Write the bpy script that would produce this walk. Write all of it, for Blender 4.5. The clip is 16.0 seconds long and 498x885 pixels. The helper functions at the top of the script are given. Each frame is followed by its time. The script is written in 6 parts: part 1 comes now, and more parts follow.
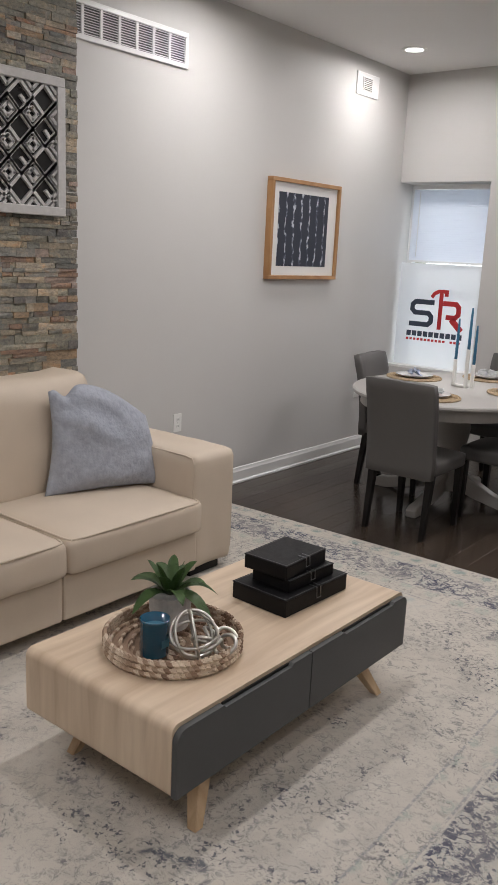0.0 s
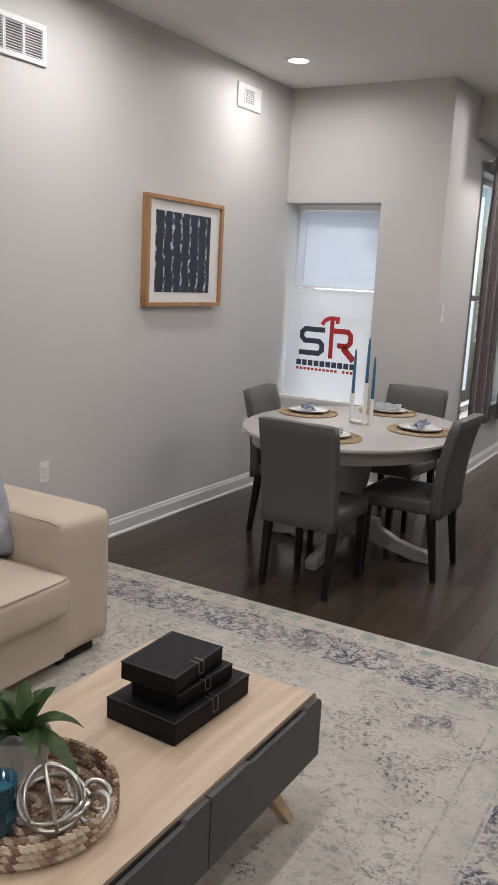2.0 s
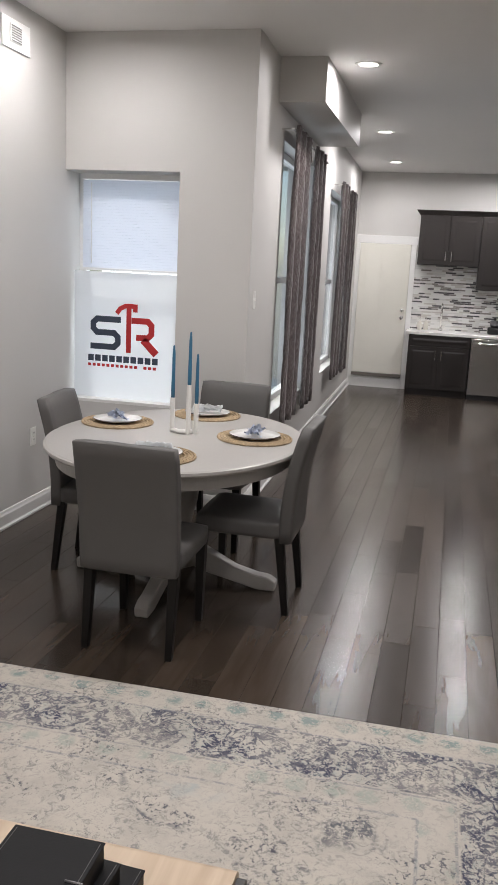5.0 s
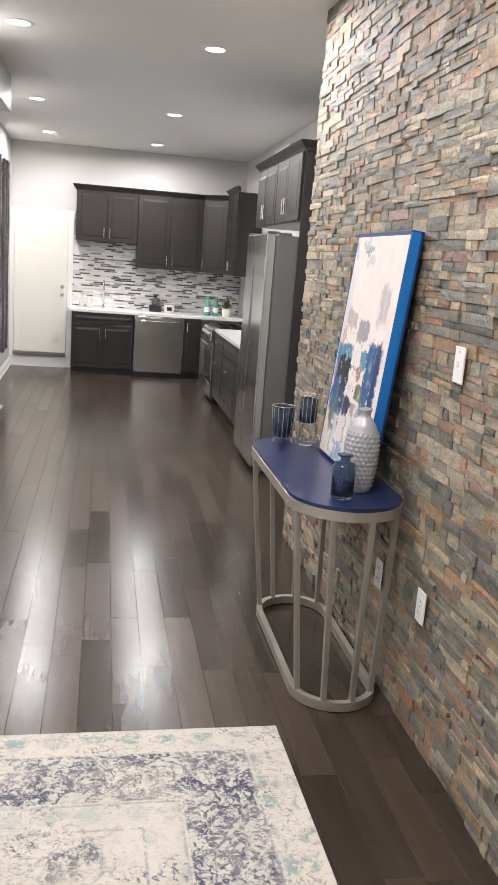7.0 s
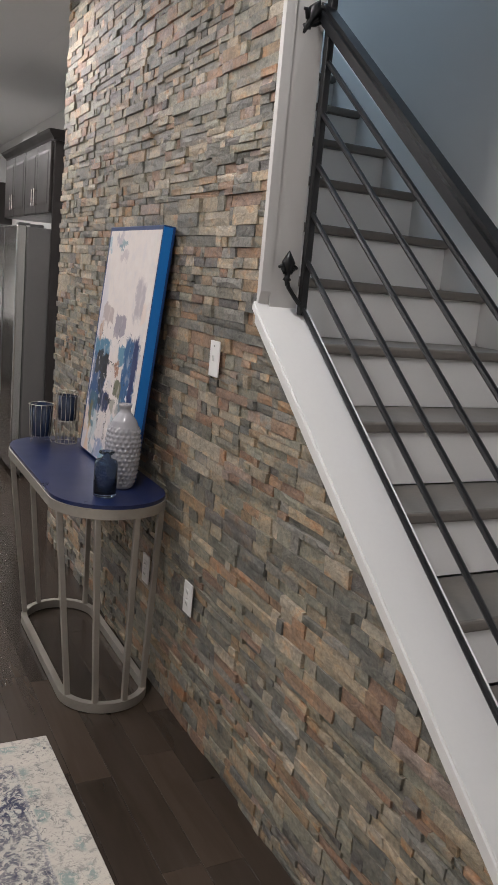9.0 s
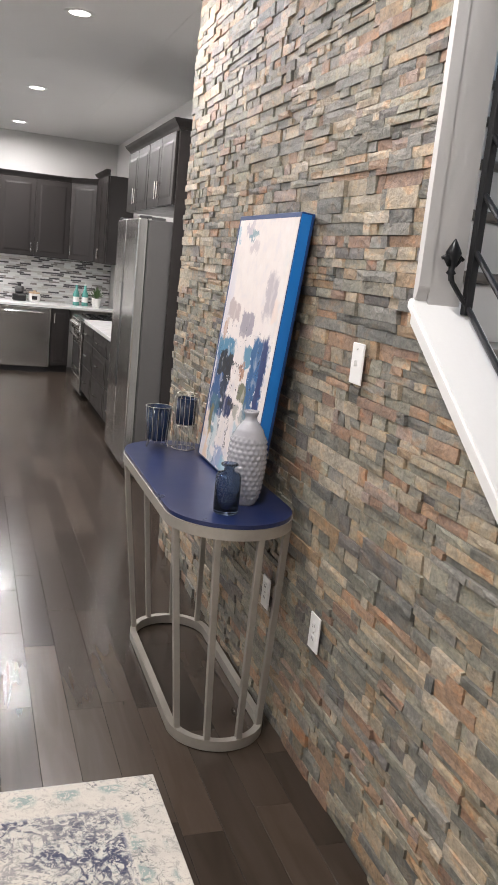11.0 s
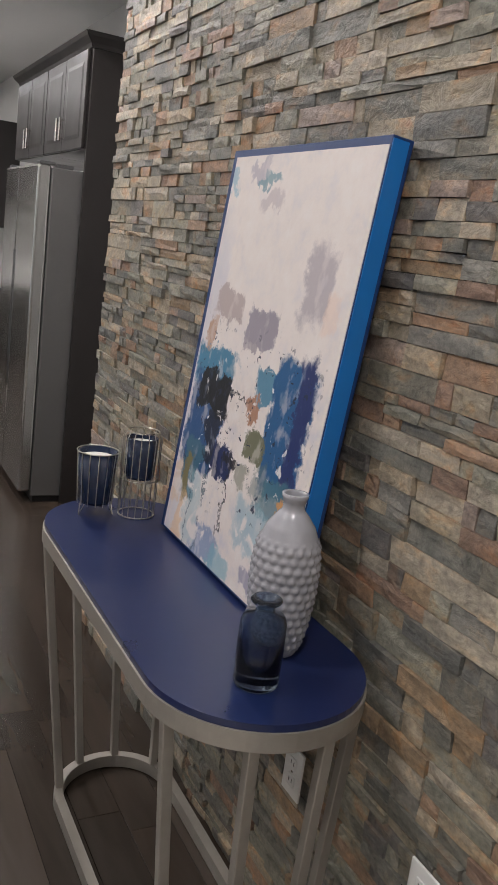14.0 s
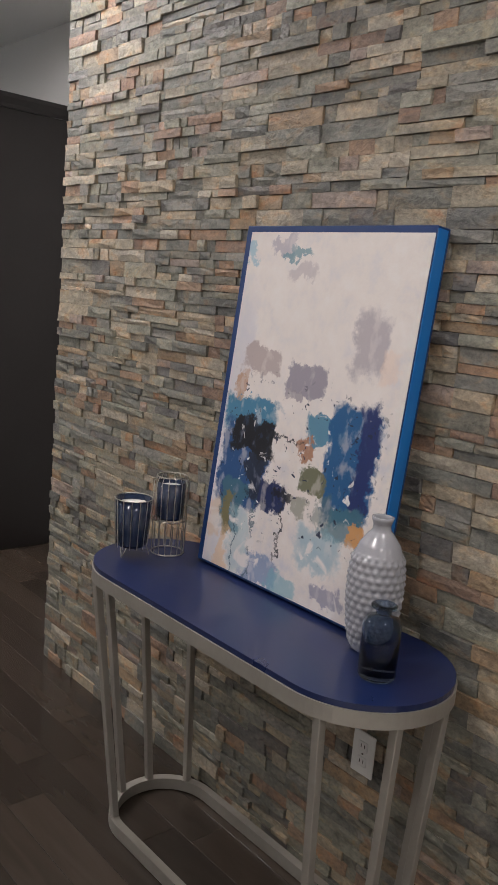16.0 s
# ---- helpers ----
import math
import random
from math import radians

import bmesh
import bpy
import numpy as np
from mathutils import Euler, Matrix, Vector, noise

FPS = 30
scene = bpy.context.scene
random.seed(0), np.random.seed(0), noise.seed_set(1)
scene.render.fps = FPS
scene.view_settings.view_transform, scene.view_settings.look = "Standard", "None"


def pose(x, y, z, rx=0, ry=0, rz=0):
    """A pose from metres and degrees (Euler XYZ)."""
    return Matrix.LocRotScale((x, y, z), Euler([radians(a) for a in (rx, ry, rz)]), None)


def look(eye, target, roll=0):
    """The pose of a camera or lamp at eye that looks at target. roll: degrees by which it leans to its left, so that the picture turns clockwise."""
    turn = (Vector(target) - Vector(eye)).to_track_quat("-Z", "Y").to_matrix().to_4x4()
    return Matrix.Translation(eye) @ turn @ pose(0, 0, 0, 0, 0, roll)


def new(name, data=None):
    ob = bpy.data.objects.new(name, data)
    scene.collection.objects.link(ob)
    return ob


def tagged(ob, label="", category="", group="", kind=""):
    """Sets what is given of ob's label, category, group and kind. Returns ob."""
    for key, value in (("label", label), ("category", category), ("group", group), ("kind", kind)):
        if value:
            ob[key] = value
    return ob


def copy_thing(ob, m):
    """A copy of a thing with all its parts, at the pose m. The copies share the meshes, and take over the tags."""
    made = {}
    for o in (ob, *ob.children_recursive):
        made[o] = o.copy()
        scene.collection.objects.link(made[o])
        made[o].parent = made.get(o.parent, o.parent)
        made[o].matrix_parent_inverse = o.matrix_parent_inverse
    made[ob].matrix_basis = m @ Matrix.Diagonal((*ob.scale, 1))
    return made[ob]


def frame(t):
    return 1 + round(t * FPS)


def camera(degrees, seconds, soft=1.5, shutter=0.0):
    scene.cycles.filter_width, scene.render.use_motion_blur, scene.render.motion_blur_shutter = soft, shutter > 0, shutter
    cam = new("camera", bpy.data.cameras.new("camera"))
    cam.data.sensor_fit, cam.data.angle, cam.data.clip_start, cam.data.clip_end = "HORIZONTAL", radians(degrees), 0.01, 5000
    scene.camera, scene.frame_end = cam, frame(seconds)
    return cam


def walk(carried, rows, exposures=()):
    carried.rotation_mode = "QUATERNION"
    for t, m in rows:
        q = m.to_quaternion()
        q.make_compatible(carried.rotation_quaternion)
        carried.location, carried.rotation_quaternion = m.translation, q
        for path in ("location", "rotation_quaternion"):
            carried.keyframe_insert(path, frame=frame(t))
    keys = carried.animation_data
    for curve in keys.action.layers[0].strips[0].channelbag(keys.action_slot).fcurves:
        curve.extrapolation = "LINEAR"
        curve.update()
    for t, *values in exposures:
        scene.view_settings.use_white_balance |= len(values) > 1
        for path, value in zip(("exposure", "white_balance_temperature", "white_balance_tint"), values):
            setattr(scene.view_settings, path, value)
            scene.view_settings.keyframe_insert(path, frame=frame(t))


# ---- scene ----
cam = camera(33.8, 16.0, soft=1.0)
PATH = [
    (0, (-0.046, 1.306, 1.653), (-1.257, 2.831, 1.195), 2.7),
    (0.5, (-0.08, 1.434, 1.665), (-1.244, 3.0, 1.228), 2.5),
    (1, (-0.131, 1.573, 1.659), (-1.273, 3.16, 1.236), 2.8),
    (1.5, (-0.23, 1.683, 1.672), (-1.303, 3.32, 1.262), 3.1),
    (2, (-0.408, 1.803, 1.68), (-1.397, 3.496, 1.282), 3.0),
    (2.5, (-0.547, 1.924, 1.675), (-1.488, 3.646, 1.284), 2.6),
    (3, (-0.69, 2.132, 1.673), (-1.596, 3.873, 1.29), 2.6),
    (3.2, (-0.74, 2.203, 1.676), (-1.626, 3.954, 1.289), 2.7),
    (5.3, (-1.072, 2.513, 1.684), (-1.437, 4.434, 1.262), 2.9),
    (5.5, (-1.064, 2.544, 1.683), (-1.377, 4.473, 1.259), 3.0),
    (6, (-1.059, 2.658, 1.679), (-1.222, 4.606, 1.256), 3.4),
    (6.5, (-1.116, 2.689, 1.7), (-1.0, 4.64, 1.276), 3.6),
    (7, (-1.188, 2.665, 1.693), (-0.828, 4.585, 1.268), 4.4),
    (7.5, (-1.199, 2.643, 1.688), (-0.603, 4.505, 1.264), 5.3),
    (8, (-1.178, 2.615, 1.696), (-0.357, 4.394, 1.293), 6.0),
    (8.5, (-1.156, 2.617, 1.691), (-0.22, 4.339, 1.293), 5.8),
    (9, (-1.164, 2.683, 1.691), (-0.267, 4.428, 1.302), 5.3),
    (9.5, (-1.203, 2.731, 1.701), (-0.396, 4.518, 1.305), 5.1),
    (10, (-1.182, 2.795, 1.694), (-0.485, 4.627, 1.294), 4.8),
    (10.2, (-1.163, 2.843, 1.678), (-0.502, 4.689, 1.282), 5.1),
    (12.3, (-1.003, 3.468, 1.648), (-0.329, 5.294, 1.188), 7.0),
    (12.5, (-0.977, 3.567, 1.637), (-0.3, 5.392, 1.176), 7.2),
    (13, (-0.966, 3.863, 1.639), (-0.213, 5.658, 1.178), 7.7),
    (13.5, (-0.961, 4.136, 1.627), (-0.119, 5.888, 1.156), 7.3),
    (14, (-0.985, 4.365, 1.625), (-0.065, 6.082, 1.17), 7.4),
    (14.5, (-1.292, 4.472, 1.619), (-0.185, 6.089, 1.218), 6.5),
    (15, (-1.573, 4.468, 1.658), (-0.341, 5.994, 1.265), 6.0),
    (15.5, (-1.65, 4.448, 1.675), (-0.334, 5.91, 1.316), 5.7),
    (16, (-1.665, 4.481, 1.67), (-0.354, 5.948, 1.313), 5.0),
]
EXPOSE = [(0.0, -0.27), (3.2, -0.38), (5.5, -0.05), (6.0, 0.08), (6.5, 0.5), (7.0, 0.64), (7.6, 0.58), (8.0, 0.34), (8.5, -0.1), (9.0, -0.17), (9.5, 0.38), (10.0, 0.55), (12.5, 0.47), (13.2, 0.25), (14.0, -0.17), (14.5, -0.22), (16.0, -0.3)]
walk(cam, [(t, look(eye, target, roll)) for t, eye, target, roll in PATH], EXPOSE)

# ---- world and lights ----
world = bpy.data.worlds.new("world")
scene.world = world
world.use_nodes = True
wn = world.node_tree
sky = wn.nodes.new("ShaderNodeTexSky")
sky.sky_type = 'NISHITA'
sky.sun_disc = False
sky.sun_elevation, sky.sun_rotation = radians(35), radians(200)
wn.links.new(sky.outputs["Color"], wn.nodes["Background"].inputs["Color"])
wn.nodes["Background"].inputs["Strength"].default_value = 0.15
sun = new("sun", bpy.data.lights.new("sun", 'SUN'))
sun.data.energy, sun.data.angle, sun.data.color = 2.0, radians(0.5), (1, 0.96, 0.9)
sun.matrix_world = look((-6, 20, 8), (0, 10, 0))

CEIL = 3.127
LAMP_POWER = 17.0
# from (-1.85, 6.0) on: unseen lamps, added to brighten room and stairs
LAMPS = [(-3.24, 7.05), (-1.80, 8.71), (-1.91, 11.54), (-1.96, 13.9), (-0.49, 8.78), (-0.545, 11.63), (-0.575, 14.1),
         (-3.08, 5.15), (-0.45, 7.42), (-1.85, 6.0), (-1.85, 3.6), (-0.62, 4.75), (-3.15, 1.4), (-1.85, 1.0), (0.5, 0.6), (0.62, 2.3)]


def area_lamp(name, m, energy, sx, sy=None, color=(1, 1, 1), spread=180):
    d = bpy.data.lights.new(name, 'AREA')
    d.energy, d.size, d.color, d.spread = energy, sx, color, radians(spread)
    if sy:
        d.shape, d.size_y = 'RECTANGLE', sy
    else:
        d.shape = 'DISK'
    ob = new(name, d)
    ob.matrix_world = m
    return ob


for lx, ly in LAMPS:
    area_lamp("downlight_light", pose(lx, ly, CEIL - 0.012), LAMP_POWER * (1.4 if ly > 8 else 0.75 if lx < -3.2 else 1.0), 0.13, None, (1.0, 0.955, 0.955), 172)
# daylight standing in for the sky in the window openings
area_lamp("window_daylight", look((-3.26, 8.32, 1.5), (-3.26, 7.0, 1.5)), 9, 0.75, 1.6, (0.86, 0.93, 1.0))
area_lamp("window_daylight", look((-2.75, 9.55, 1.6), (0, 9.55, 1.6)), 12, 1.2, 1.9, (0.8, 0.9, 1.0))
area_lamp("window_daylight", look((-2.82, 12.5, 1.6), (0, 12.5, 1.6)), 12, 1.2, 1.9, (0.8, 0.9, 1.0))
# bluish fill lamp added unseen at the top of the stairwell, no window there
area_lamp("stairwell_fill", look((0.6, 7.2, 5.3), (0.75, 4.6, 1.5)), 40, 0.7, 0.7, (0.55, 0.76, 1.0))


# ---- materials ----
def material(name, color, rough=0.5, metal=0.0, vary=0.06, scale=6.0, fine=60.0, bump=0.1, bump_dist=0.002, coat=0.0, spec=0.5, rough_vary=0.08, coords="Object"):
    m = bpy.data.materials.new(name)
    m.use_nodes = True
    t = m.node_tree
    b = t.nodes["Principled BSDF"]
    b.inputs["Roughness"].default_value = rough
    b.inputs["Metallic"].default_value = metal
    b.inputs["Coat Weight"].default_value = coat
    b.inputs["Specular IOR Level"].default_value = spec
    co = t.nodes.new("ShaderNodeTexCoord")
    n1 = t.nodes.new("ShaderNodeTexNoise")
    n1.inputs["Scale"].default_value = scale
    n1.inputs["Detail"].default_value = 5
    n2 = t.nodes.new("ShaderNodeTexNoise")
    n2.inputs["Scale"].default_value = fine
    n2.inputs["Detail"].default_value = 3
    for n in (n1, n2):
        t.links.new(co.outputs[coords], n.inputs["Vector"])
    ramp = t.nodes.new("ShaderNodeValToRGB")
    c = list(color)
    ramp.color_ramp.elements[0].position, ramp.color_ramp.elements[1].position = 0.3, 0.7
    ramp.color_ramp.elements[0].color = (*[max(0, v * (1 - vary)) for v in c], 1)
    ramp.color_ramp.elements[1].color = (*[min(1, v * (1 + vary)) for v in c], 1)
    mix = t.nodes.new("ShaderNodeMath")
    mix.operation = 'MULTIPLY_ADD'
    mix.inputs[1].default_value, mix.inputs[2].default_value = 0.35, 0.0
    t.links.new(n2.outputs["Fac"], mix.inputs[0])
    add = t.nodes.new("ShaderNodeMath")
    add.operation = 'MULTIPLY_ADD'
    add.inputs[1].default_value = 0.65
    t.links.new(n1.outputs["Fac"], add.inputs[0])
    t.links.new(mix.outputs[0], add.inputs[2])
    t.links.new(add.outputs[0], ramp.inputs["Fac"])
    t.links.new(ramp.outputs["Color"], b.inputs["Base Color"])
    rr = t.nodes.new("ShaderNodeMapRange")
    rr.inputs["To Min"].default_value, rr.inputs["To Max"].default_value = max(0.02, rough - rough_vary), min(1, rough + rough_vary)
    t.links.new(n1.outputs["Fac"], rr.inputs["Value"])
    t.links.new(rr.outputs[0], b.inputs["Roughness"])
    if bump:
        bp = t.nodes.new("ShaderNodeBump")
        bp.inputs["Strength"].default_value, bp.inputs["Distance"].default_value = bump, bump_dist
        t.links.new(n2.outputs["Fac"], bp.inputs["Height"])
        t.links.new(bp.outputs["Normal"], b.inputs["Normal"])
    return m


def glow(name, color, strength):
    m = bpy.data.materials.new(name)
    m.use_nodes = True
    b = m.node_tree.nodes["Principled BSDF"]
    b.inputs["Base Color"].default_value = (*color, 1)
    b.inputs["Emission Color"].default_value = (*color, 1)
    b.inputs["Emission Strength"].default_value = strength
    return m


def ramp_nodes(t, stops, interp='LINEAR'):
    r = t.nodes.new("ShaderNodeValToRGB")
    r.color_ramp.interpolation = interp
    e = r.color_ramp.elements
    while len(e) < len(stops):
        e.new(0.5)
    for k, (p, c) in enumerate(stops):
        e[k].position, e[k].color = p, (*c, 1)
    return r


def stone_material(name, island):
    """Split-face slate: every stone has a tone, mottling and cleft of its own."""
    m = material(name, (0.3, 0.27, 0.23), 0.5, bump=0.95, bump_dist=0.010, fine=34, spec=0.45)
    t = m.node_tree
    b = t.nodes["Principled BSDF"]
    if island:
        src = t.nodes.new("ShaderNodeNewGeometry").outputs["Random Per Island"]
    else:
        src = t.nodes.new("ShaderNodeObjectInfo").outputs["Random"]
    tone = ramp_nodes(t, [(0, (0.158, 0.157, 0.148)), (0.08, (0.207, 0.203, 0.182)), (0.16, (0.25, 0.243, 0.205)), (0.25, (0.295, 0.283, 0.235)), (0.33, (0.188, 0.183, 0.163)), (0.41, (0.325, 0.282, 0.22)), (0.49, (0.385, 0.322, 0.245)),
                          (0.56, (0.225, 0.21, 0.175)), (0.64, (0.33, 0.225, 0.16)), (0.70, (0.41, 0.36, 0.295)), (0.77, (0.255, 0.245, 0.225)), (0.83, (0.265, 0.18, 0.138)), (0.88, (0.165, 0.155, 0.15)), (0.93, (0.315, 0.23, 0.155)), (0.97, (0.33, 0.262, 0.23))], 'CONSTANT')
    t.links.new(src, tone.inputs["Fac"])
    geo = t.nodes.new("ShaderNodeNewGeometry")
    own = t.nodes.new("ShaderNodeMath")
    own.operation = 'MULTIPLY'
    own.inputs[1].default_value = 61.0
    t.links.new(src, own.inputs[0])

    def own_noise(scale, detail, rough, stretch, dist=0.0):
        mp = t.nodes.new("ShaderNodeMapping")
        mp.inputs["Scale"].default_value = stretch
        t.links.new(geo.outputs["Position"], mp.inputs["Vector"])
        n = t.nodes.new("ShaderNodeTexNoise")
        n.noise_dimensions = '4D'
        n.inputs["Scale"].default_value, n.inputs["Detail"].default_value = scale, detail
        n.inputs["Roughness"].default_value, n.inputs["Distortion"].default_value = rough, dist
        t.links.new(mp.outputs["Vector"], n.inputs["Vector"])
        t.links.new(own.outputs[0], n.inputs["W"])
        return n.outputs["Fac"]

    def times(a, c):
        mul = t.nodes.new("ShaderNodeMix")
        mul.data_type, mul.blend_type = 'RGBA', 'MULTIPLY'
        mul.inputs["Factor"].default_value = 1
        t.links.new(a, mul.inputs["A"])
        t.links.new(c, mul.inputs["B"])
        return mul.outputs["Result"]

    cloud = ramp_nodes(t, [(0.30, (0.62, 0.635, 0.635)), (0.42, (0.86, 0.875, 0.865)), (0.52, (1.03, 1.02, 0.99)), (0.585, (1.2, 1.10, 0.96)), (0.64, (1.24, 0.96, 0.76)), (0.71, (1.02, 0.66, 0.49))])
    t.links.new(own_noise(13, 6, 0.62, (1, 0.8, 1.5), 0.6), cloud.inputs["Fac"])
    grit = ramp_nodes(t, [(0.32, (0.56, 0.56, 0.57)), (0.5, (1.0, 1.0, 0.99)), (0.68, (1.36, 1.34, 1.29))])
    t.links.new(own_noise(70, 6, 0.75, (1, 0.9, 1.2)), grit.inputs["Fac"])
    t.links.new(times(times(tone.outputs["Color"], cloud.outputs["Color"]), grit.outputs["Color"]), b.inputs["Base Color"])
    cleft = own_noise(24, 7, 0.62, (1, 0.8, 1.15), 0.9)
    for bn in t.nodes:
        if bn.bl_idname == "ShaderNodeBump":
            t.links.new(cleft, bn.inputs["Height"])
    return m


def plank_material(name, island):
    """Dark stained hickory, grain along y."""
    m = material(name, (0.04, 0.027, 0.02), 0.24, bump=0.012, bump_dist=0.0004, spec=0.48, rough_vary=0.06)
    t = m.node_tree
    b = t.nodes["Principled BSDF"]
    if island:
        src = t.nodes.new("ShaderNodeNewGeometry").outputs["Random Per Island"]
    else:
        src = t.nodes.new("ShaderNodeObjectInfo").outputs["Random"]
    geo = t.nodes.new("ShaderNodeNewGeometry")
    mp = t.nodes.new("ShaderNodeMapping")
    mp.inputs["Scale"].default_value = (18, 2.2, 18)
    off = t.nodes.new("ShaderNodeMath")
    off.operation = 'MULTIPLY'
    off.inputs[1].default_value = 37.0
    t.links.new(src, off.inputs[0])
    t.links.new(geo.outputs["Position"], mp.inputs["Vector"])
    t.links.new(off.outputs[0], mp.inputs["Location"])
    n = t.nodes.new("ShaderNodeTexNoise")
    n.inputs["Scale"].default_value, n.inputs["Detail"].default_value, n.inputs["Distortion"].default_value = 1.0, 7, 0.8
    t.links.new(mp.outputs["Vector"], n.inputs["Vector"])
    grain = ramp_nodes(t, [(0.25, (0.036, 0.0275, 0.0215)), (0.5, (0.044, 0.034, 0.027)), (0.8, (0.053, 0.042, 0.034))])
    t.links.new(n.outputs["Fac"], grain.inputs["Fac"])
    tone = ramp_nodes(t, [(0, (0.74, 0.72, 0.70)), (0.3, (0.98, 0.94, 0.9)), (0.65, (1.12, 1.06, 1.0)), (1, (1.46, 1.36, 1.26))])
    t.links.new(src, tone.inputs["Fac"])
    mul = t.nodes.new("ShaderNodeMix")
    mul.data_type, mul.blend_type = 'RGBA', 'MULTIPLY'
    mul.inputs["Factor"].default_value = 1
    t.links.new(grain.outputs["Color"], mul.inputs["A"])
    t.links.new(tone.outputs["Color"], mul.inputs["B"])
    t.links.new(mul.outputs["Result"], b.inputs["Base Color"])
    sheen = t.nodes.new("ShaderNodeMapRange")
    sheen.inputs["To Min"].default_value, sheen.inputs["To Max"].default_value = 0.19, 0.26
    t.links.new(src, sheen.inputs["Value"])
    patch = t.nodes.new("ShaderNodeMath")
    patch.operation = 'MULTIPLY_ADD'
    patch.inputs[1].default_value = 0.05
    t.links.new(n.outputs["Fac"], patch.inputs[0])
    soft = t.nodes.new("ShaderNodeMath")
    soft.operation = 'SUBTRACT'
    soft.inputs[1].default_value = 0.02
    t.links.new(sheen.outputs[0], soft.inputs[0])
    t.links.new(soft.outputs[0], patch.inputs[2])
    t.links.new(patch.outputs[0], b.inputs["Roughness"])
    for bn in t.nodes:
        if bn.bl_idname == "ShaderNodeBump":
            t.links.new(n.outputs["Fac"], bn.inputs["Height"])
    return m


def wood_material(name, dark, light, rough, scale=(3, 40, 40)):
    m = material(name, light, rough, bump=0.1, bump_dist=0.001)
    t = m.node_tree
    b = t.nodes["Principled BSDF"]
    co = t.nodes.new("ShaderNodeTexCoord")
    mp = t.nodes.new("ShaderNodeMapping")
    mp.inputs["Scale"].default_value = scale
    t.links.new(co.outputs["Object"], mp.inputs["Vector"])
    n = t.nodes.new("ShaderNodeTexNoise")
    n.inputs["Scale"].default_value, n.inputs["Detail"].default_value, n.inputs["Distortion"].default_value = 1, 6, 0.6
    t.links.new(mp.outputs["Vector"], n.inputs["Vector"])
    r = ramp_nodes(t, [(0.3, dark), (0.7, light)])
    t.links.new(n.outputs["Fac"], r.inputs["Fac"])
    t.links.new(r.outputs["Color"], b.inputs["Base Color"])
    return m


def glass(name, color, rough=0.02):
    m = bpy.data.materials.new(name)
    m.use_nodes = True
    b = m.node_tree.nodes["Principled BSDF"]
    b.inputs["Base Color"].default_value = (*color, 1)
    b.inputs["Transmission Weight"].default_value = 1
    b.inputs["Roughness"].default_value = rough
    b.inputs["IOR"].default_value = 1.45
    return m


def translucent(name, color, share=0.6):
    m = material(name, color, 0.7, vary=0.02, bump=0.05)
    t = m.node_tree
    b, out = t.nodes["Principled BSDF"], t.nodes["Material Output"]
    tr = t.nodes.new("ShaderNodeBsdfTranslucent")
    tr.inputs["Color"].default_value = (*color, 1)
    mx = t.nodes.new("ShaderNodeMixShader")
    mx.inputs[0].default_value = share
    t.links.new(b.outputs[0], mx.inputs[1])
    t.links.new(tr.outputs[0], mx.inputs[2])
    t.links.new(mx.outputs[0], out.inputs["Surface"])
    return m


M_WALL = material("warm_grey_paint", (0.60, 0.59, 0.575), 0.55, vary=0.02, scale=1.5, fine=180, bump=0.12, bump_dist=0.001)
M_CEIL = material("ceiling_paint", (0.78, 0.775, 0.76), 0.8, vary=0.02, scale=1.2, fine=150, bump=0.1, bump_dist=0.001)
M_WHITE = material("white_trim_paint", (0.80, 0.80, 0.79), 0.35, vary=0.02, scale=4, fine=90, bump=0.04)
M_PLASTIC = material("white_plastic", (0.82, 0.82, 0.80), 0.3, vary=0.01, bump=0.0)
M_STONE = stone_material("ledger_stone", False)
M_STONE_I = stone_material("ledger_stone_joined", True)
M_MORTAR = material("dark_mortar", (0.07, 0.066, 0.06), 0.9, bump=0.4)
M_PLANK = plank_material("dark_plank", False)
M_PLANK_I = plank_material("dark_plank_joined", True)
M_GAP = material("plank_gap", (0.008, 0.006, 0.005), 0.8)
M_LEATHER = material("cream_leather", (0.57, 0.485, 0.39), 0.6, vary=0.06, scale=5, fine=240, bump=0.35, bump_dist=0.0012, spec=0.35)
M_GREYVINYL = material("grey_faux_leather", (0.092, 0.088, 0.085), 0.5, vary=0.05, scale=6, fine=260, bump=0.25, bump_dist=0.001)
M_BLACKWOOD = material("black_wood", (0.0065, 0.0055, 0.005), 0.45, vary=0.15, scale=8, bump=0.05, spec=0.3)
M_TABLEPAINT = material("light_grey_painted_wood", (0.38, 0.367, 0.348), 0.38, vary=0.06, scale=7, fine=70, bump=0.08)
M_OAK = wood_material("pale_oak", (0.50, 0.375, 0.26), (0.665, 0.535, 0.395), 0.42, (20, 1.8, 1.8))
M_OAKLEG = wood_material("oak_leg", (0.45, 0.31, 0.18), (0.60, 0.44, 0.28), 0.45, (30, 30, 3))
M_CHARCOAL = material("charcoal_panel", (0.065, 0.066, 0.067), 0.5, vary=0.06)
M_FRAMEWOOD = wood_material("honey_wood_frame", (0.33, 0.17, 0.07), (0.46, 0.26, 0.12), 0.4, (10, 10, 4))
M_MAT = material("art_mat_white", (0.75, 0.74, 0.72), 0.7, vary=0.02)
M_CAB = material("espresso_cabinet", (0.021, 0.0175, 0.0165), 0.36, vary=0.12, scale=5, fine=60, bump=0.05)
M_STEEL = material("brushed_steel", (0.50, 0.495, 0.48), 0.2, 1.0, vary=0.03, scale=3, fine=120, bump=0.02, rough_vary=0.04)
M_STEELSIDE = material("grey_steel_side", (0.17, 0.166, 0.162), 0.38, 0.6, vary=0.05, scale=3)
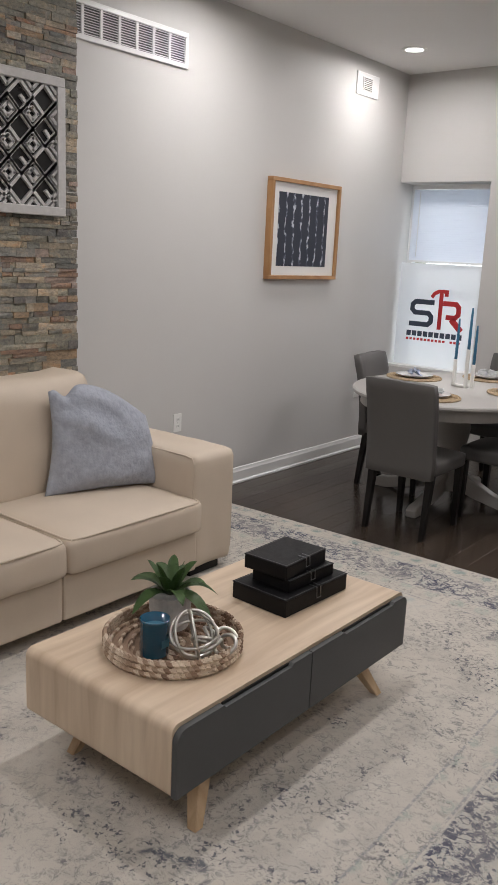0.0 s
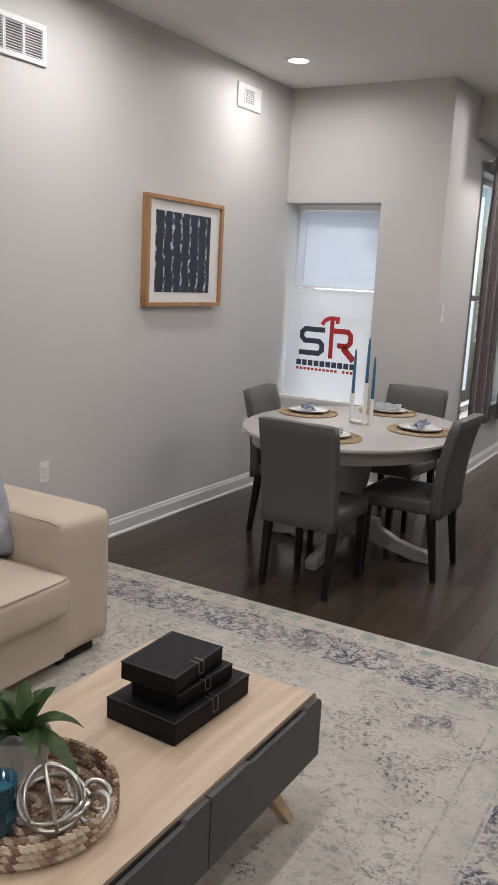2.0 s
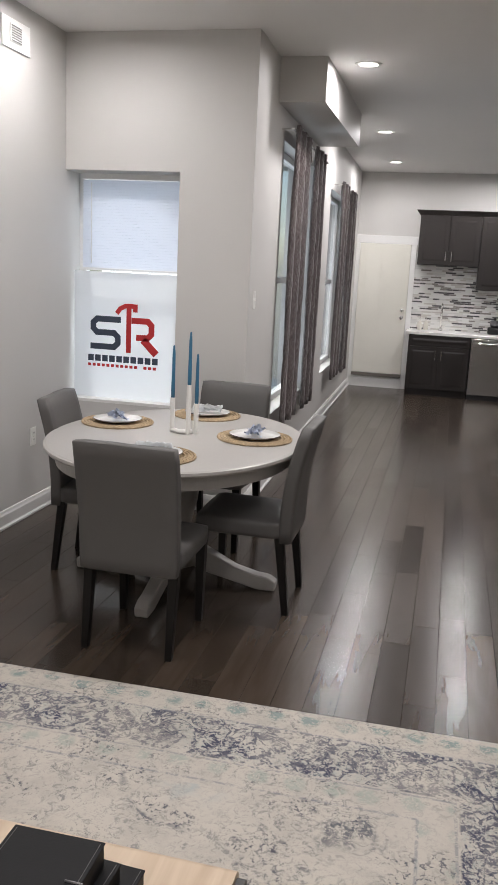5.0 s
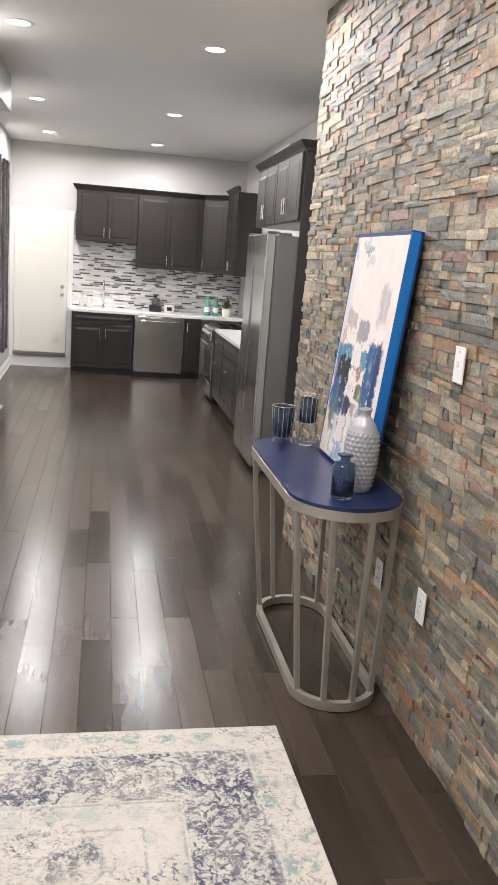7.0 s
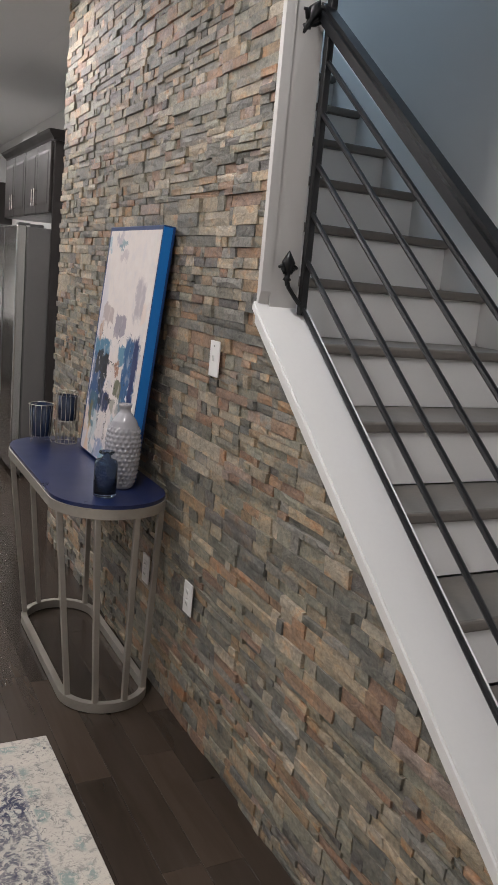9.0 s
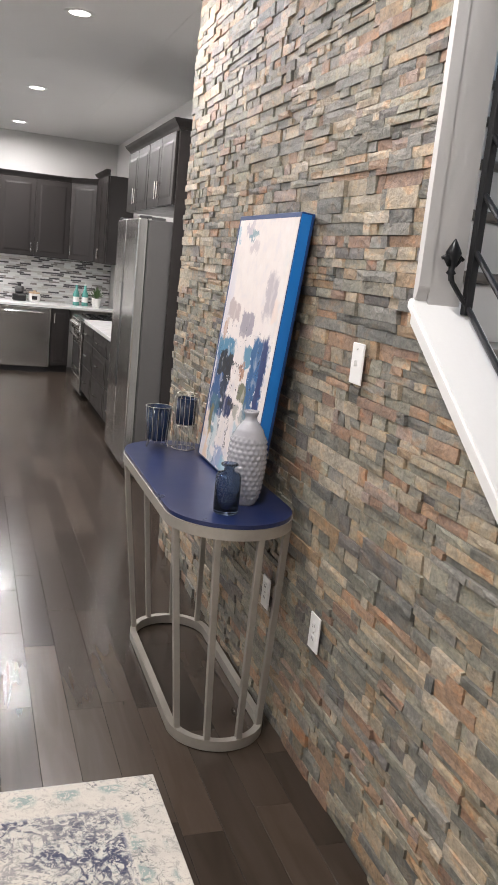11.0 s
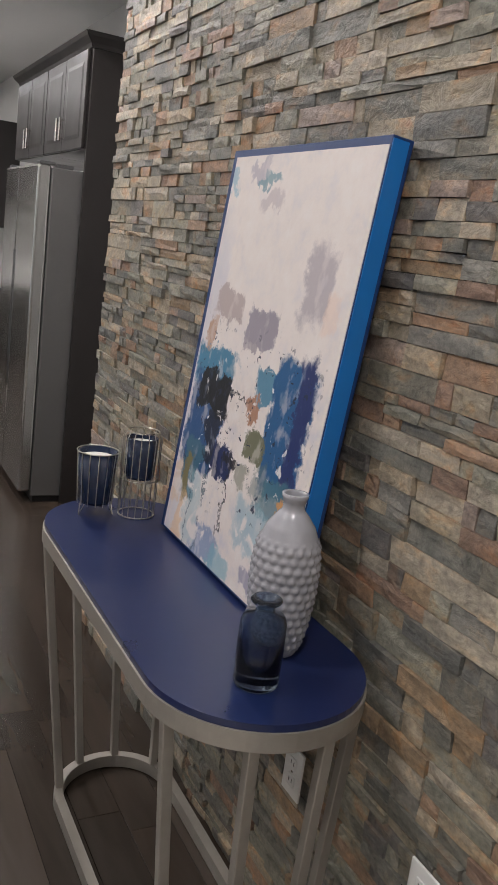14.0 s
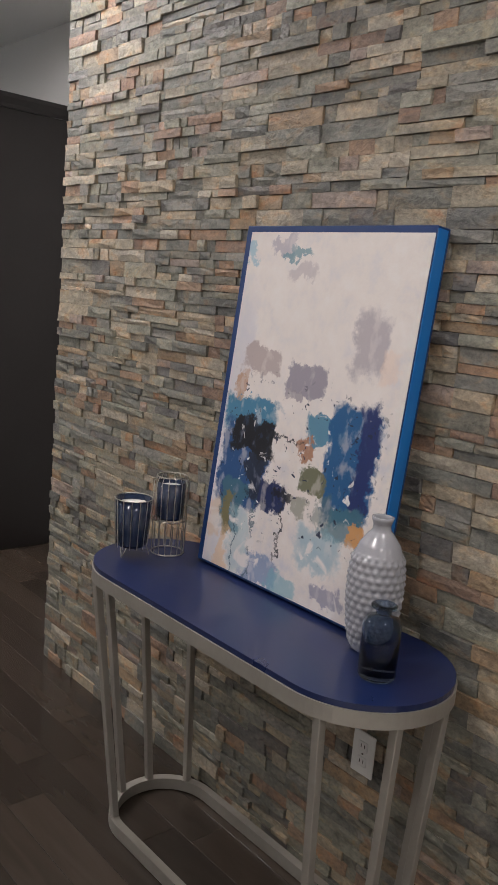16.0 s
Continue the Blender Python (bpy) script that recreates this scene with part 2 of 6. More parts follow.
M_STEELDARK = material("dark_steel", (0.20, 0.20, 0.205), 0.35, 1.0, vary=0.08, scale=3)
M_CHROME = material("satin_nickel", (0.75, 0.74, 0.72), 0.22, 1.0, vary=0.03)
M_COUNTER = material("white_quartz", (0.78, 0.775, 0.76), 0.2, vary=0.05, scale=9)
M_BLACK = material("black_enamel", (0.012, 0.012, 0.013), 0.3, vary=0.1)
M_BLACKMETAL = material("black_iron", (0.012, 0.013, 0.015), 0.35, 0.3, vary=0.1, bump=0.05)
M_TREAD = material("dark_stair_tread", (0.15, 0.135, 0.12), 0.4, vary=0.15, scale=9)
M_DOOR = material("ivory_door_paint", (0.77, 0.755, 0.69), 0.4, vary=0.02)
M_NAVY = material("navy_lacquer", (0.010, 0.019, 0.075), 0.3, vary=0.06, scale=5, bump=0.03, coat=0.2)
M_CHAMPAGNE = material("champagne_metal", (0.37, 0.345, 0.305), 0.45, 0.5, vary=0.08, scale=12)
M_GLOW = glow("lamp_diffuser", (1.0, 0.97, 0.92), 9.0)


# ---- mesh helpers ----
def part(name, bm, mat, parent=None, label="", smooth=False, kind=""):
    me = bpy.data.meshes.new(name)
    if smooth:
        for f in bm.faces:
            f.smooth = True
    bm.to_mesh(me)
    bm.free()
    me.materials.append(mat)
    ob = new(name, me)
    if parent:
        ob.parent = parent
    return tagged(ob, label, "", "", kind)


def thing(name, m, label, category, group=""):
    ob = new(name)
    ob.empty_display_size = 0.1
    ob.matrix_world = m
    return tagged(ob, label, category, group)


def box(x0, x1, y0, y1, z0, z1, bevel=0.0, seg=1, bm=None):
    own = bm is None
    b = bmesh.new()
    bmesh.ops.create_cube(b, size=1)
    for v in b.verts:
        v.co = Vector((x0 + (v.co.x + 0.5) * (x1 - x0), y0 + (v.co.y + 0.5) * (y1 - y0), z0 + (v.co.z + 0.5) * (z1 - z0)))
    if bevel:
        bmesh.ops.bevel(b, geom=b.edges[:], offset=bevel, segments=seg, affect='EDGES', profile=0.5)
    if own:
        return b
    return merge(bm, b)


def merge(bm, b, m=None):
    if m is not None:
        bmesh.ops.transform(b, matrix=m, verts=b.verts)
    me = bpy.data.meshes.new("tmp")
    b.to_mesh(me)
    b.free()
    bm.from_mesh(me)
    bpy.data.meshes.remove(me)
    return bm


def prism(points, z0, z1):
    """Upright prism over a plan polygon (counter-clockwise)."""
    b = bmesh.new()
    lo = [b.verts.new((x, y, z0)) for x, y in points]
    hi = [b.verts.new((x, y, z1)) for x, y in points]
    n = len(points)
    b.faces.new(lo[::-1])
    b.faces.new(hi)
    for k in range(n):
        b.faces.new((lo[k], lo[(k + 1) % n], hi[(k + 1) % n], hi[k]))
    return b


def side_prism(points, x0, x1):
    """Prism along x over a polygon in (y, z)."""
    b = bmesh.new()
    lo = [b.verts.new((x0, y, z)) for y, z in points]
    hi = [b.verts.new((x1, y, z)) for y, z in points]
    n = len(points)
    b.faces.new(lo)
    b.faces.new(hi[::-1])
    for k in range(n):
        b.faces.new((lo[(k + 1) % n], lo[k], hi[k], hi[(k + 1) % n]))
    bmesh.ops.recalc_face_normals(b, faces=b.faces)
    return b


def lathe(profile, seg=24, cap=True):
    """Turned body from (radius, height) pairs."""
    b = bmesh.new()
    rings = []
    for r, z in profile:
        rings.append([b.verts.new((max(r, 1e-4) * math.cos(2 * math.pi * k / seg), max(r, 1e-4) * math.sin(2 * math.pi * k / seg), z)) for k in range(seg)])
    for a, c in zip(rings, rings[1:]):
        for k in range(seg):
            b.faces.new((a[k], a[(k + 1) % seg], c[(k + 1) % seg], c[k]))
    if cap:
        b.faces.new(rings[0][::-1])
        b.faces.new(rings[-1])
    bmesh.ops.recalc_face_normals(b, faces=b.faces)
    return b


def tube(points, r, seg=8, closed=False, bm=None):
    """Round bar along a path."""
    b = bmesh.new()
    pts = [Vector(p) for p in points]
    n = len(pts)
    rings = []
    up = Vector((0, 0, 1))
    for k, p in enumerate(pts):
        a, c = (pts[k - 1], pts[(k + 1) % n]) if closed or 0 < k < n - 1 else ((pts[0], pts[1]) if k == 0 else (pts[-2], pts[-1]))
        d = (c - a).normalized()
        u = d.cross(up)
        if u.length < 0.05:
            u = d.cross(Vector((1, 0, 0)))
        u.normalize()
        w = u.cross(d)
        rr = r[k] if isinstance(r, (list, tuple)) else r
        rings.append([b.verts.new(p + rr * (math.cos(2 * math.pi * j / seg) * u + math.sin(2 * math.pi * j / seg) * w)) for j in range(seg)])
    for k in range(n if closed else n - 1):
        a, c = rings[k], rings[(k + 1) % n]
        for j in range(seg):
            b.faces.new((a[j], a[(j + 1) % seg], c[(j + 1) % seg], c[j]))
    if not closed:
        b.faces.new(rings[0][::-1])
        b.faces.new(rings[-1])
    bmesh.ops.recalc_face_normals(b, faces=b.faces)
    return b if bm is None else merge(bm, b)


def taper(x, y, z0, z1, w0, w1, dx=0, dy=0):
    """Square leg from (x+dx, y+dy, z0), side w0, up to (x, y, z1), side w1."""
    b = bmesh.new()
    lo = [b.verts.new((x + dx + sx * w0 / 2, y + dy + sy * w0 / 2, z0)) for sx, sy in ((-1, -1), (1, -1), (1, 1), (-1, 1))]
    hi = [b.verts.new((x + sx * w1 / 2, y + sy * w1 / 2, z1)) for sx, sy in ((-1, -1), (1, -1), (1, 1), (-1, 1))]
    b.faces.new(lo[::-1])
    b.faces.new(hi)
    for k in range(4):
        b.faces.new((lo[k], lo[(k + 1) % 4], hi[(k + 1) % 4], hi[k]))
    bmesh.ops.bevel(b, geom=b.edges[:], offset=min(w0, w1) * 0.08, segments=1, affect='EDGES')
    return b


def cushion(x0, x1, y0, y1, z0, z1, puff, n=10, seed=0, round_=0.55):
    """Soft block: rounded edges, swollen faces, slight unevenness."""
    b = bmesh.new()
    bmesh.ops.create_cube(b, size=2)
    bmesh.ops.subdivide_edges(b, edges=b.edges[:], cuts=n, use_grid_fill=True)
    hx, hy, hz = (x1 - x0) / 2, (y1 - y0) / 2, (z1 - z0) / 2
    r = min(hx, hy, hz) * round_
    for v in b.verts:
        u = v.co.copy()
        p = Vector((u.x * hx, u.y * hy, u.z * hz))
        c = Vector([max(-h + r, min(h - r, q)) for q, h in zip(p, (hx, hy, hz))])
        d = p - c
        if d.length > 1e-6:
            p = c + d.normalized() * r
        s = (1 - u.x ** 2) * (1 - u.y ** 2)
        p.z += math.copysign(1, u.z) * puff * s * (1 if abs(u.z) > 0.5 else 0)
        s = (1 - u.z ** 2) * (1 - u.y ** 2)
        if abs(u.x) > 0.95:
            p.x += math.copysign(1, u.x) * puff * 0.6 * s
        q = p * 7 + Vector((seed, seed * 2.3, 0))
        p += p.normalized() * 0.006 * noise.noise(q)
        v.co = p + Vector(((x0 + x1) / 2, (y0 + y1) / 2, (z0 + z1) / 2))
    return b


# ---- structure ----
XL, YW, XJ, YK, XR = -3.68, 7.80, -2.37, 15.0, 0.80


def kitchen_wall_x(y):
    return XJ - 0.15 * (y - YW) / (YK - YW)


def wall(name, bm, label=""):
    return part(name, bm, M_WALL, None, label or "smooth wall painted warm light grey", kind="structure")


wall("wall_left", box(XL - 0.2, XL, -1.6, 8.15, 0, CEIL + 0.05))
bw = box(-2.87, XJ, YW, YW + 0.22, 0, CEIL + 0.05)
box(XL, -2.87, YW, YW + 0.22, 2.27, CEIL + 0.05, bm=bw)
box(XL, -2.87, YW, YW + 0.22, 0, 0.70, bm=bw)
wall("wall_window", bw)
# kitchen left wall with two window openings, running slightly askew
wins = ((8.78, 10.35, 0.55, 2.62), (11.65, 13.35, 0.55, 2.56))
bw = bmesh.new()


def kwall(y0, y1, z0, z1):
    merge(bw, prism([(kitchen_wall_x(y0) - 0.25, y0), (kitchen_wall_x(y0), y0), (kitchen_wall_x(y1), y1), (kitchen_wall_x(y1) - 0.25, y1)], z0, z1))


kwall(YW + 0.221, wins[0][0], 0, CEIL + 0.05)
kwall(wins[0][1], wins[1][0], 0, CEIL + 0.05)
kwall(wins[1][1], YK + 0.2, 0, CEIL + 0.05)
for y0, y1, z0, z1 in wins:
    kwall(y0, y1, 0, z0)
    kwall(y0, y1, z1, CEIL + 0.05)
wall("wall_kitchen_left", bw)
wall("wall_kitchen_back", box(-2.543, XR, YK, YK + 0.2, 0, CEIL + 0.05))
wall("wall_kitchen_right", box(XR, XR + 0.15, 7.75, YK + 0.2, 0, CEIL + 0.05))
wall("wall_back", box(XL - 0.2, 1.3, -1.8, -1.6, 0, CEIL + 0.05))
wall("wall_stair_side", box(1.10, 1.30, -1.6, 8.0, 0, 5.6), "stairwell wall painted light grey, in half shade")
wall("wall_stair_end", box(0.13, 1.10, 7.62, 7.75, 0, 5.6))
wall("wall_stair_upper", box(0.0, 0.13, 2.6, 7.62, CEIL + 0.051, 5.6))
wall("wall_stair_header", box(0.131, 1.10, 2.45, 2.6, CEIL + 0.051, 5.6))
part("ceiling_stairwell", box(0.0, 1.30, 2.45, 7.75, 5.601, 5.7), M_CEIL, None, "white ceiling above the stairwell", kind="structure")
bc = box(XL - 0.2, 0.13, -1.8, YK + 0.2, CEIL, CEIL + 0.05)
box(0.131, 1.30, -1.8, 2.6, CEIL, CEIL + 0.05, bm=bc)
box(0.131, XR + 0.15, 7.62, YK + 0.2, CEIL, CEIL + 0.05, bm=bc)
part("ceiling", bc, M_CEIL, None, "flat off-white painted ceiling with recessed lights", kind="structure")
# soffit box above the first curtain
part("soffit", prism([(kitchen_wall_x(8.45) + 0.001, 8.47), (-2.05, 8.47), (-2.05, 10.55), (kitchen_wall_x(10.55) + 0.001, 10.55)], 2.83, CEIL - 0.001), M_WALL, None,
     "boxed soffit below the ceiling, painted light grey", kind="structure")
# stone-faced stair wall: core with raking lower end, and its full-height part
SY0, SY1, CAPY, CAPZ, SLOPE = 2.95, 7.60, 4.985, 1.60, 0.787


def cap_z(y):
    return CAPZ - (CAPY - y) * SLOPE


core = side_prism([(SY0, 0), (SY1, 0), (SY1, CEIL - 0.001), (4.965, CEIL - 0.001), (4.965, cap_z(4.965)), (SY0, max(0.02, cap_z(SY0)))], 0.035, 0.13)
part("wall_stair", core, M_WALL, None, "stair wall core with painted end", kind="structure")
part("trim", side_prism([(4.986, 1.585), (4.963, 1.66), (4.963, CEIL - 0.002), (4.986, CEIL - 0.002)], 0.0, 0.034), M_WALL, None, "narrow painted wall edge beside the stone", kind="structure")
# chimney breast
part("wall_chimney", box(XL + 0.001, -3.545, 1.9, 4.145, 0, CEIL - 0.001), M_MORTAR, None, "chimney breast behind the ledger stone", kind="structure")

# floor
part("floor", box(XL - 0.2, 1.3, -1.8, YK + 0.2, -0.1, -0.012), M_GAP, None, "dark stained hickory plank floor, semi-gloss", kind="structure")


def baseboard(points, name="baseboard"):
    """Moulded board along a plan line, on its left-hand side."""
    for (ax, ay), (bx, by) in zip(points, points[1:]):
        d = Vector((bx - ax, by - ay, 0))
        ln = d.length
        d.normalize()
        ang = math.atan2(d.y, d.x)
        prof = [(0, 0), (0.028, 0), (0.028, 0.012), (0.017, 0.022), (0.017, 0.085), (0.011, 0.098), (0.008, 0.112), (0, 0.115)]
        b = bmesh.new()
        lo = [b.verts.new((0, u, z)) for u, z in prof]
        hi = [b.verts.new((ln, u, z)) for u, z in prof]
        b.faces.new(lo)
        b.faces.new(hi[::-1])
        for k in range(len(prof)):
            j = (k + 1) % len(prof)
            b.faces.new((lo[j], lo[k], hi[k], hi[j]))
        bmesh.ops.recalc_face_normals(b, faces=b.faces)
        ob = part(name, b, M_WHITE, None, "white moulded baseboard along the wall", kind="structure")
        ob.matrix_world = pose(ax, ay, 0.001, 0, 0, math.degrees(ang))


baseboard([(XL + 0.0005, 7.79), (XL + 0.0005, 4.15)])
baseboard([(XJ, YW - 0.0005), (XL + 0.03, YW - 0.0005)])
baseboard([(kitchen_wall_x(YK - 0.03) + 0.001, YK - 0.03), (kitchen_wall_x(YW) + 0.001, YW + 0.0)])

# ---- recessed lights ----
# the seven added, unseen lamps get a fixture too
for lx, ly in LAMPS:
    lamp = thing("recessed_light", pose(lx, ly, CEIL), "round white recessed ceiling light, switched on; seven of the sixteen are added, unseen", "light", "recessed ceiling lights")
    part("trim_ring", lathe([(0.068, -0.006), (0.092, -0.002), (0.096, 0.0), (0.066, 0.0)], 32, False), M_PLASTIC, lamp, smooth=True)
    part("diffuser", lathe([(0.0, -0.003), (0.067, -0.004), (0.067, -0.001), (0.0, -0.001)], 32, False), M_GLOW, lamp, "glowing diffuser")


# ---- stairs ----
stair = thing("staircase", pose(0, 0, 0), "straight staircase with dark wooden treads and white risers", "stairs")
RISE, RUN, NY, NZ = 0.2013, 0.259, 4.9, 1.515
for k in range(-7, 8):
    y, z = NY + RUN * k, NZ + RISE * k
    part("tread", box(0.165, 1.078, y, y + RUN + 0.02, z - 0.034, z, 0.008, 2), M_TREAD, stair)
    part("riser", box(0.15, 1.078, y + 0.028, y + 0.044, max(0.0, z - RISE), z - 0.0345), M_WHITE, stair)
part("skirt_board", side_prism([(2.95, 0.0), (3.2, 0.0), (7.1, 3.0), (7.1, 3.33), (2.95, 0.105)], 1.079, 1.098), M_WHITE, stair, "white painted skirt board along the wall")
# white cap on the knee wall
bcap = side_prism([(SY0 - 0.02, cap_z(SY0 - 0.02)), (CAPY, cap_z(CAPY)), (CAPY, cap_z(CAPY) + 0.03), (SY0 - 0.02, cap_z(SY0 - 0.02) + 0.03)], -0.016, 0.178)
bmesh.ops.bevel(bcap, geom=bcap.edges[:], offset=0.006, segments=2, affect='EDGES')
cap = thing("knee_wall_cap", pose(0, 0, 0), "white painted sloping cap on the stone knee wall", "trim")
part("cap_board", bcap, M_WHITE, cap)
part("moulding", side_prism([(SY0, cap_z(SY0) - 0.022), (CAPY - 0.02, cap_z(CAPY - 0.02) - 0.022), (CAPY - 0.02, cap_z(CAPY - 0.02) - 0.0005), (SY0, cap_z(SY0) - 0.0005)], -0.010, 0.034), M_WHITE, cap)
# iron railing
rail = thing("stair_railing", pose(0, 0, 0), "black iron stair railing with sloping bars and flat handrail", "railing")


def bar(name, y0, z0, y1, z1, r, x=0.135, label=""):
    part(name, tube([(x, y0, z0), (x, y1, z1)], r, 8), M_BLACKMETAL, rail, label)


for k in range(6):
    z = 1.615 + 0.1445 * k
    bar("sloping_bar", 4.93, z, 3.05, z - 1.88 * SLOPE, 0.0085)
for py in (4.935, 3.07):
    zb = cap_z(py) + 0.035
    part("post", box(0.123, 0.147, py - 0.012, py + 0.012, zb, zb + 0.93, 0.003), M_BLACKMETAL, rail)
hr = side_prism([(3.0, cap_z(3.0) + 0.872), (4.955, cap_z(4.955) + 0.872), (4.955, cap_z(4.955) + 0.93), (3.0, cap_z(3.0) + 0.93)], 0.092, 0.152)
bmesh.ops.bevel(hr, geom=hr.edges[:], offset=0.012, segments=2, affect='EDGES')
part("handrail", hr, M_BLACKMETAL, rail)


def finial(x, y, z, turn=0):
    """Leaf-shaped iron tip with two side curls."""
    b = lathe([(0.004, -0.02), (0.007, -0.005), (0.014, 0.0), (0.008, 0.008), (0.013, 0.03), (0.021, 0.052), (0.013, 0.068), (0.006, 0.08), (0.001, 0.088)], 12)
    for s in (-1, 1):
        tube([(s * 0.007, 0, 0.02), (s * 0.022, 0, 0.042), (s * 0.032, 0, 0.036)], [0.008, 0.009, 0.005], 8, bm=b)
    bmesh.ops.transform(b, matrix=pose(x, y, z, 0, turn, 0), verts=b.verts)
    part("finial", b, M_BLACKMETAL, rail, smooth=True)


finial(0.072, 4.935, 1.70)
finial(0.056, 4.935, 2.42, 25)
part("finial_stem", tube([(0.135, 4.93, 1.615), (0.104, 4.934, 1.649), (0.08, 4.936, 1.678), (0.073, 4.936, 1.70)], 0.007, 8), M_BLACKMETAL, rail)
part("finial_stem", tube([(0.115, 4.93, 2.45), (0.08, 4.934, 2.43), (0.058, 4.935, 2.425)], 0.007, 8), M_BLACKMETAL, rail)


# ---- sofa ----
sofa = thing("sofa", pose(0, 0, 0), "cream leather two-seat sofa standing on the rug", "sofa")


def piped_edge(pts, r=0.0045):
    part("piping", tube(pts, r, 6), M_LEATHER, sofa)


for y0, y1, s in ((3.342, 4.165, 1), (2.5, 3.338, 2)):
    part("base_panel", box(-3.44, -2.615, y0, y1, 0.085, 0.292, 0.012, 2), M_LEATHER, sofa)
    part("seat_cushion", cushion(-3.3, -2.57, y0 + 0.002, y1 - 0.002, 0.293, 0.462, 0.012, 12, seed=s, round_=0.42), M_LEATHER, sofa, smooth=True)
    piped_edge([(-3.1, y0 + 0.012, 0.453), (-2.63, y0 + 0.012, 0.452), (-2.592, y0 + 0.022, 0.451), (-2.580, y0 + 0.07, 0.4525), (-2.575, y0 + 0.22, 0.4545), (-2.572, (y0 + y1) / 2, 0.456), (-2.575, y1 - 0.22, 0.4545), (-2.580, y1 - 0.07, 0.4525), (-2.592, y1 - 0.022, 0.451), (-2.63, y1 - 0.012, 0.452)], 0.0055)
    e0, e1 = y0 + 0.005, min(y1 - 0.005, 4.0)
    b = cushion(-3.5, -3.16, e0, e1, 0.40, 1.005, 0.015, 12, seed=s + 4, round_=0.5)
    for v in b.verts:  # loose pillow back: the upper corners stand up as ears
        w = max(0.0, (v.co.z - 0.8) / 0.2)
        side = abs((v.co.y - (e0 + e1) / 2) / ((e1 - e0) / 2))
        v.co.z += 0.035 * w * max(0.0, side - 0.6) / 0.4 - 0.012 * w * (1 - side)
        v.co.x += -0.05 * max(0.0, v.co.z - 0.45)
    part("back_cushion", b, M_LEATHER, sofa, smooth=True)
    piped_edge([(-3.355, e0 + 0.02, 1.0), (-3.35, e0 + 0.1, 1.003), (-3.35, (e0 + e1) / 2, 1.001), (-3.35, e1 - 0.1, 1.006), (-3.355, e1 - 0.012, 1.012)])
for y0, y1 in ((4.167, 4.485), (2.18, 2.498)):
    part("arm", cushion(-3.46, -2.652, y0, y1, 0.06, 0.66, 0.004, n=14, seed=y0, round_=0.24), M_LEATHER, sofa, smooth=True)
    for y in (y0 + 0.012, y1 - 0.012):
        piped_edge([(-3.3, y, 0.650), (-2.72, y, 0.650), (-2.678, y, 0.643), (-2.664, y, 0.615), (-2.662, y, 0.12)], 0.0045)
part("back_frame", box(-3.5, -3.44, 2.3, 4.3, 0.10, 0.66, 0.03, 2), M_LEATHER, sofa)
for y in (4.3, 2.34):
    for x in (-2.74, -3.36):
        part("foot", box(x - 0.06, x + 0.05, y - 0.1, y + 0.12, 0.015, 0.072, 0.004), M_BLACKWOOD, sofa)

# ---- coffee table ----
ctab = thing("coffee_table", pose(0, 0, 0), "low pale oak coffee table with dark grey drawer fronts", "coffee table")
def arc(cy, cz, r, a0, a1, n=12):
    return [(cy + r * math.cos(radians(a0 + (a1 - a0) * k / n)), cz + r * math.sin(radians(a0 + (a1 - a0) * k / n))) for k in range(n + 1)]


b = side_prism(arc(2.755, 0.198, 0.02, 180, 270, 6) + arc(3.99, 0.198, 0.02, 270, 360, 6) + arc(3.98, 0.372, 0.028, 0, 90) + arc(2.763, 0.372, 0.028, 90, 180), -2.04, -1.398)
part("body", b, M_OAK, ctab)
for y0, y1 in ((2.737, 3.366), (3.372, 4.008)):
    lo = arc(y0 + 0.035, 0.353, 0.035, 90, 180, 8) if y0 < 3 else [(y0, 0.388)]
    hi = arc(y1 - 0.035, 0.353, 0.035, 0, 90, 8) if y1 > 3.5 else [(y1, 0.388)]
    b = side_prism([(y0, 0.182), (y1, 0.182)] + hi + [(y1 - 0.10, 0.388), (y1 - 0.11, 0.379), (y0 + 0.2, 0.379), (y0 + 0.19, 0.388)] + lo, -1.397, -1.378)
    part("drawer_front", b, M_CHARCOAL, ctab, "matte dark grey drawer front")
# black strips behind the notches stand in for shade inside the pull grooves
for y0, y1 in ((2.937, 3.256), (3.572, 3.898)):
    part("pull_groove_shade", box(-1.3975, -1.3925, y0, y1, 0.374, 0.3875), M_BLACK, ctab, "black strip in the pull notch, standing for the groove's shade")
for x in (-1.48, -1.92):
    for y in (2.95, 3.79):
        part("leg", taper(x, y, 0.015, 0.178, 0.034, 0.060, 0.075 if x > -1.7 else -0.03, -0.10 if y < 3 else 0.085), M_OAKLEG, ctab)

# ---- dining table ----
TC = (-2.40, 6.53)
OVAL = Matrix.Diagonal((1.03, 1.31, 1, 1))  # the leaf makes the top longer than wide
dtab = thing("dining_table", pose(TC[0], TC[1], 0), "oval grey painted pedestal dining table on the plank floor", "table")
for name, prof in (("tabletop", [(0.0, 0.764), (0.60, 0.764), (0.632, 0.770), (0.64, 0.781), (0.638, 0.793), (0.625, 0.798), (0.0, 0.798)]), ("apron", [(0.57, 0.69), (0.585, 0.695), (0.585, 0.7635), (0.56, 0.7635), (0.56, 0.69)])):
    b = lathe(prof, 72, False)
    bmesh.ops.transform(b, matrix=OVAL, verts=b.verts)
    part(name, b, M_TABLEPAINT, dtab)
part("pedestal", lathe([(0.13, 0.10), (0.13, 0.16), (0.09, 0.2), (0.075, 0.3), (0.11, 0.45), (0.12, 0.54), (0.08, 0.63), (0.14, 0.69), (0.2, 0.73), (0.2, 0.7635)], 32), M_TABLEPAINT, dtab, smooth=True)
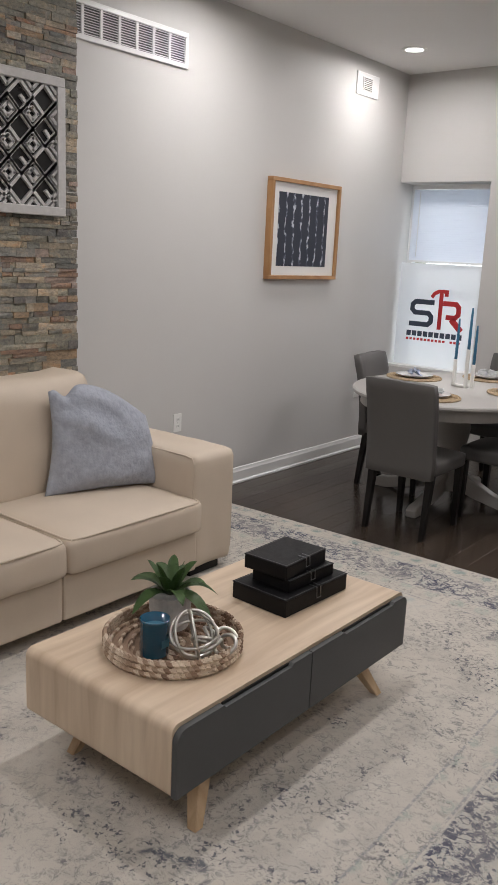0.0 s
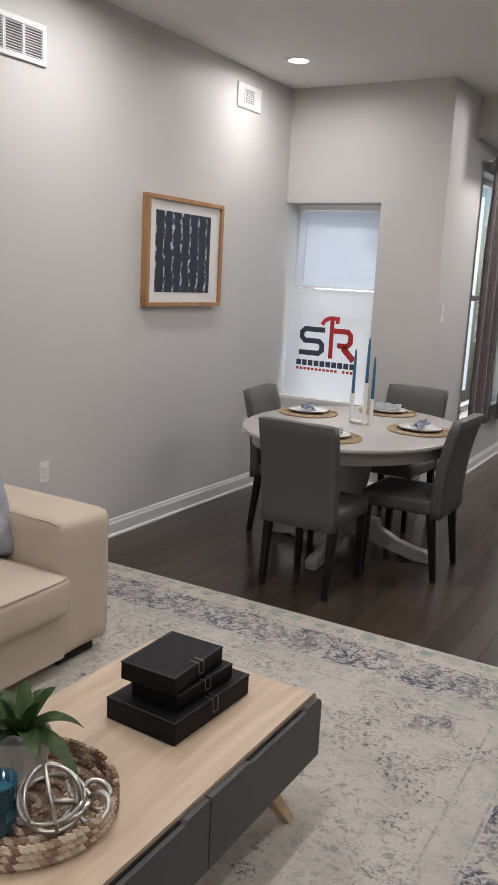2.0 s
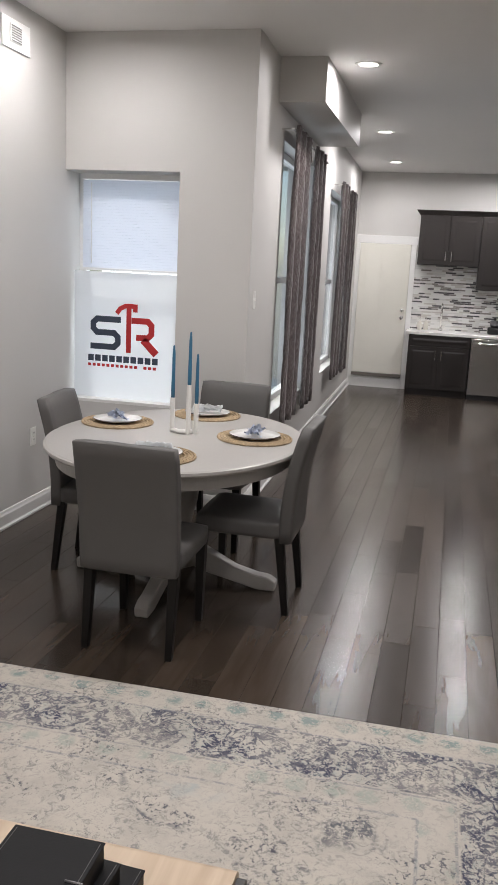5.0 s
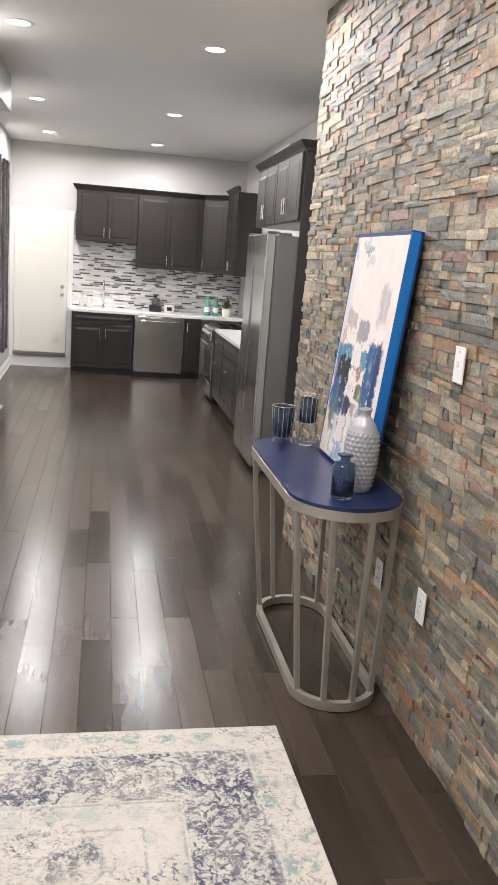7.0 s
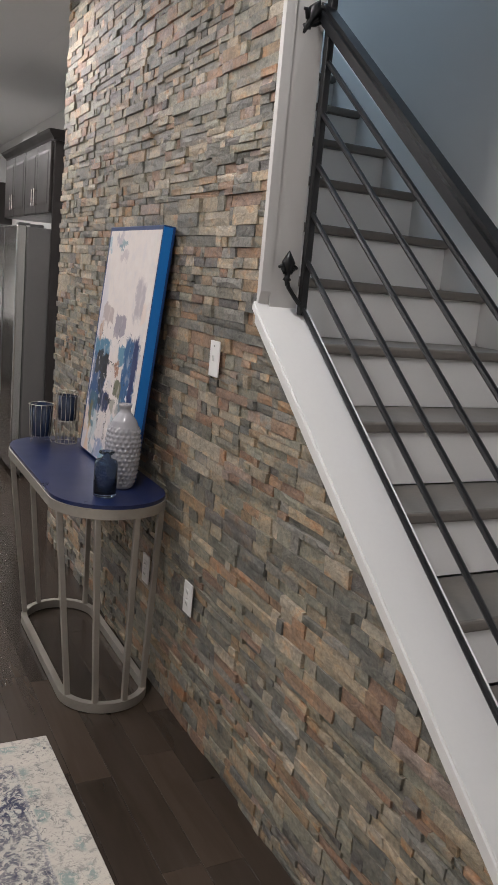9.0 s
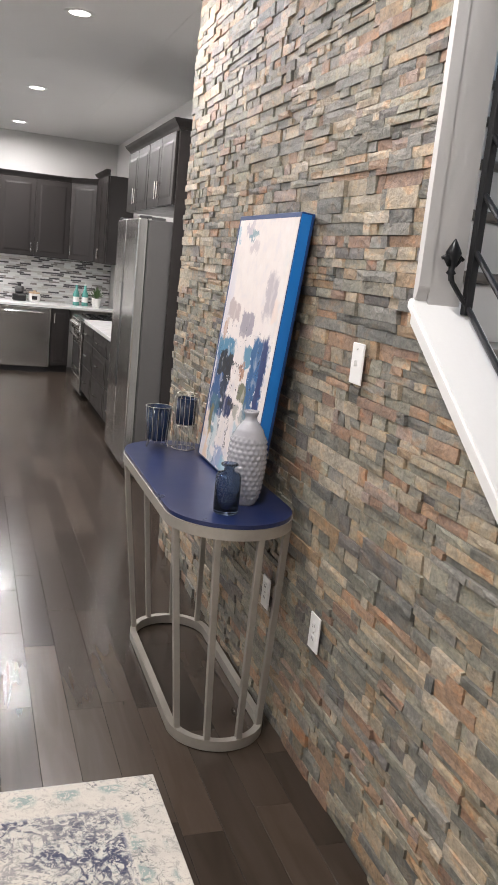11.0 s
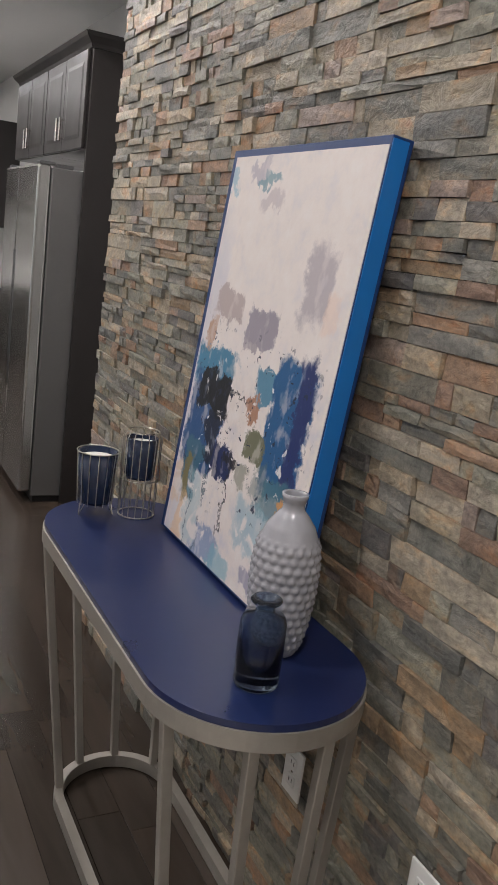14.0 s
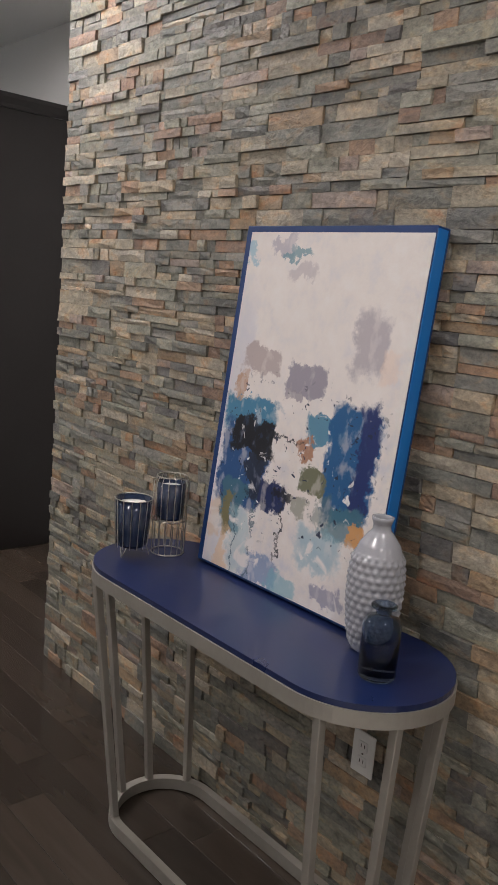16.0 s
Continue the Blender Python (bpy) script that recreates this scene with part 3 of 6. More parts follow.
for a in (-8, 82, 172, 262):
    prof = [(0.08, 0.10), (0.2, 0.06), (0.36, 0.025), (0.46, 0.0), (0.56, 0.0), (0.565, 0.05), (0.52, 0.075), (0.46, 0.08), (0.34, 0.11), (0.22, 0.17), (0.08, 0.24)]
    b = side_prism([(u, z) for u, z in prof], -0.035, 0.035)
    bmesh.ops.bevel(b, geom=b.edges[:], offset=0.006, segments=1, affect='EDGES')
    bmesh.ops.transform(b, matrix=pose(0, 0, 0.0, 0, 0, a + 10), verts=b.verts)
    part("foot", b, M_TABLEPAINT, dtab)


# ---- dining chairs ----
def dining_chair(m):
    """Parsons chair, seat towards +y."""
    c = thing("dining_chair", m, "grey faux leather dining chair with black legs at the round table", "chair", "chairs round the table")
    part("seat", cushion(-0.225, 0.225, -0.22, 0.23, 0.385, 0.485, 0.012, 8), M_GREYVINYL, c, smooth=True)
    b = cushion(-0.225, 0.225, -0.245, -0.175, 0.37, 0.955, 0.0, 8)
    for v in b.verts:
        h = max(0, v.co.z - 0.45)
        v.co.y -= 0.02 + 0.16 * h * h / 0.5
        v.co.x *= 1 + 0.03 * h
    part("backrest", b, M_GREYVINYL, c, smooth=True)
    for x in (-0.195, 0.195):
        part("leg", taper(x, 0.19, 0, 0.40, 0.032, 0.045, 0, 0), M_BLACKWOOD, c)
        part("leg", taper(x, -0.20, 0, 0.40, 0.032, 0.045, 0, -0.05), M_BLACKWOOD, c)
    return c


chair = dining_chair(pose(-2.305, 5.85, 0, 0, 0, 0))
copy_thing(chair, pose(-1.975, 6.44, 0, 0, 0, 90))
copy_thing(chair, pose(-2.83, 6.62, 0, 0, 0, -84))
copy_thing(chair, pose(-2.38, 7.24, 0, 0, 0, 176))

# ---- rug ----
RX0, RX1, RY0, RY1 = -3.45, -0.46, 1.2, 5.34


def rug_material():
    m = material("distressed_rug", (0.6, 0.57, 0.5), 0.95, vary=0.1, scale=7, fine=260, bump=0.5, bump_dist=0.003, spec=0.1)
    t = m.node_tree
    b = t.nodes["Principled BSDF"]
    L = t.links.new

    def math_node(op, a, c=None, clamp=False):
        n = t.nodes.new("ShaderNodeMath")
        n.operation, n.use_clamp = op, clamp
        for k, v in enumerate((a, c)):
            if v is None:
                continue
            if isinstance(v, (int, float)):
                n.inputs[k].default_value = v
            else:
                L(v, n.inputs[k])
        return n.outputs[0]

    co = t.nodes.new("ShaderNodeTexCoord")
    sp = t.nodes.new("ShaderNodeSeparateXYZ")
    L(co.outputs["Object"], sp.inputs[0])
    hx, hy = (RX1 - RX0) / 2, (RY1 - RY0) / 2
    ex = math_node('SUBTRACT', hx, math_node('ABSOLUTE', sp.outputs[0]))
    ey = math_node('SUBTRACT', hy, math_node('ABSOLUTE', sp.outputs[1]))
    edge = math_node('MINIMUM', ex, ey)

    def band(a, c, soft=0.008):
        lo = math_node('DIVIDE', math_node('SUBTRACT', edge, a), soft, True)
        hi = math_node('DIVIDE', math_node('SUBTRACT', c, edge), soft, True)
        lo.node.use_clamp = hi.node.use_clamp = True
        return math_node('MULTIPLY', lo, hi)

    def nz(scale, detail=6, dist=0.0, rough=0.6):
        n = t.nodes.new("ShaderNodeTexNoise")
        n.inputs["Scale"].default_value, n.inputs["Detail"].default_value = scale, detail
        n.inputs["Distortion"].default_value, n.inputs["Roughness"].default_value = dist, rough
        L(co.outputs["Object"], n.inputs["Vector"])
        return n.outputs["Fac"]

    def step(v, a, c):
        n = t.nodes.new("ShaderNodeMapRange")
        n.inputs["From Min"].default_value, n.inputs["From Max"].default_value = a, c
        L(v, n.inputs["Value"])
        return n.outputs[0]

    def paint(base, color, fac):
        n = t.nodes.new("ShaderNodeMix")
        n.data_type = 'RGBA'
        L(fac, n.inputs["Factor"])
        if isinstance(base, tuple):
            n.inputs["A"].default_value = (*base, 1)
        else:
            L(base, n.inputs["A"])
        n.inputs["B"].default_value = (*color, 1)
        return n.outputs["Result"]

    wav = t.nodes.new("ShaderNodeTexVoronoi")
    wav.feature = 'F1'
    wav.inputs["Scale"].default_value = 5.2
    wav.inputs["Randomness"].default_value = 0.35
    L(co.outputs["Object"], wav.inputs["Vector"])
    curl = step(math_node('ABSOLUTE', math_node('SUBTRACT', nz(6.5, 2, 2.2), 0.5)), 0.075, 0.03)
    rosette = step(math_node('ABSOLUTE', math_node('SUBTRACT', wav.outputs["Distance"], math_node('ADD', 0.22, math_node('MULTIPLY', nz(16, 3), 0.28)))), 0.10, 0.05)
    rings = math_node('MAXIMUM', curl, math_node('MAXIMUM', rosette, step(nz(19, 5, 1.0), 0.56, 0.62)))
    worn = step(nz(40, 8, 0.9, 0.8), 0.465, 0.50)
    wornb = step(nz(3.2, 4), 0.38, 0.62)
    fine = step(nz(70, 4, 0.0, 0.8), 0.42, 0.6)
    motif = math_node('MULTIPLY', step(rings, 0.1, 0.8), math_node('MULTIPLY', worn, math_node('ADD', math_node('MULTIPLY', wornb, 0.5), 0.5)))
    # field cloudiness
    col = paint((0.535, 0.50, 0.445), (0.425, 0.40, 0.36), step(nz(4.5, 8, 0.4, 0.7), 0.45, 0.7))
    col = paint(col, (0.17, 0.172, 0.175), math_node('MULTIPLY', step(nz(34, 9, 0.8, 0.85), 0.52, 0.57), math_node('ADD', 0.25, math_node('MULTIPLY', step(nz(2.6, 3), 0.42, 0.62), 0.6))))
    # broken vine lines wandering over the field
    vine = math_node('MULTIPLY', step(math_node('ABSOLUTE', math_node('SUBTRACT', nz(3.6, 2, 1.6), 0.5)), 0.016, 0.006), math_node('MULTIPLY', worn, step(nz(1.7, 3), 0.47, 0.56)))
    col = paint(col, (0.10, 0.105, 0.14), math_node('MULTIPLY', math_node('MULTIPLY', vine, band(0.55, 5.0)), 0.3))
    fleck = math_node('MULTIPLY', step(nz(58, 5, 0.3, 0.7), 0.55, 0.59), step(nz(4.2, 3), 0.50, 0.60))
    col = paint(col, (0.06, 0.065, 0.095), math_node('MULTIPLY', fleck, 0.8))
    # wide border of blue-grey motifs
    b1 = band(0.145, 0.40)
    col = paint(col, (0.048, 0.055, 0.10), math_node('MULTIPLY', math_node('MULTIPLY', motif, b1), 0.95))
    col = paint(col, (0.25, 0.34, 0.36), math_node('MULTIPLY', math_node('MULTIPLY', math_node('SUBTRACT', fine, motif, True), math_node('MULTIPLY', b1, wornb)), 0.35))
    # outer guard band with pale green sprigs
    b0 = band(0.03, 0.14)
    vg = t.nodes.new("ShaderNodeTexVoronoi")
    vg.inputs["Scale"].default_value, vg.inputs["Randomness"].default_value = 7.5, 0.3
    L(co.outputs["Object"], vg.inputs["Vector"])
    sprig = math_node('MULTIPLY', step(vg.outputs["Distance"], 0.36, 0.22), math_node('MULTIPLY', worn, b0))
    col = paint(col, (0.22, 0.29, 0.28), math_node('MULTIPLY', sprig, 0.85))
    # thin dark lines between the bands
    for a in (0.142, 0.402, 0.52):
        col = paint(col, (0.20, 0.21, 0.25), math_node('MULTIPLY', math_node('MULTIPLY', band(a, a + 0.014, 0.004), worn), 0.55))
    # sprigs of the inner guard and scattered field medallions
    b2 = band(0.41, 0.53)
    col = paint(col, (0.33, 0.38, 0.34), math_node('MULTIPLY', math_node('MULTIPLY', step(vg.outputs["Distance"], 0.36, 0.22), math_node('MULTIPLY', worn, b2)), 0.6))
    b3 = band(0.55, 5.0)
    vm = t.nodes.new("ShaderNodeTexVoronoi")
    vm.inputs["Scale"].default_value = 1.5
    L(co.outputs["Object"], vm.inputs["Vector"])
    ring = step(math_node('ABSOLUTE', math_node('SUBTRACT', vm.outputs["Distance"], math_node('ADD', 0.28, math_node('MULTIPLY', nz(8, 3), 0.2)))), 0.022, 0.006)
    col = paint(col, (0.09, 0.10, 0.125), math_node('MULTIPLY', math_node('MULTIPLY', math_node('MULTIPLY', ring, worn), step(nz(2.1, 3), 0.48, 0.6)), math_node('MULTIPLY', b3, 0.85)))
    teal = math_node('MULTIPLY', step(vm.outputs["Distance"], 0.25, 0.1), math_node('MULTIPLY', b3, step(nz(14, 6), 0.45, 0.65)))
    col = paint(col, (0.33, 0.40, 0.42), math_node('MULTIPLY', teal, 0.6))
    L(col, b.inputs["Base Color"])
    return m


rug = part("area_rug", box(-(RX1 - RX0) / 2, (RX1 - RX0) / 2, -(RY1 - RY0) / 2, (RY1 - RY0) / 2, 0.0, 0.012, 0.004, 2), rug_material(), None)
rug.matrix_world = pose((RX0 + RX1) / 2, (RY0 + RY1) / 2, 0.002, 0, 0, 1.0)
tagged(rug, "distressed cream area rug with faded blue-grey border", "rug")


# ---- console table ----
def stadium(cx, cy, rx, ly, n=32):
    """Plan outline: straight sides along y, half-round ends."""
    pts = []
    for k in range(n + 1):
        a = math.pi * k / n
        pts.append((cx + rx * math.cos(a), cy + ly + rx * math.sin(a)))
    for k in range(n + 1):
        a = math.pi + math.pi * k / n
        pts.append((cx + rx * math.cos(a), cy - ly + rx * math.sin(a)))
    return pts


def stadium_ring(cx, cy, rx, ly, wd, z0, z1):
    o, i = stadium(cx, cy, rx, ly), stadium(cx, cy, rx - wd, ly)
    b = bmesh.new()
    v = [[b.verts.new((x, y, z)) for x, y in ps] for ps, z in ((o, z0), (o, z1), (i, z1), (i, z0))]
    n = len(o)
    for a in range(4):
        for k in range(n):
            b.faces.new((v[a][k], v[a][(k + 1) % n], v[(a + 1) % 4][(k + 1) % n], v[(a + 1) % 4][k]))
    bmesh.ops.recalc_face_normals(b, faces=b.faces)
    return b


CTOP = 0.855
CX, CY = -0.243, 6.006
con = thing("console_table", pose(0, 0, 0), "racetrack console table with navy top and champagne metal bars", "console table")
b = prism(stadium(CX, CY, 0.222, 0.385, 32), CTOP - 0.014, CTOP)
bmesh.ops.bevel(b, geom=[e for e in b.edges if abs(e.verts[0].co.z - e.verts[1].co.z) < 1e-5], offset=0.004, segments=2, affect='EDGES')
part("tabletop", b, M_NAVY, con, "glossy navy blue top")
part("top_ring", stadium_ring(CX, CY, 0.226, 0.385, 0.024, CTOP - 0.052, CTOP - 0.0145), M_CHAMPAGNE, con)
part("bottom_ring", stadium_ring(CX + 0.03, CY - 0.012, 0.18, 0.355, 0.026, 0.004, 0.042), M_CHAMPAGNE, con)
for k, (a, s) in enumerate(((30, 1), (75, 1), (115, 1), (160, 1), (-30, -1), (-75, -1), (-115, -1), (-160, -1))):
    ca, sa = math.cos(radians(a)), math.sin(radians(a))
    x1, y1 = CX + 0.213 * ca, CY + s * 0.385 + 0.213 * sa
    x0, y0 = CX + 0.03 + 0.166 * ca, CY - 0.012 + s * 0.355 + 0.166 * sa
    b = taper(x1, y1, 0.041, CTOP - 0.05, 0.022, 0.022, x0 - x1, y0 - y1)
    part("bar", b, M_CHAMPAGNE, con)


# ---- kitchen ----
def raised_door(parent, w, h, m, mat=M_CAB, handle=None, name="door"):
    """Raised-panel front in the local x-z plane, facing -y, lower left corner at the origin."""
    b = box(0, w, -0.02, 0, 0, h, 0.003)
    d = part(name, b, mat, parent)
    d.matrix_local = m
    r = min(0.055, w * 0.2, h * 0.3)
    p = bmesh.new()
    for (x0, x1, z0, z1, y) in ((r, w - r, r, h - r, -0.0205),):
        i = min(0.022, (w - 2 * r) * 0.2)
        v = [p.verts.new(c) for c in ((x0, y, z0), (x1, y, z0), (x1, y, z1), (x0, y, z1))]
        g = [p.verts.new(c) for c in ((x0 + 0.006, y + 0.009, z0 + 0.006), (x1 - 0.006, y + 0.009, z0 + 0.006), (x1 - 0.006, y + 0.009, z1 - 0.006), (x0 + 0.006, y + 0.009, z1 - 0.006))]
        q = [p.verts.new(c) for c in ((x0 + i, y - 0.004, z0 + i), (x1 - i, y - 0.004, z0 + i), (x1 - i, y - 0.004, z1 - i), (x0 + i, y - 0.004, z1 - i))]
        for k in range(4):
            j = (k + 1) % 4
            p.faces.new((v[k], v[j], q[j], q[k]))
        p.faces.new(q)
        for x in g:
            p.verts.remove(x)
    part("raised_panel", p, mat, d)
    if handle:
        hx, hz, vert = handle
        ln = 0.13
        if vert:
            pts = [(hx, -0.048, hz - ln / 2), (hx, -0.048, hz + ln / 2)]
        else:
            pts = [(hx - ln / 2, -0.048, hz), (hx + ln / 2, -0.048, hz)]
        hb = tube(pts, 0.007, 8)
        for q in pts:
            tube([(q[0] * 0.8 + hx * 0.2, -0.02, q[2] * 0.8 + hz * 0.2), (q[0] * 0.8 + hx * 0.2, -0.05, q[2] * 0.8 + hz * 0.2)], 0.005, 6, bm=hb)
        part("handle", hb, M_CHROME, d, "brushed nickel bar handle")
    return d


def cabinet(name, m, w, depth, z0, z1, label, doors=2, drawer=False, toe=False):
    """Cabinet with its front in the plane y=0 facing -y, from x=0 to w."""
    c = thing(name, m, label, "cabinet")
    b = box(0, w, 0.0, depth, z0 + (0.1 if toe else 0), z1)
    if toe:
        box(0.0, w, 0.07, depth, z0 + 0.001, z0 + 0.0995, bm=b)
    part("body", b, M_CAB, c)
    zb, zt = z0 + (0.105 if toe else 0.004), z1 - 0.004
    if drawer:
        raised_door(c, w - 0.008, 0.15, pose(0.004, -0.001, zt - 0.15), name="drawer_front")
        zt -= 0.155
    dw = (w - 0.008) / doors
    for k in range(doors):
        hx = dw - 0.04 if (k == 0 and doors == 2) else 0.04
        hz = (zt - zb) - 0.12 if toe else 0.12
        raised_door(c, dw - 0.004, zt - zb, pose(0.004 + k * dw + 0.002, -0.001, zb), handle=(hx, hz, True))
    return c


def crown(name, pts, label):
    b = bmesh.new()
    for (ax, ay), (bx, by) in zip(pts, pts[1:]):
        d = Vector((bx - ax, by - ay, 0))
        n = Vector((d.y, -d.x, 0)).normalized()
        prof = [(0, 0), (0.012, 0), (0.02, 0.02), (0.05, 0.05), (0.06, 0.07), (0, 0.07)]
        lo = [b.verts.new(Vector((ax, ay, z)) + n * u - d.normalized() * u * 0.9) for u, z in prof]
        hi = [b.verts.new(Vector((bx, by, z)) + n * u + d.normalized() * u * 0.9) for u, z in prof]
        b.faces.new(lo)
        b.faces.new(hi[::-1])
        for k in range(len(prof)):
            j = (k + 1) % len(prof)
            b.faces.new((lo[j], lo[k], hi[k], hi[j]))
    bmesh.ops.recalc_face_normals(b, faces=b.faces)
    return b


DB = "dark espresso raised-panel base cabinet under the white counter"
DU = "dark espresso raised-panel wall cabinet above the mosaic backsplash"
YB, YU = 14.39, 14.67
cabinet("base_cabinet", pose(-1.62, YB, 0), 0.855, 0.6, 0, 0.868, DB, 2, True, True)
cabinet("base_cabinet", pose(-0.055, YB, 0), 0.245, 0.6, 0, 0.868, DB, 1, False, True)
cab = cabinet("wall_cabinet", pose(-1.61, YU, 0), 0.845, 0.325, 1.84, 2.52, DU)
part("crown_moulding", crown("crown", [(0, 0.33), (0, 0.0), (0.845, 0.0)], ""), M_CAB, cab).matrix_local = pose(0, -0.0, 2.5195)
cab = cabinet("wall_cabinet", pose(-0.762, YU, 0), 0.925, 0.325, 1.52, 2.52, DU)
part("crown_moulding", crown("crown", [(0, 0), (0.925, 0)], ""), M_CAB, cab).matrix_local = pose(0, 0, 2.5195)
cab = cabinet("wall_cabinet", pose(0.168, YU, 0, 0, 0, -42), 0.42, 0.2, 1.52, 2.52, "dark espresso corner wall cabinet", 1)
part("crown_moulding", crown("crown", [(0, 0), (0.42, 0)], ""), M_CAB, cab).matrix_local = pose(0, 0, 2.5195)
cab = cabinet("wall_cabinet", pose(0.485, 14.38, 0, 0, 0, -90), 0.9, 0.31, 1.52, 2.58, DU)
part("crown_moulding", crown("crown", [(0, 0), (0.9, 0)], ""), M_CAB, cab).matrix_local = pose(0, 0, 2.5795)
# right-hand run: drawers, stove
DR = "dark espresso drawer base cabinet beside the stove"
for y1, w in ((12.40, 0.75), (11.645, 0.9), (10.74, 0.76)):
    c = thing("drawer_cabinet", pose(0.15, y1, 0, 0, 0, -90), DR, "cabinet", "drawer cabinets")
    b = box(0, w, 0, 0.64, 0.1, 0.868)
    box(0, w, 0.07, 0.64, 0.001, 0.0995, bm=b)
    part("body", b, M_CAB, c)
    for k, (z, h) in enumerate(((0.70, 0.16), (0.41, 0.28), (0.11, 0.29))):
        raised_door(c, w - 0.01, h, pose(0.005, -0.001, z), handle=(w / 2, h / 2, False), name="drawer_front")
stove = thing("stove", pose(0.14, 13.18, 0, 0, 0, -90), "stainless steel freestanding gas stove with black cooktop", "stove")
part("body", box(0, 0.76, 0.0, 0.63, 0.03, 0.905, 0.004), M_BLACK, stove)
part("oven_door", box(0.01, 0.75, -0.035, -0.001, 0.24, 0.74, 0.006), M_STEEL, stove, "stainless oven door")
part("oven_window", box(0.10, 0.66, -0.037, -0.0352, 0.33, 0.60), M_BLACK, stove)
part("bottom_drawer", box(0.01, 0.75, -0.03, -0.001, 0.06, 0.225, 0.006), M_STEEL, stove)
part("control_panel", box(0.0, 0.76, -0.06, -0.001, 0.75, 0.895, 0.012, 2), M_STEEL, stove)
part("oven_handle", tube([(0.04, -0.075, 0.70), (0.72, -0.075, 0.70)], 0.012, 10), M_CHROME, stove)
for k in range(5):
    b = lathe([(0.022, 0), (0.022, 0.02), (0.016, 0.03), (0.0, 0.031)], 14, False)
    bmesh.ops.transform(b, matrix=pose(0.1 + 0.14 * k, -0.06, 0.83, 90), verts=b.verts)
    part("knob", b, M_CHROME, stove)
part("cooktop_grate", (lambda b: [box(0.03 + 0.36 * i, 0.37 + 0.36 * i, 0.05 + 0.14 * j, 0.065 + 0.14 * j, 0.915, 0.93, bm=b) for i in range(2) for j in range(4)] and [box(0.04 + 0.16 * i, 0.055 + 0.16 * i, 0.05, 0.485, 0.9055, 0.92, bm=b) for i in range(5)] and b)(bmesh.new()), M_BLACK, stove)
# dishwasher
dish = thing("dishwasher", pose(-0.758, YB, 0), "stainless steel dishwasher under the counter", "dishwasher")
part("body", box(0.003, 0.697, 0.0, 0.58, 0.001, 0.866), M_BLACK, dish)
part("door", box(0.004, 0.696, -0.03, -0.001, 0.075, 0.862, 0.006, 2), M_STEEL, dish)
part("handle_recess", box(0.14, 0.56, -0.0315, -0.0305, 0.795, 0.825), M_STEELDARK, dish)
part("handle", tube([(0.1, -0.05, 0.80), (0.6, -0.05, 0.80)], 0.009, 8), M_STEEL, dish)
# countertop
b = box(-1.665, XR - 0.002, YB - 0.03, YK - 0.002, 0.8695, 0.91, 0.004)
part("countertop", b, M_COUNTER, None)
tagged(bpy.data.objects["countertop"], "white quartz countertop along the back wall", "countertop")
b = box(0.125, XR - 0.002, 9.978, 12.405, 0.8695, 0.91, 0.004)
tagged(part("countertop", b, M_COUNTER, None), "white quartz countertop beside the stove", "countertop")


def backsplash_material():
    m = material("mosaic_backsplash", (0.6, 0.6, 0.58), 0.18, bump=0.2)
    t = m.node_tree
    b = t.nodes["Principled BSDF"]
    co = t.nodes.new("ShaderNodeTexCoord")
    mp = t.nodes.new("ShaderNodeMapping")
    mp.inputs["Rotation"].default_value = (radians(90), 0, 0)
    t.links.new(co.outputs["Object"], mp.inputs["Vector"])
    br = t.nodes.new("ShaderNodeTexBrick")
    br.inputs["Scale"].default_value = 1.0
    br.inputs["Brick Width"].default_value, br.inputs["Row Height"].default_value = 0.15, 0.024
    br.inputs["Mortar Size"].default_value = 0.0015
    br.inputs["Color1"].default_value, br.inputs["Color2"].default_value = (0, 0, 0, 1), (1, 1, 1, 1)
    br.inputs["Mortar"].default_value = (0.55, 0.55, 0.55, 1)
    br.inputs["Bias"].default_value = 0.0
    br.offset_frequency, br.offset = 2, 0.37
    br.squash_frequency, br.squash = 3, 0.6
    t.links.new(mp.outputs["Vector"], br.inputs["Vector"])
    r = ramp_nodes(t, [(0.0, (0.12, 0.115, 0.12)), (0.18, (0.28, 0.26, 0.25)), (0.3, (0.62, 0.62, 0.61)), (0.5, (0.72, 0.72, 0.70)), (0.7, (0.55, 0.53, 0.50)), (0.85, (0.74, 0.74, 0.73))], 'CONSTANT')
    t.links.new(br.outputs["Color"], r.inputs["Fac"])
    t.links.new(r.outputs["Color"], b.inputs["Base Color"])
    return m


M_SPLASH = backsplash_material()
tagged(part("backsplash", box(-1.66, XR - 0.001, YK - 0.012, YK - 0.0005, 0.9105, 1.84), M_SPLASH, None, kind="structure"), "grey and white glass mosaic backsplash")

# fridge and the cabinetry round it
fr = thing("refrigerator", pose(0.03, 9.96, 0, 0, 0, -90), "tall stainless steel side-by-side refrigerator with grey sides", "refrigerator")
part("body", box(0.0, 0.91, 0.075, 0.765, 0.04, 1.925, 0.006), M_STEELSIDE, fr, "grey metal side panels")
for x0, x1, px in ((0.003, 0.402, 0.372), (0.408, 0.907, 0.410)):
    d = part("door", box(x0, x1, 0.0, 0.072, 0.07, 1.935, 0.014, 3), M_STEEL, fr)
    part("pocket_handle", box(px, px + 0.026, -0.0015, -0.0002, 0.62, 1.45, 0.0005), M_STEELDARK, d, "dark recessed pocket handle")
for x in (0.03, 0.80):
    hc = box(x, x + 0.085, 0.012, 0.10, 1.9355, 1.952, 0.004)
    box(x + 0.05, x + 0.085, 0.10, 0.20, 1.9255, 1.946, 0.004, bm=hc)
    part("hinge_cover", hc, M_STEELDARK, fr)
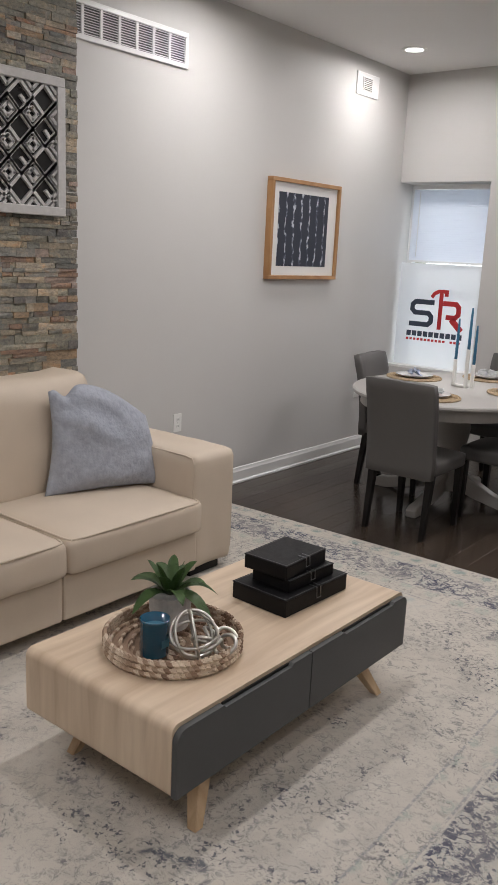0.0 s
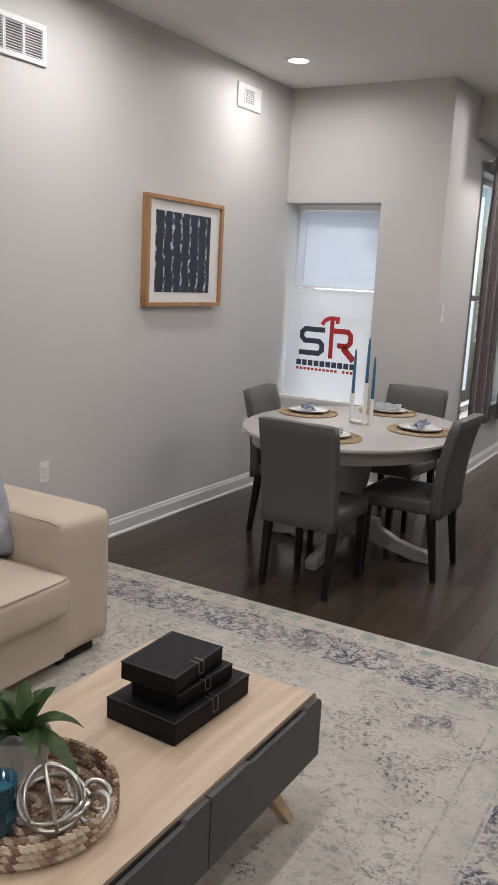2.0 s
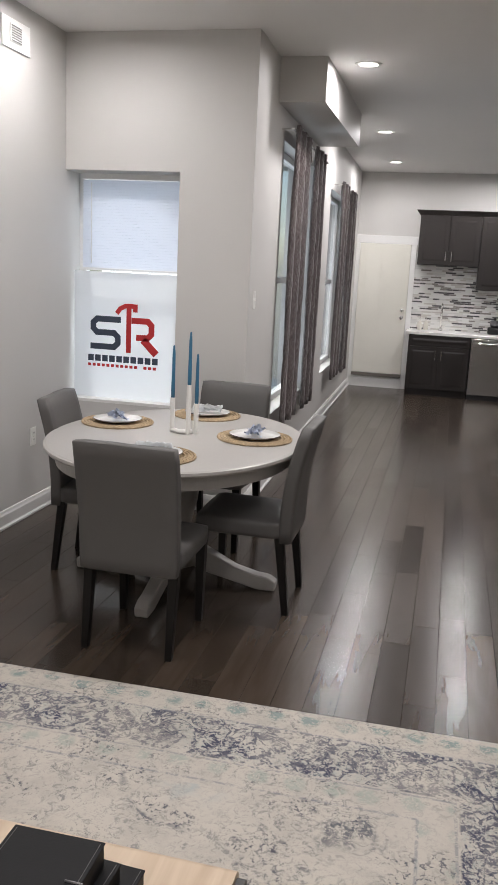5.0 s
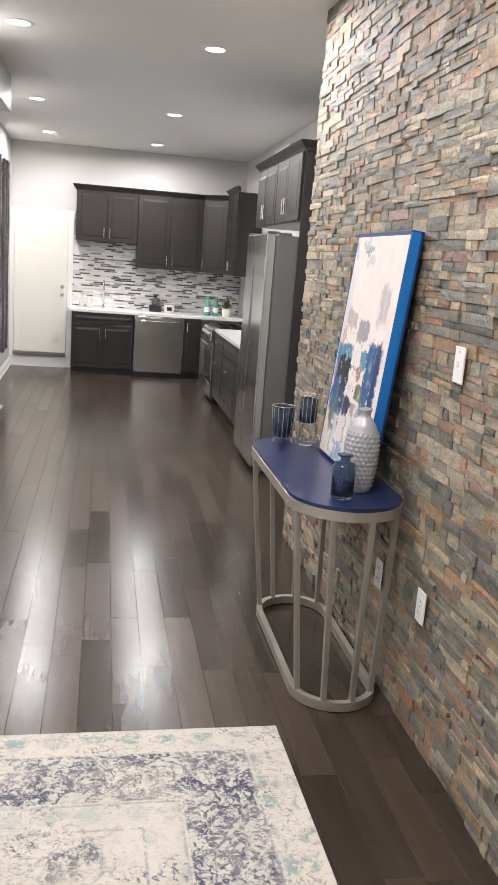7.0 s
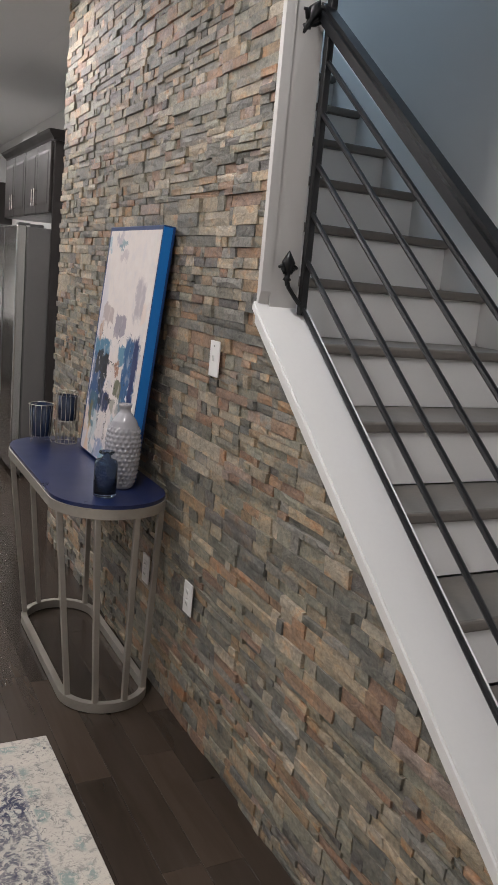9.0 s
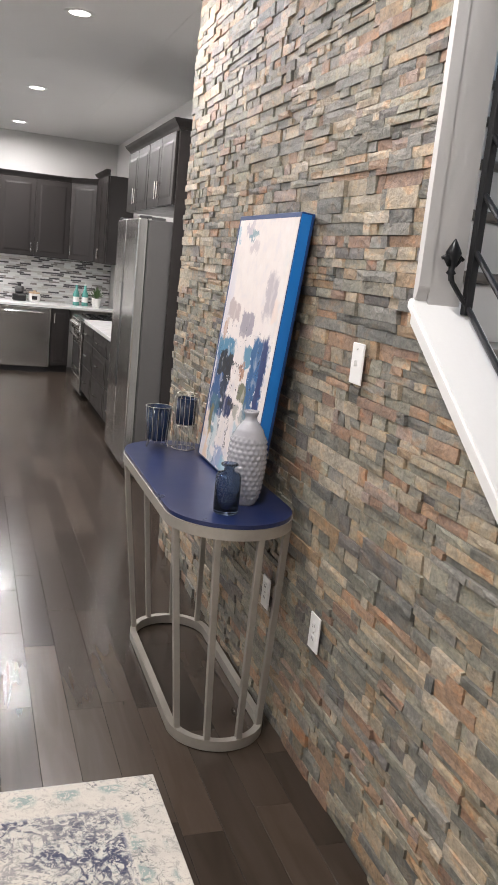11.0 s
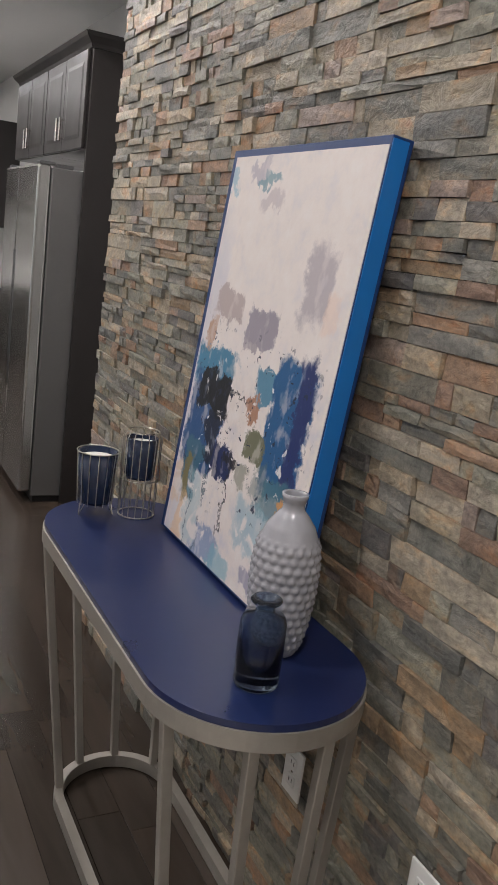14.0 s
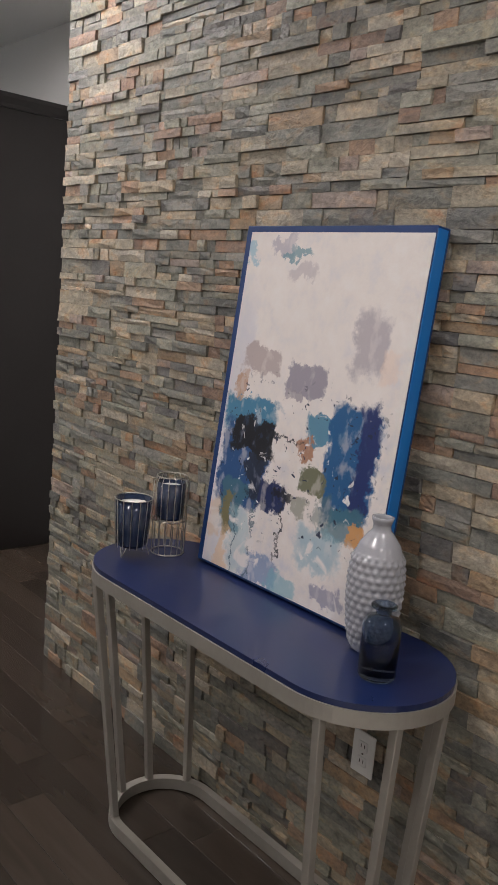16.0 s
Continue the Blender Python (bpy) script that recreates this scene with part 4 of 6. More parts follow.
part("kick_plate", box(0.02, 0.89, 0.09, 0.7, 0.0, 0.039), M_BLACK, fr)
part("model_badge", box(0.80, 0.812, -0.001, -0.0002, 1.78, 1.84), M_STEELDARK, fr)
cab = cabinet("wall_cabinet", pose(0.275, 9.965, 0, 0, 0, -90), 0.915, 0.52, 2.045, 2.56, "dark espresso cabinet over the refrigerator", 2)
part("crown_moulding", crown("crown", [(0, 0), (0.945, 0), (0.945, 0.52)], ""), M_CAB, cab).matrix_local = pose(0, 0, 2.5595)
cab = cabinet("wall_cabinet", pose(0.275, 10.90, 0, 0, 0, -90), 0.93, 0.52, 2.045, 2.56, "dark espresso wall cabinet beside the refrigerator", 2)
part("crown_moulding", crown("crown", [(0, 0), (0.93, 0)], ""), M_CAB, cab).matrix_local = pose(0, 0, 2.5595)
part("duct_box", box(0.1, 0.75, 0.10, 0.4, 2.561, 2.76), M_WALL, cab, "painted duct box on top")
tagged(part("refrigerator_end_panel", box(0.275, 0.795, 9.02, 9.046, 0.001, 2.56, 0.002), M_CAB, None), "dark espresso end panel beside the refrigerator", "cabinet panel")

# entry door to the back
door = thing("door_1", pose(0, 0, 0), "closed ivory panelled exterior door above a white step", "door")
door["kind"] = "structure"
dl = part("door_leaf", box(-2.46, -1.722, 14.955, 14.996, 0.215, 2.117, 0.004), M_DOOR, door)
for x0, x1 in ((-2.36, -2.13), (-2.05, -1.82)):
    for z0, z1 in ((0.36, 0.85), (1.0, 1.95)):
        part("panel", box(x0, x1, 14.952, 14.9548, z0, z1, 0.001), M_DOOR, dl)
for z in (1.06, 1.17):
    b = lathe([(0.028, 0), (0.028, 0.008), (0.012, 0.012), (0.012, 0.035), (0.026, 0.045), (0.026, 0.06), (0.01, 0.068)], 16)
    bmesh.ops.transform(b, matrix=pose(-1.785, 14.955, z, 90), verts=b.verts)
    part("knob" if z < 1.1 else "deadbolt", b, M_CHROME, dl)
b = box(-2.548, -2.463, 14.97, 14.9985, 0.0, 2.118, 0.003)
box(-1.719, -1.645, 14.97, 14.9985, 0.0, 2.118, 0.003, bm=b)
box(-2.56, -1.633, 14.965, 14.9985, 2.1185, 2.235, 0.004, bm=b)
part("door_casing", b, M_WHITE, door, "white painted casing")
part("threshold", box(-2.462, -1.72, 14.90, 14.9985, 0.165, 0.214, 0.004), M_TREAD, door, "dark wooden threshold")
part("step_board", box(-2.462, -1.72, 14.94, 14.9985, 0.0, 0.1645), M_WHITE, door)


# ---- windows ----
def sash_window(name, m, w, h, label):
    """Window filling x 0..w, z 0..h in the plane y=0, facing -y."""
    o = thing(name, m, label, "window")
    o["kind"] = "structure"
    b = box(0, w, 0, 0.07, 0, 0.05)
    box(0, w, 0, 0.07, h - 0.05, h, bm=b)
    box(0, 0.045, 0, 0.07, 0.0505, h - 0.0505, bm=b)
    box(w - 0.045, w, 0, 0.07, 0.0505, h - 0.0505, bm=b)
    part("window_frame", b, M_WHITE, o)
    part("meeting_rail", box(0.046, w - 0.046, 0.015, 0.055, h / 2 - 0.025, h / 2 + 0.025), M_WHITE, o)
    for z0, z1 in ((0.051, h / 2 - 0.026), (h / 2 + 0.026, h - 0.051)):
        p = part("pane", box(0.046, w - 0.046, 0.032, 0.037, z0, z1), M_GLASS, o)
        p.visible_shadow = False
    return o


M_GLASS = glass("window_glass", (0.95, 0.98, 1.0))
M_BLIND = translucent("white_blind", (0.82, 0.85, 0.9), 0.5)
M_SHEET = translucent("white_sign_sheet", (0.86, 0.88, 0.90), 0.45)
sash_window("window_1", pose(XL, YW + 0.225, 0.70), 0.81, 1.57, "white sash window in the recess beside the wall")
tagged(part("window_sill", box(XL + 0.001, -2.871, YW + 0.001, YW + 0.219, 0.7005, 0.72), M_WHITE, None, kind="structure"), "white window sill")
blind = thing("window_blind", pose(0, 0, 0), "white horizontal slat blind, half lowered and backlit", "blind")
part("head_rail", box(XL + 0.05, -2.90, YW + 0.14, YW + 0.185, 2.225, 2.262), M_WHITE, blind)
for k in range(31):
    z = 1.64 + k * 0.019
    b = box(XL + 0.055, -2.905, -0.012, 0.012, -0.0006, 0.0006)
    o = part("slat", b, M_BLIND, blind)
    o.matrix_local = pose(0, YW + 0.16, z, 62, 0, 0)
part("bottom_rail", box(XL + 0.055, -2.905, YW + 0.15, YW + 0.172, 1.612, 1.63, 0.003), M_WHITE, blind)
part("pull_wand", tube([(XL + 0.13, YW + 0.13, 2.2), (XL + 0.13, YW + 0.135, 1.66)], 0.004, 6), M_PLASTIC, blind)
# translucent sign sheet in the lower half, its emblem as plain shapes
sign = thing("window_sign", pose(0, 0, 0), "white window sign with a blue and red emblem", "sign")
part("sheet", box(XL + 0.02, -2.875, YW + 0.10, YW + 0.103, 0.721, 1.605), M_SHEET, sign)
M_LOGOBLUE = material("sign_slate_blue", (0.045, 0.06, 0.095), 0.6, vary=0.04)
M_LOGORED = material("sign_red", (0.55, 0.03, 0.035), 0.6, vary=0.04)


def flat_shape(name, quads, mat):
    """Raised flat strips, each (x0, x1, z0, z1), on the sheet."""
    b = bmesh.new()
    for x0, x1, z0, z1 in quads:
        x0, x1 = lx + (x0 - lx) * 1.13, lx + (x1 - lx) * 1.13
        box(x0, x1, YW + 0.0975, YW + 0.0995, z0, z1, bm=b)
    part(name, b, mat, sign)


lx, lz = -3.535, 1.065


def ribbon(name, pts, width, mat, y=0.0):
    """Flat mitred stroke on the sheet along (x, z) points from the emblem's lower left corner."""
    ps = [Vector((lx + x, lz + z)) for x, z in pts]
    sides = []
    for k, p in enumerate(ps):
        a = (p - ps[k - 1]).normalized() if k else (ps[1] - p).normalized()
        c = (ps[k + 1] - p).normalized() if k < len(ps) - 1 else a
        n1, n2 = Vector((-a.y, a.x)), Vector((-c.y, c.x))
        m = (n1 + n2).normalized()
        m *= width / 2 / max(0.4, m.dot(n1))
        sides.append((p + m, p - m))
    b = bmesh.new()
    lay = [[[b.verts.new((q.x, YW + d - y, q.y)) for q in pair] for pair in sides] for d in (0.0972, 0.0995)]
    for k in range(len(ps) - 1):
        for v in lay:
            b.faces.new((v[k][0], v[k][1], v[k + 1][1], v[k + 1][0]))
        for e in (0, 1):
            b.faces.new((lay[0][k][e], lay[0][k + 1][e], lay[1][k + 1][e], lay[1][k][e]))
    for k in (0, -1):
        b.faces.new((lay[0][k][0], lay[0][k][1], lay[1][k][1], lay[1][k][0]))
    bmesh.ops.recalc_face_normals(b, faces=b.faces)
    part(name, b, mat, sign)


ribbon("blue_emblem", [(0.228, 0.214), (0.05, 0.214), (0.021, 0.187), (0.021, 0.147), (0.05, 0.12), (0.178, 0.12), (0.207, 0.093), (0.207, 0.048), (0.178, 0.021), (0.0, 0.021)], 0.042, M_LOGOBLUE)
ribbon("red_emblem_shaft", [(0.288, -0.012), (0.288, 0.30)], 0.036, M_LOGORED)
ribbon("red_emblem_bowl", [(0.308, 0.214), (0.43, 0.214), (0.457, 0.187), (0.457, 0.125), (0.43, 0.098), (0.345, 0.098)], 0.042, M_LOGORED)
ribbon("red_emblem_leg", [(0.395, 0.085), (0.495, -0.012)], 0.052, M_LOGORED)
ribbon("red_emblem_claw", [(0.198, 0.258), (0.222, 0.292), (0.262, 0.312), (0.31, 0.314), (0.325, 0.31)], 0.032, M_LOGORED, 0.0006)
ribbon("red_emblem_head", [(0.318, 0.30), (0.352, 0.30)], 0.055, M_LOGORED, 0.0012)
for k in range(10):
    flat_shape("lettering_bar", [(lx - 0.015 + 0.0475 * k, lx + 0.022 + 0.0475 * k, lz - 0.085, lz - 0.04)], M_LOGOBLUE)
for k in range(15):
    if k != 11:
        flat_shape("small_lettering_bar", [(lx - 0.015 + 0.031 * k, lx + 0.005 + 0.031 * k, lz - 0.122, lz - 0.102)], M_LOGORED)

# kitchen windows and curtains
for k, (y0, y1, z0, z1) in enumerate(wins):
    sash_window("window_%d" % (k + 2), pose(kitchen_wall_x(y0) - 0.12, y0, z0, 0, 0, 91.2), y1 - y0, z1 - z0, "white sash window behind the curtains, daylight outside")


def curtain_material():
    m = material("crushed_taupe_curtain", (0.145, 0.115, 0.112), 0.34, vary=0.3, scale=18, fine=38, bump=1.0, bump_dist=0.014)
    t = m.node_tree
    b = t.nodes["Principled BSDF"]
    b.inputs["Sheen Weight"].default_value = 0.4
    return m


M_CURTAIN = curtain_material()


def curtain_panel(parent, y0, y1, z0, z1, off, folds, seed):
    b = bmesh.new()
    nu, nz_ = folds * 10, 30
    rows = []
    for j in range(nz_ + 1):
        v = j / nz_
        z = z0 + (z1 - z0) * v
        row = []
        for i in range(nu + 1):
            u = i / nu
            uu = 0.5 + (u - 0.5) * (1.0 - 0.12 * (1 - v) * (u - 0.2))
            y = y0 + (y1 - y0) * uu
            amp = 0.045 * (0.75 + 0.35 * noise.noise(Vector((u * 3, v * 1.5, seed))))
            x = kitchen_wall_x(y) + off + amp * math.sin(u * folds * 2 * math.pi + 0.6 * noise.noise(Vector((u * 4, v * 2, seed + 3))))
            x += 0.006 * noise.noise(Vector((u * 40, v * 30, seed)))
            row.append(b.verts.new((x, y, z)))
        rows.append(row)
    for a, c in zip(rows, rows[1:]):
        for k in range(nu):
            b.faces.new((a[k], a[k + 1], c[k + 1], c[k]))
    geom = bmesh.ops.solidify(b, geom=b.faces[:], thickness=0.004)
    part("curtain_panel", b, M_CURTAIN, parent, smooth=True)


for y0, ym, y1, z0, z1 in ((8.72, 9.52, 10.45, 0.47, 2.72), (11.9, 12.62, 13.5, 0.45, 2.66)):
    cur = thing("curtains", pose(0, 0, 0), "crushed taupe satin curtains hanging from a rod", "curtain", "kitchen curtains")
    curtain_panel(cur, y0, ym, z0, z1, 0.09, 3, y0)
    curtain_panel(cur, ym + 0.22, y1, z0 - 0.02, z1, 0.09, 3, y1)
    part("rod", tube([(kitchen_wall_x(y0) + 0.09, y0 - 0.08, z1 - 0.04), (kitchen_wall_x(y1) + 0.09, y1 + 0.08, z1 - 0.04)], 0.011, 10), M_CHROME, cur)
    for y in (y0 - 0.06, y1 + 0.06):
        part("rod_bracket", tube([(kitchen_wall_x(y) + 0.0, y, z1 - 0.04), (kitchen_wall_x(y) + 0.10, y, z1 - 0.04)], 0.008, 8), M_CHROME, cur)


# ---- wall fixtures ----
def plate(name, m, w, h, label, category, kind):
    """Wall plate in the local x-z plane facing -y, centred at the origin."""
    o = thing(name, m, label, category, "wall plates")
    part("cover_plate", box(-w / 2, w / 2, -0.006, 0, -h / 2, h / 2, 0.002, 2), M_PLASTIC, o)
    if kind == "switch":
        part("toggle", taper(0, -0.011, -0.006, 0.010, 0.009, 0.008), M_PLASTIC, o)
    else:
        for z in (-0.022, 0.022):
            s = part("socket", box(-0.016, 0.016, -0.0085, -0.0061, z - 0.014, z + 0.014, 0.002), M_PLASTIC, o)
            for x in (-0.006, 0.006):
                part("slot", box(x - 0.0012, x + 0.0012, -0.0089, -0.0086, z - 0.004, z + 0.006), M_BLACK, s)
    part("screw", box(-0.003, 0.003, -0.0072, -0.0061, -0.002, 0.002) if kind != "switch" else box(-0.003, 0.003, -0.0072, -0.0061, h / 2 - 0.02, h / 2 - 0.015), M_CHROME, o)
    return o


LW = "white plastic outlet plate on the grey painted wall"
plate("wall_outlet", pose(XL, 5.115, 0.53, 0, 0, 90), 0.075, 0.12, LW, "outlet", "outlet")
plate("wall_outlet", pose(XL, 7.32, 0.52, 0, 0, 90), 0.075, 0.12, LW, "outlet", "outlet")
plate("light_switch", pose(kitchen_wall_x(7.96) + 0.001, 7.96, 1.47, 0, 0, 91.2), 0.075, 0.12, "white plastic switch plate near the curtains", "switch", "switch")
plate("light_switch", pose(-0.012, 5.231, 1.416, 0, 0, -90), 0.075, 0.122, "white toggle switch plate on the stone wall", "switch", "switch")
plate("wall_outlet", pose(-0.012, 5.293, 0.523, 0, 0, -90), 0.075, 0.122, "white outlet plate on the stone wall", "outlet", "outlet")
plate("wall_outlet", pose(-0.012, 5.752, 0.47, 0, 0, -90), 0.075, 0.122, "white outlet plate on the stone wall behind the console", "outlet", "outlet")

M_VENTDARK = material("vent_shadow", (0.16, 0.158, 0.155), 0.9)


def vent(name, y0, y1, z0, z1, cells, label):
    o = thing(name, pose(0, 0, 0), label, "vent")
    x = XL + 0.0005
    part("backing", box(x, x + 0.003, y0 + 0.01, y1 - 0.01, z0 + 0.01, z1 - 0.01), M_VENTDARK, o)
    fw = 0.028
    b = box(x, x + 0.014, y0, y1, z0, z0 + fw, 0.003)
    box(x, x + 0.014, y0, y1, z1 - fw, z1, 0.003, bm=b)
    box(x, x + 0.013, y0, y0 + fw, z0 + fw, z1 - fw, bm=b)
    box(x, x + 0.013, y1 - fw, y1, z0 + fw, z1 - fw, bm=b)
    part("frame", b, M_WHITE, o)
    step = (y1 - y0 - 2 * fw) / cells
    for k in range(1, cells):
        part("mullion", box(x + 0.002, x + 0.012, y0 + fw + step * k - 0.009, y0 + fw + step * k + 0.009, z0 + fw, z1 - fw), M_WHITE, o)
    n = max(3, int((z1 - z0 - 2 * fw) / 0.0125))
    for k in range(n):
        z = z0 + fw + (k + 0.5) * (z1 - z0 - 2 * fw) / n
        s = part("slat", box(-0.006, 0.006, y0 + fw, y1 - fw, -0.0008, 0.0008), M_WHITE, o)
        s.matrix_local = pose(x + 0.007, 0, z, 0, 35, 0)
    return o


vent("return_vent", 4.165, 5.12, 2.675, 2.872, 7, "white louvred return air vent high on the wall")
o = thing("supply_vent", pose(0, 0, 0), "small white wall register high on the wall", "vent")
part("cover_plate", box(XL + 0.0005, XL + 0.012, 6.985, 7.305, 2.85, 3.015, 0.004, 2), M_WHITE, o)
part("grille", box(XL + 0.0125, XL + 0.02, 7.06, 7.19, 2.885, 2.985, 0.003), M_PLASTIC, o)
for k in range(7):
    part("slat", box(XL + 0.0205, XL + 0.024, 7.068, 7.182, 2.891 + k * 0.0132, 2.896 + k * 0.0132), M_CHROME, o)


# ---- framed print ----
def print_material():
    m = material("navy_print", (0.03, 0.035, 0.06), 0.5, bump=0)
    t = m.node_tree
    b = t.nodes["Principled BSDF"]
    co = t.nodes.new("ShaderNodeTexCoord")
    mp = t.nodes.new("ShaderNodeMapping")
    mp.inputs["Scale"].default_value = (1, 1, 1)
    t.links.new(co.outputs["Object"], mp.inputs["Vector"])
    w = t.nodes.new("ShaderNodeTexWave")
    w.bands_direction = 'Y'
    w.inputs["Scale"].default_value, w.inputs["Distortion"].default_value = 3.3, 2.6
    w.inputs["Detail"].default_value, w.inputs["Detail Scale"].default_value = 3, 5.0
    t.links.new(mp.outputs["Vector"], w.inputs["Vector"])
    n = t.nodes.new("ShaderNodeTexNoise")
    n.inputs["Scale"].default_value, n.inputs["Detail"].default_value = 22, 4
    t.links.new(co.outputs["Object"], n.inputs["Vector"])
    mu = t.nodes.new("ShaderNodeMath")
    mu.operation = 'MULTIPLY'
    r1 = ramp_nodes(t, [(0.86, (0, 0, 0)), (0.97, (1, 1, 1))])
    r2 = ramp_nodes(t, [(0.45, (0.1, 0.1, 0.1)), (0.58, (1, 1, 1))])
    t.links.new(w.outputs["Fac"], r1.inputs["Fac"])
    t.links.new(n.outputs["Fac"], r2.inputs["Fac"])
    t.links.new(r1.outputs["Color"], mu.inputs[0])
    t.links.new(r2.outputs["Color"], mu.inputs[1])
    c = ramp_nodes(t, [(0, (0.022, 0.027, 0.045)), (0.35, (0.10, 0.12, 0.17)), (1, (0.55, 0.58, 0.62))])
    t.links.new(mu.outputs[0], c.inputs["Fac"])
    t.links.new(c.outputs["Color"], b.inputs["Base Color"])
    return m


art = thing("framed_print", pose(XL, 6.382, 1.804), "navy abstract print in a honey wood frame", "picture")
hw, hh = 0.43, 0.348
b = box(0.0005, 0.05, -hw, hw, -hh, -hh + 0.028, 0.003)
box(0.0005, 0.05, -hw, hw, hh - 0.028, hh, 0.003, bm=b)
box(0.0005, 0.049, -hw, -hw + 0.028, -hh + 0.028, hh - 0.028, bm=b)
box(0.0005, 0.049, hw - 0.028, hw, -hh + 0.028, hh - 0.028, bm=b)
part("frame", b, M_FRAMEWOOD, art)
part("mat_board", box(0.001, 0.03, -hw + 0.028, hw - 0.028, -hh + 0.028, hh - 0.028), M_MAT, art)
part("print", box(0.0305, 0.032, -0.33, 0.29, -0.255, 0.255), print_material(), art)

# ---- fretwork panel on the chimney ----
fret = thing("fretwork_panel", pose(-3.5, 3.72, 2.095), "square fretwork wall panel with silver lattice on black", "wall art")
M_SILVER = material("pewter_lattice", (0.55, 0.54, 0.53), 0.4, 0.2, vary=0.1, scale=20)
hw = 0.325
part("backing", box(0.0, 0.006, -hw + 0.02, hw - 0.02, -hw + 0.02, hw - 0.02), M_BLACK, fret)
b = box(0.0, 0.035, -hw, hw, -hw, -hw + 0.045, 0.004)
box(0.0, 0.035, -hw, hw, hw - 0.045, hw, 0.004, bm=b)
box(0.0, 0.034, -hw, -hw + 0.045, -hw + 0.045, hw - 0.045, bm=b)
box(0.0, 0.034, hw - 0.045, hw, -hw + 0.045, hw - 0.045, bm=b)
part("frame", b, M_SILVER, fret)


def diag_bar(bm, y0, z0, y1, z1):
    d = Vector((0, y1 - y0, z1 - z0))
    a = math.atan2(d.z, d.y)
    lim = hw - 0.046
    if max(abs(y0), abs(z0), abs(y1), abs(z1)) > lim:
        return
    ln = d.length
    bb = box(0.007, 0.024, -0.004, ln + 0.004, -0.0075, 0.0075)
    merge(bm, bb, Matrix.Translation((0, y0, z0)) @ Matrix.Rotation(a, 4, 'X'))


lat = bmesh.new()
cell = 0.139
for ci in range(-2, 3):
    for cj in range(-2, 3):
        cy, cz = ci * cell, cj * cell
        flip = (ci + cj) % 2
        for r in (0.03, 0.066):
            q = [(cy + r, cz), (cy, cz + r), (cy - r, cz), (cy, cz - r)]
            for k in range(4):
                if (k == (ci * 3 + cj) % 4) and r > 0.04:
                    continue
                diag_bar(lat, *q[k], *q[(k + 1) % 4])
        if flip:
            diag_bar(lat, cy - 0.068, cz + 0.002, cy - 0.002, cz + 0.068)
            diag_bar(lat, cy + 0.075, cz + 0.07, cy + 0.13, cz + 0.015)
for k in range(-3, 4):
    a = k * cell
    for s in (-1, 1):
        p = hw - 0.05
        z0, z1 = -p, p
        y0, y1 = a - s * p / 3, a + s * p / 3
        for seg in range(3):
            diag_bar(lat, a + s * (seg - 1) * cell, (seg - 1.5) * cell, a + s * seg * cell, (seg - 0.5) * cell)
part("lattice", lat, M_SILVER, fret)


# ---- pillow ----
def pillow_mesh(bl, br, tr, tl, out, th, n=40):
    """Soft cushion between four corners; its upper side has slumped and one ear is left standing."""
    b = bmesh.new()
    grid = {}
    bl, br, tr, tl, out = [Vector(c) for c in (bl, br, tr, tl, out)]
    out.normalize()
    for side in (1, -1):
        for i in range(n + 1):
            for j in range(n + 1):
                if side == -1 and (i in (0, n) or j in (0, n)):
                    grid[(side, i, j)] = grid[(1, i, j)]
                    continue
                p, q = i / n, j / n
                u, v = 2 * p - 1, 2 * q - 1
                c = (bl * (1 - p) + br * p) * (1 - q) + (tl * (1 - p) + tr * p) * q
                mid = (1 - u * u)
                c.z += 0.085 * q ** 4 * math.sin(math.pi * p ** 0.9) + 0.012 * (1 - q) ** 6 * mid
                c.z -= 0.05 * math.exp(-((p - 0.16) / 0.07) ** 2) * q ** 8
                c.y += 0.035 * (1 - p) ** 3 * math.sin(math.pi * q) + 0.015 * p ** 3 * math.sin(math.pi * q)
                body = max(0.0, (1 - abs(u) ** 2.4) * (1 - abs(v) ** 2.4)) ** 0.55
                fold = math.sin(9 * p + 26 * q + 3 * noise.noise(Vector((p * 3, q * 3, 1)))) * math.exp(-((q - 0.80) / 0.16) ** 2) * math.exp(-((p - 0.35) / 0.35) ** 2)
                wave = noise.noise(Vector((p * 3.2, q * 3.2, 2.0 * side))) * 0.016 + noise.noise(Vector((p * 9, q * 9, 5))) * 0.004
                c += out * side * (th * body + (0.011 * fold + wave) * min(1.0, 2.5 * body))
                grid[(side, i, j)] = b.verts.new(c)
    for side in (1, -1):
        for i in range(n):
            for j in range(n):
                q = [grid[(side, i, j)], grid[(side, i + 1, j)], grid[(side, i + 1, j + 1)], grid[(side, i, j + 1)]]
                b.faces.new(q if side == 1 else q[::-1])
    bmesh.ops.recalc_face_normals(b, faces=b.faces)
    return b


M_PILLOW = material("dusty_blue_velvet", (0.335, 0.36, 0.415), 0.7, vary=0.16, scale=30, fine=44, bump=0.7, bump_dist=0.008)
pl = part("throw_pillow", pillow_mesh((-3.10, 3.615, 0.466), (-2.92, 4.19, 0.466), (-3.03, 4.20, 0.80), (-3.13, 3.665, 0.965), (0.93, -0.33, 0.12), 0.085), M_PILLOW, None, smooth=True)
tagged(pl, "dusty blue velvet throw pillow leaning in the sofa corner", "pillow")

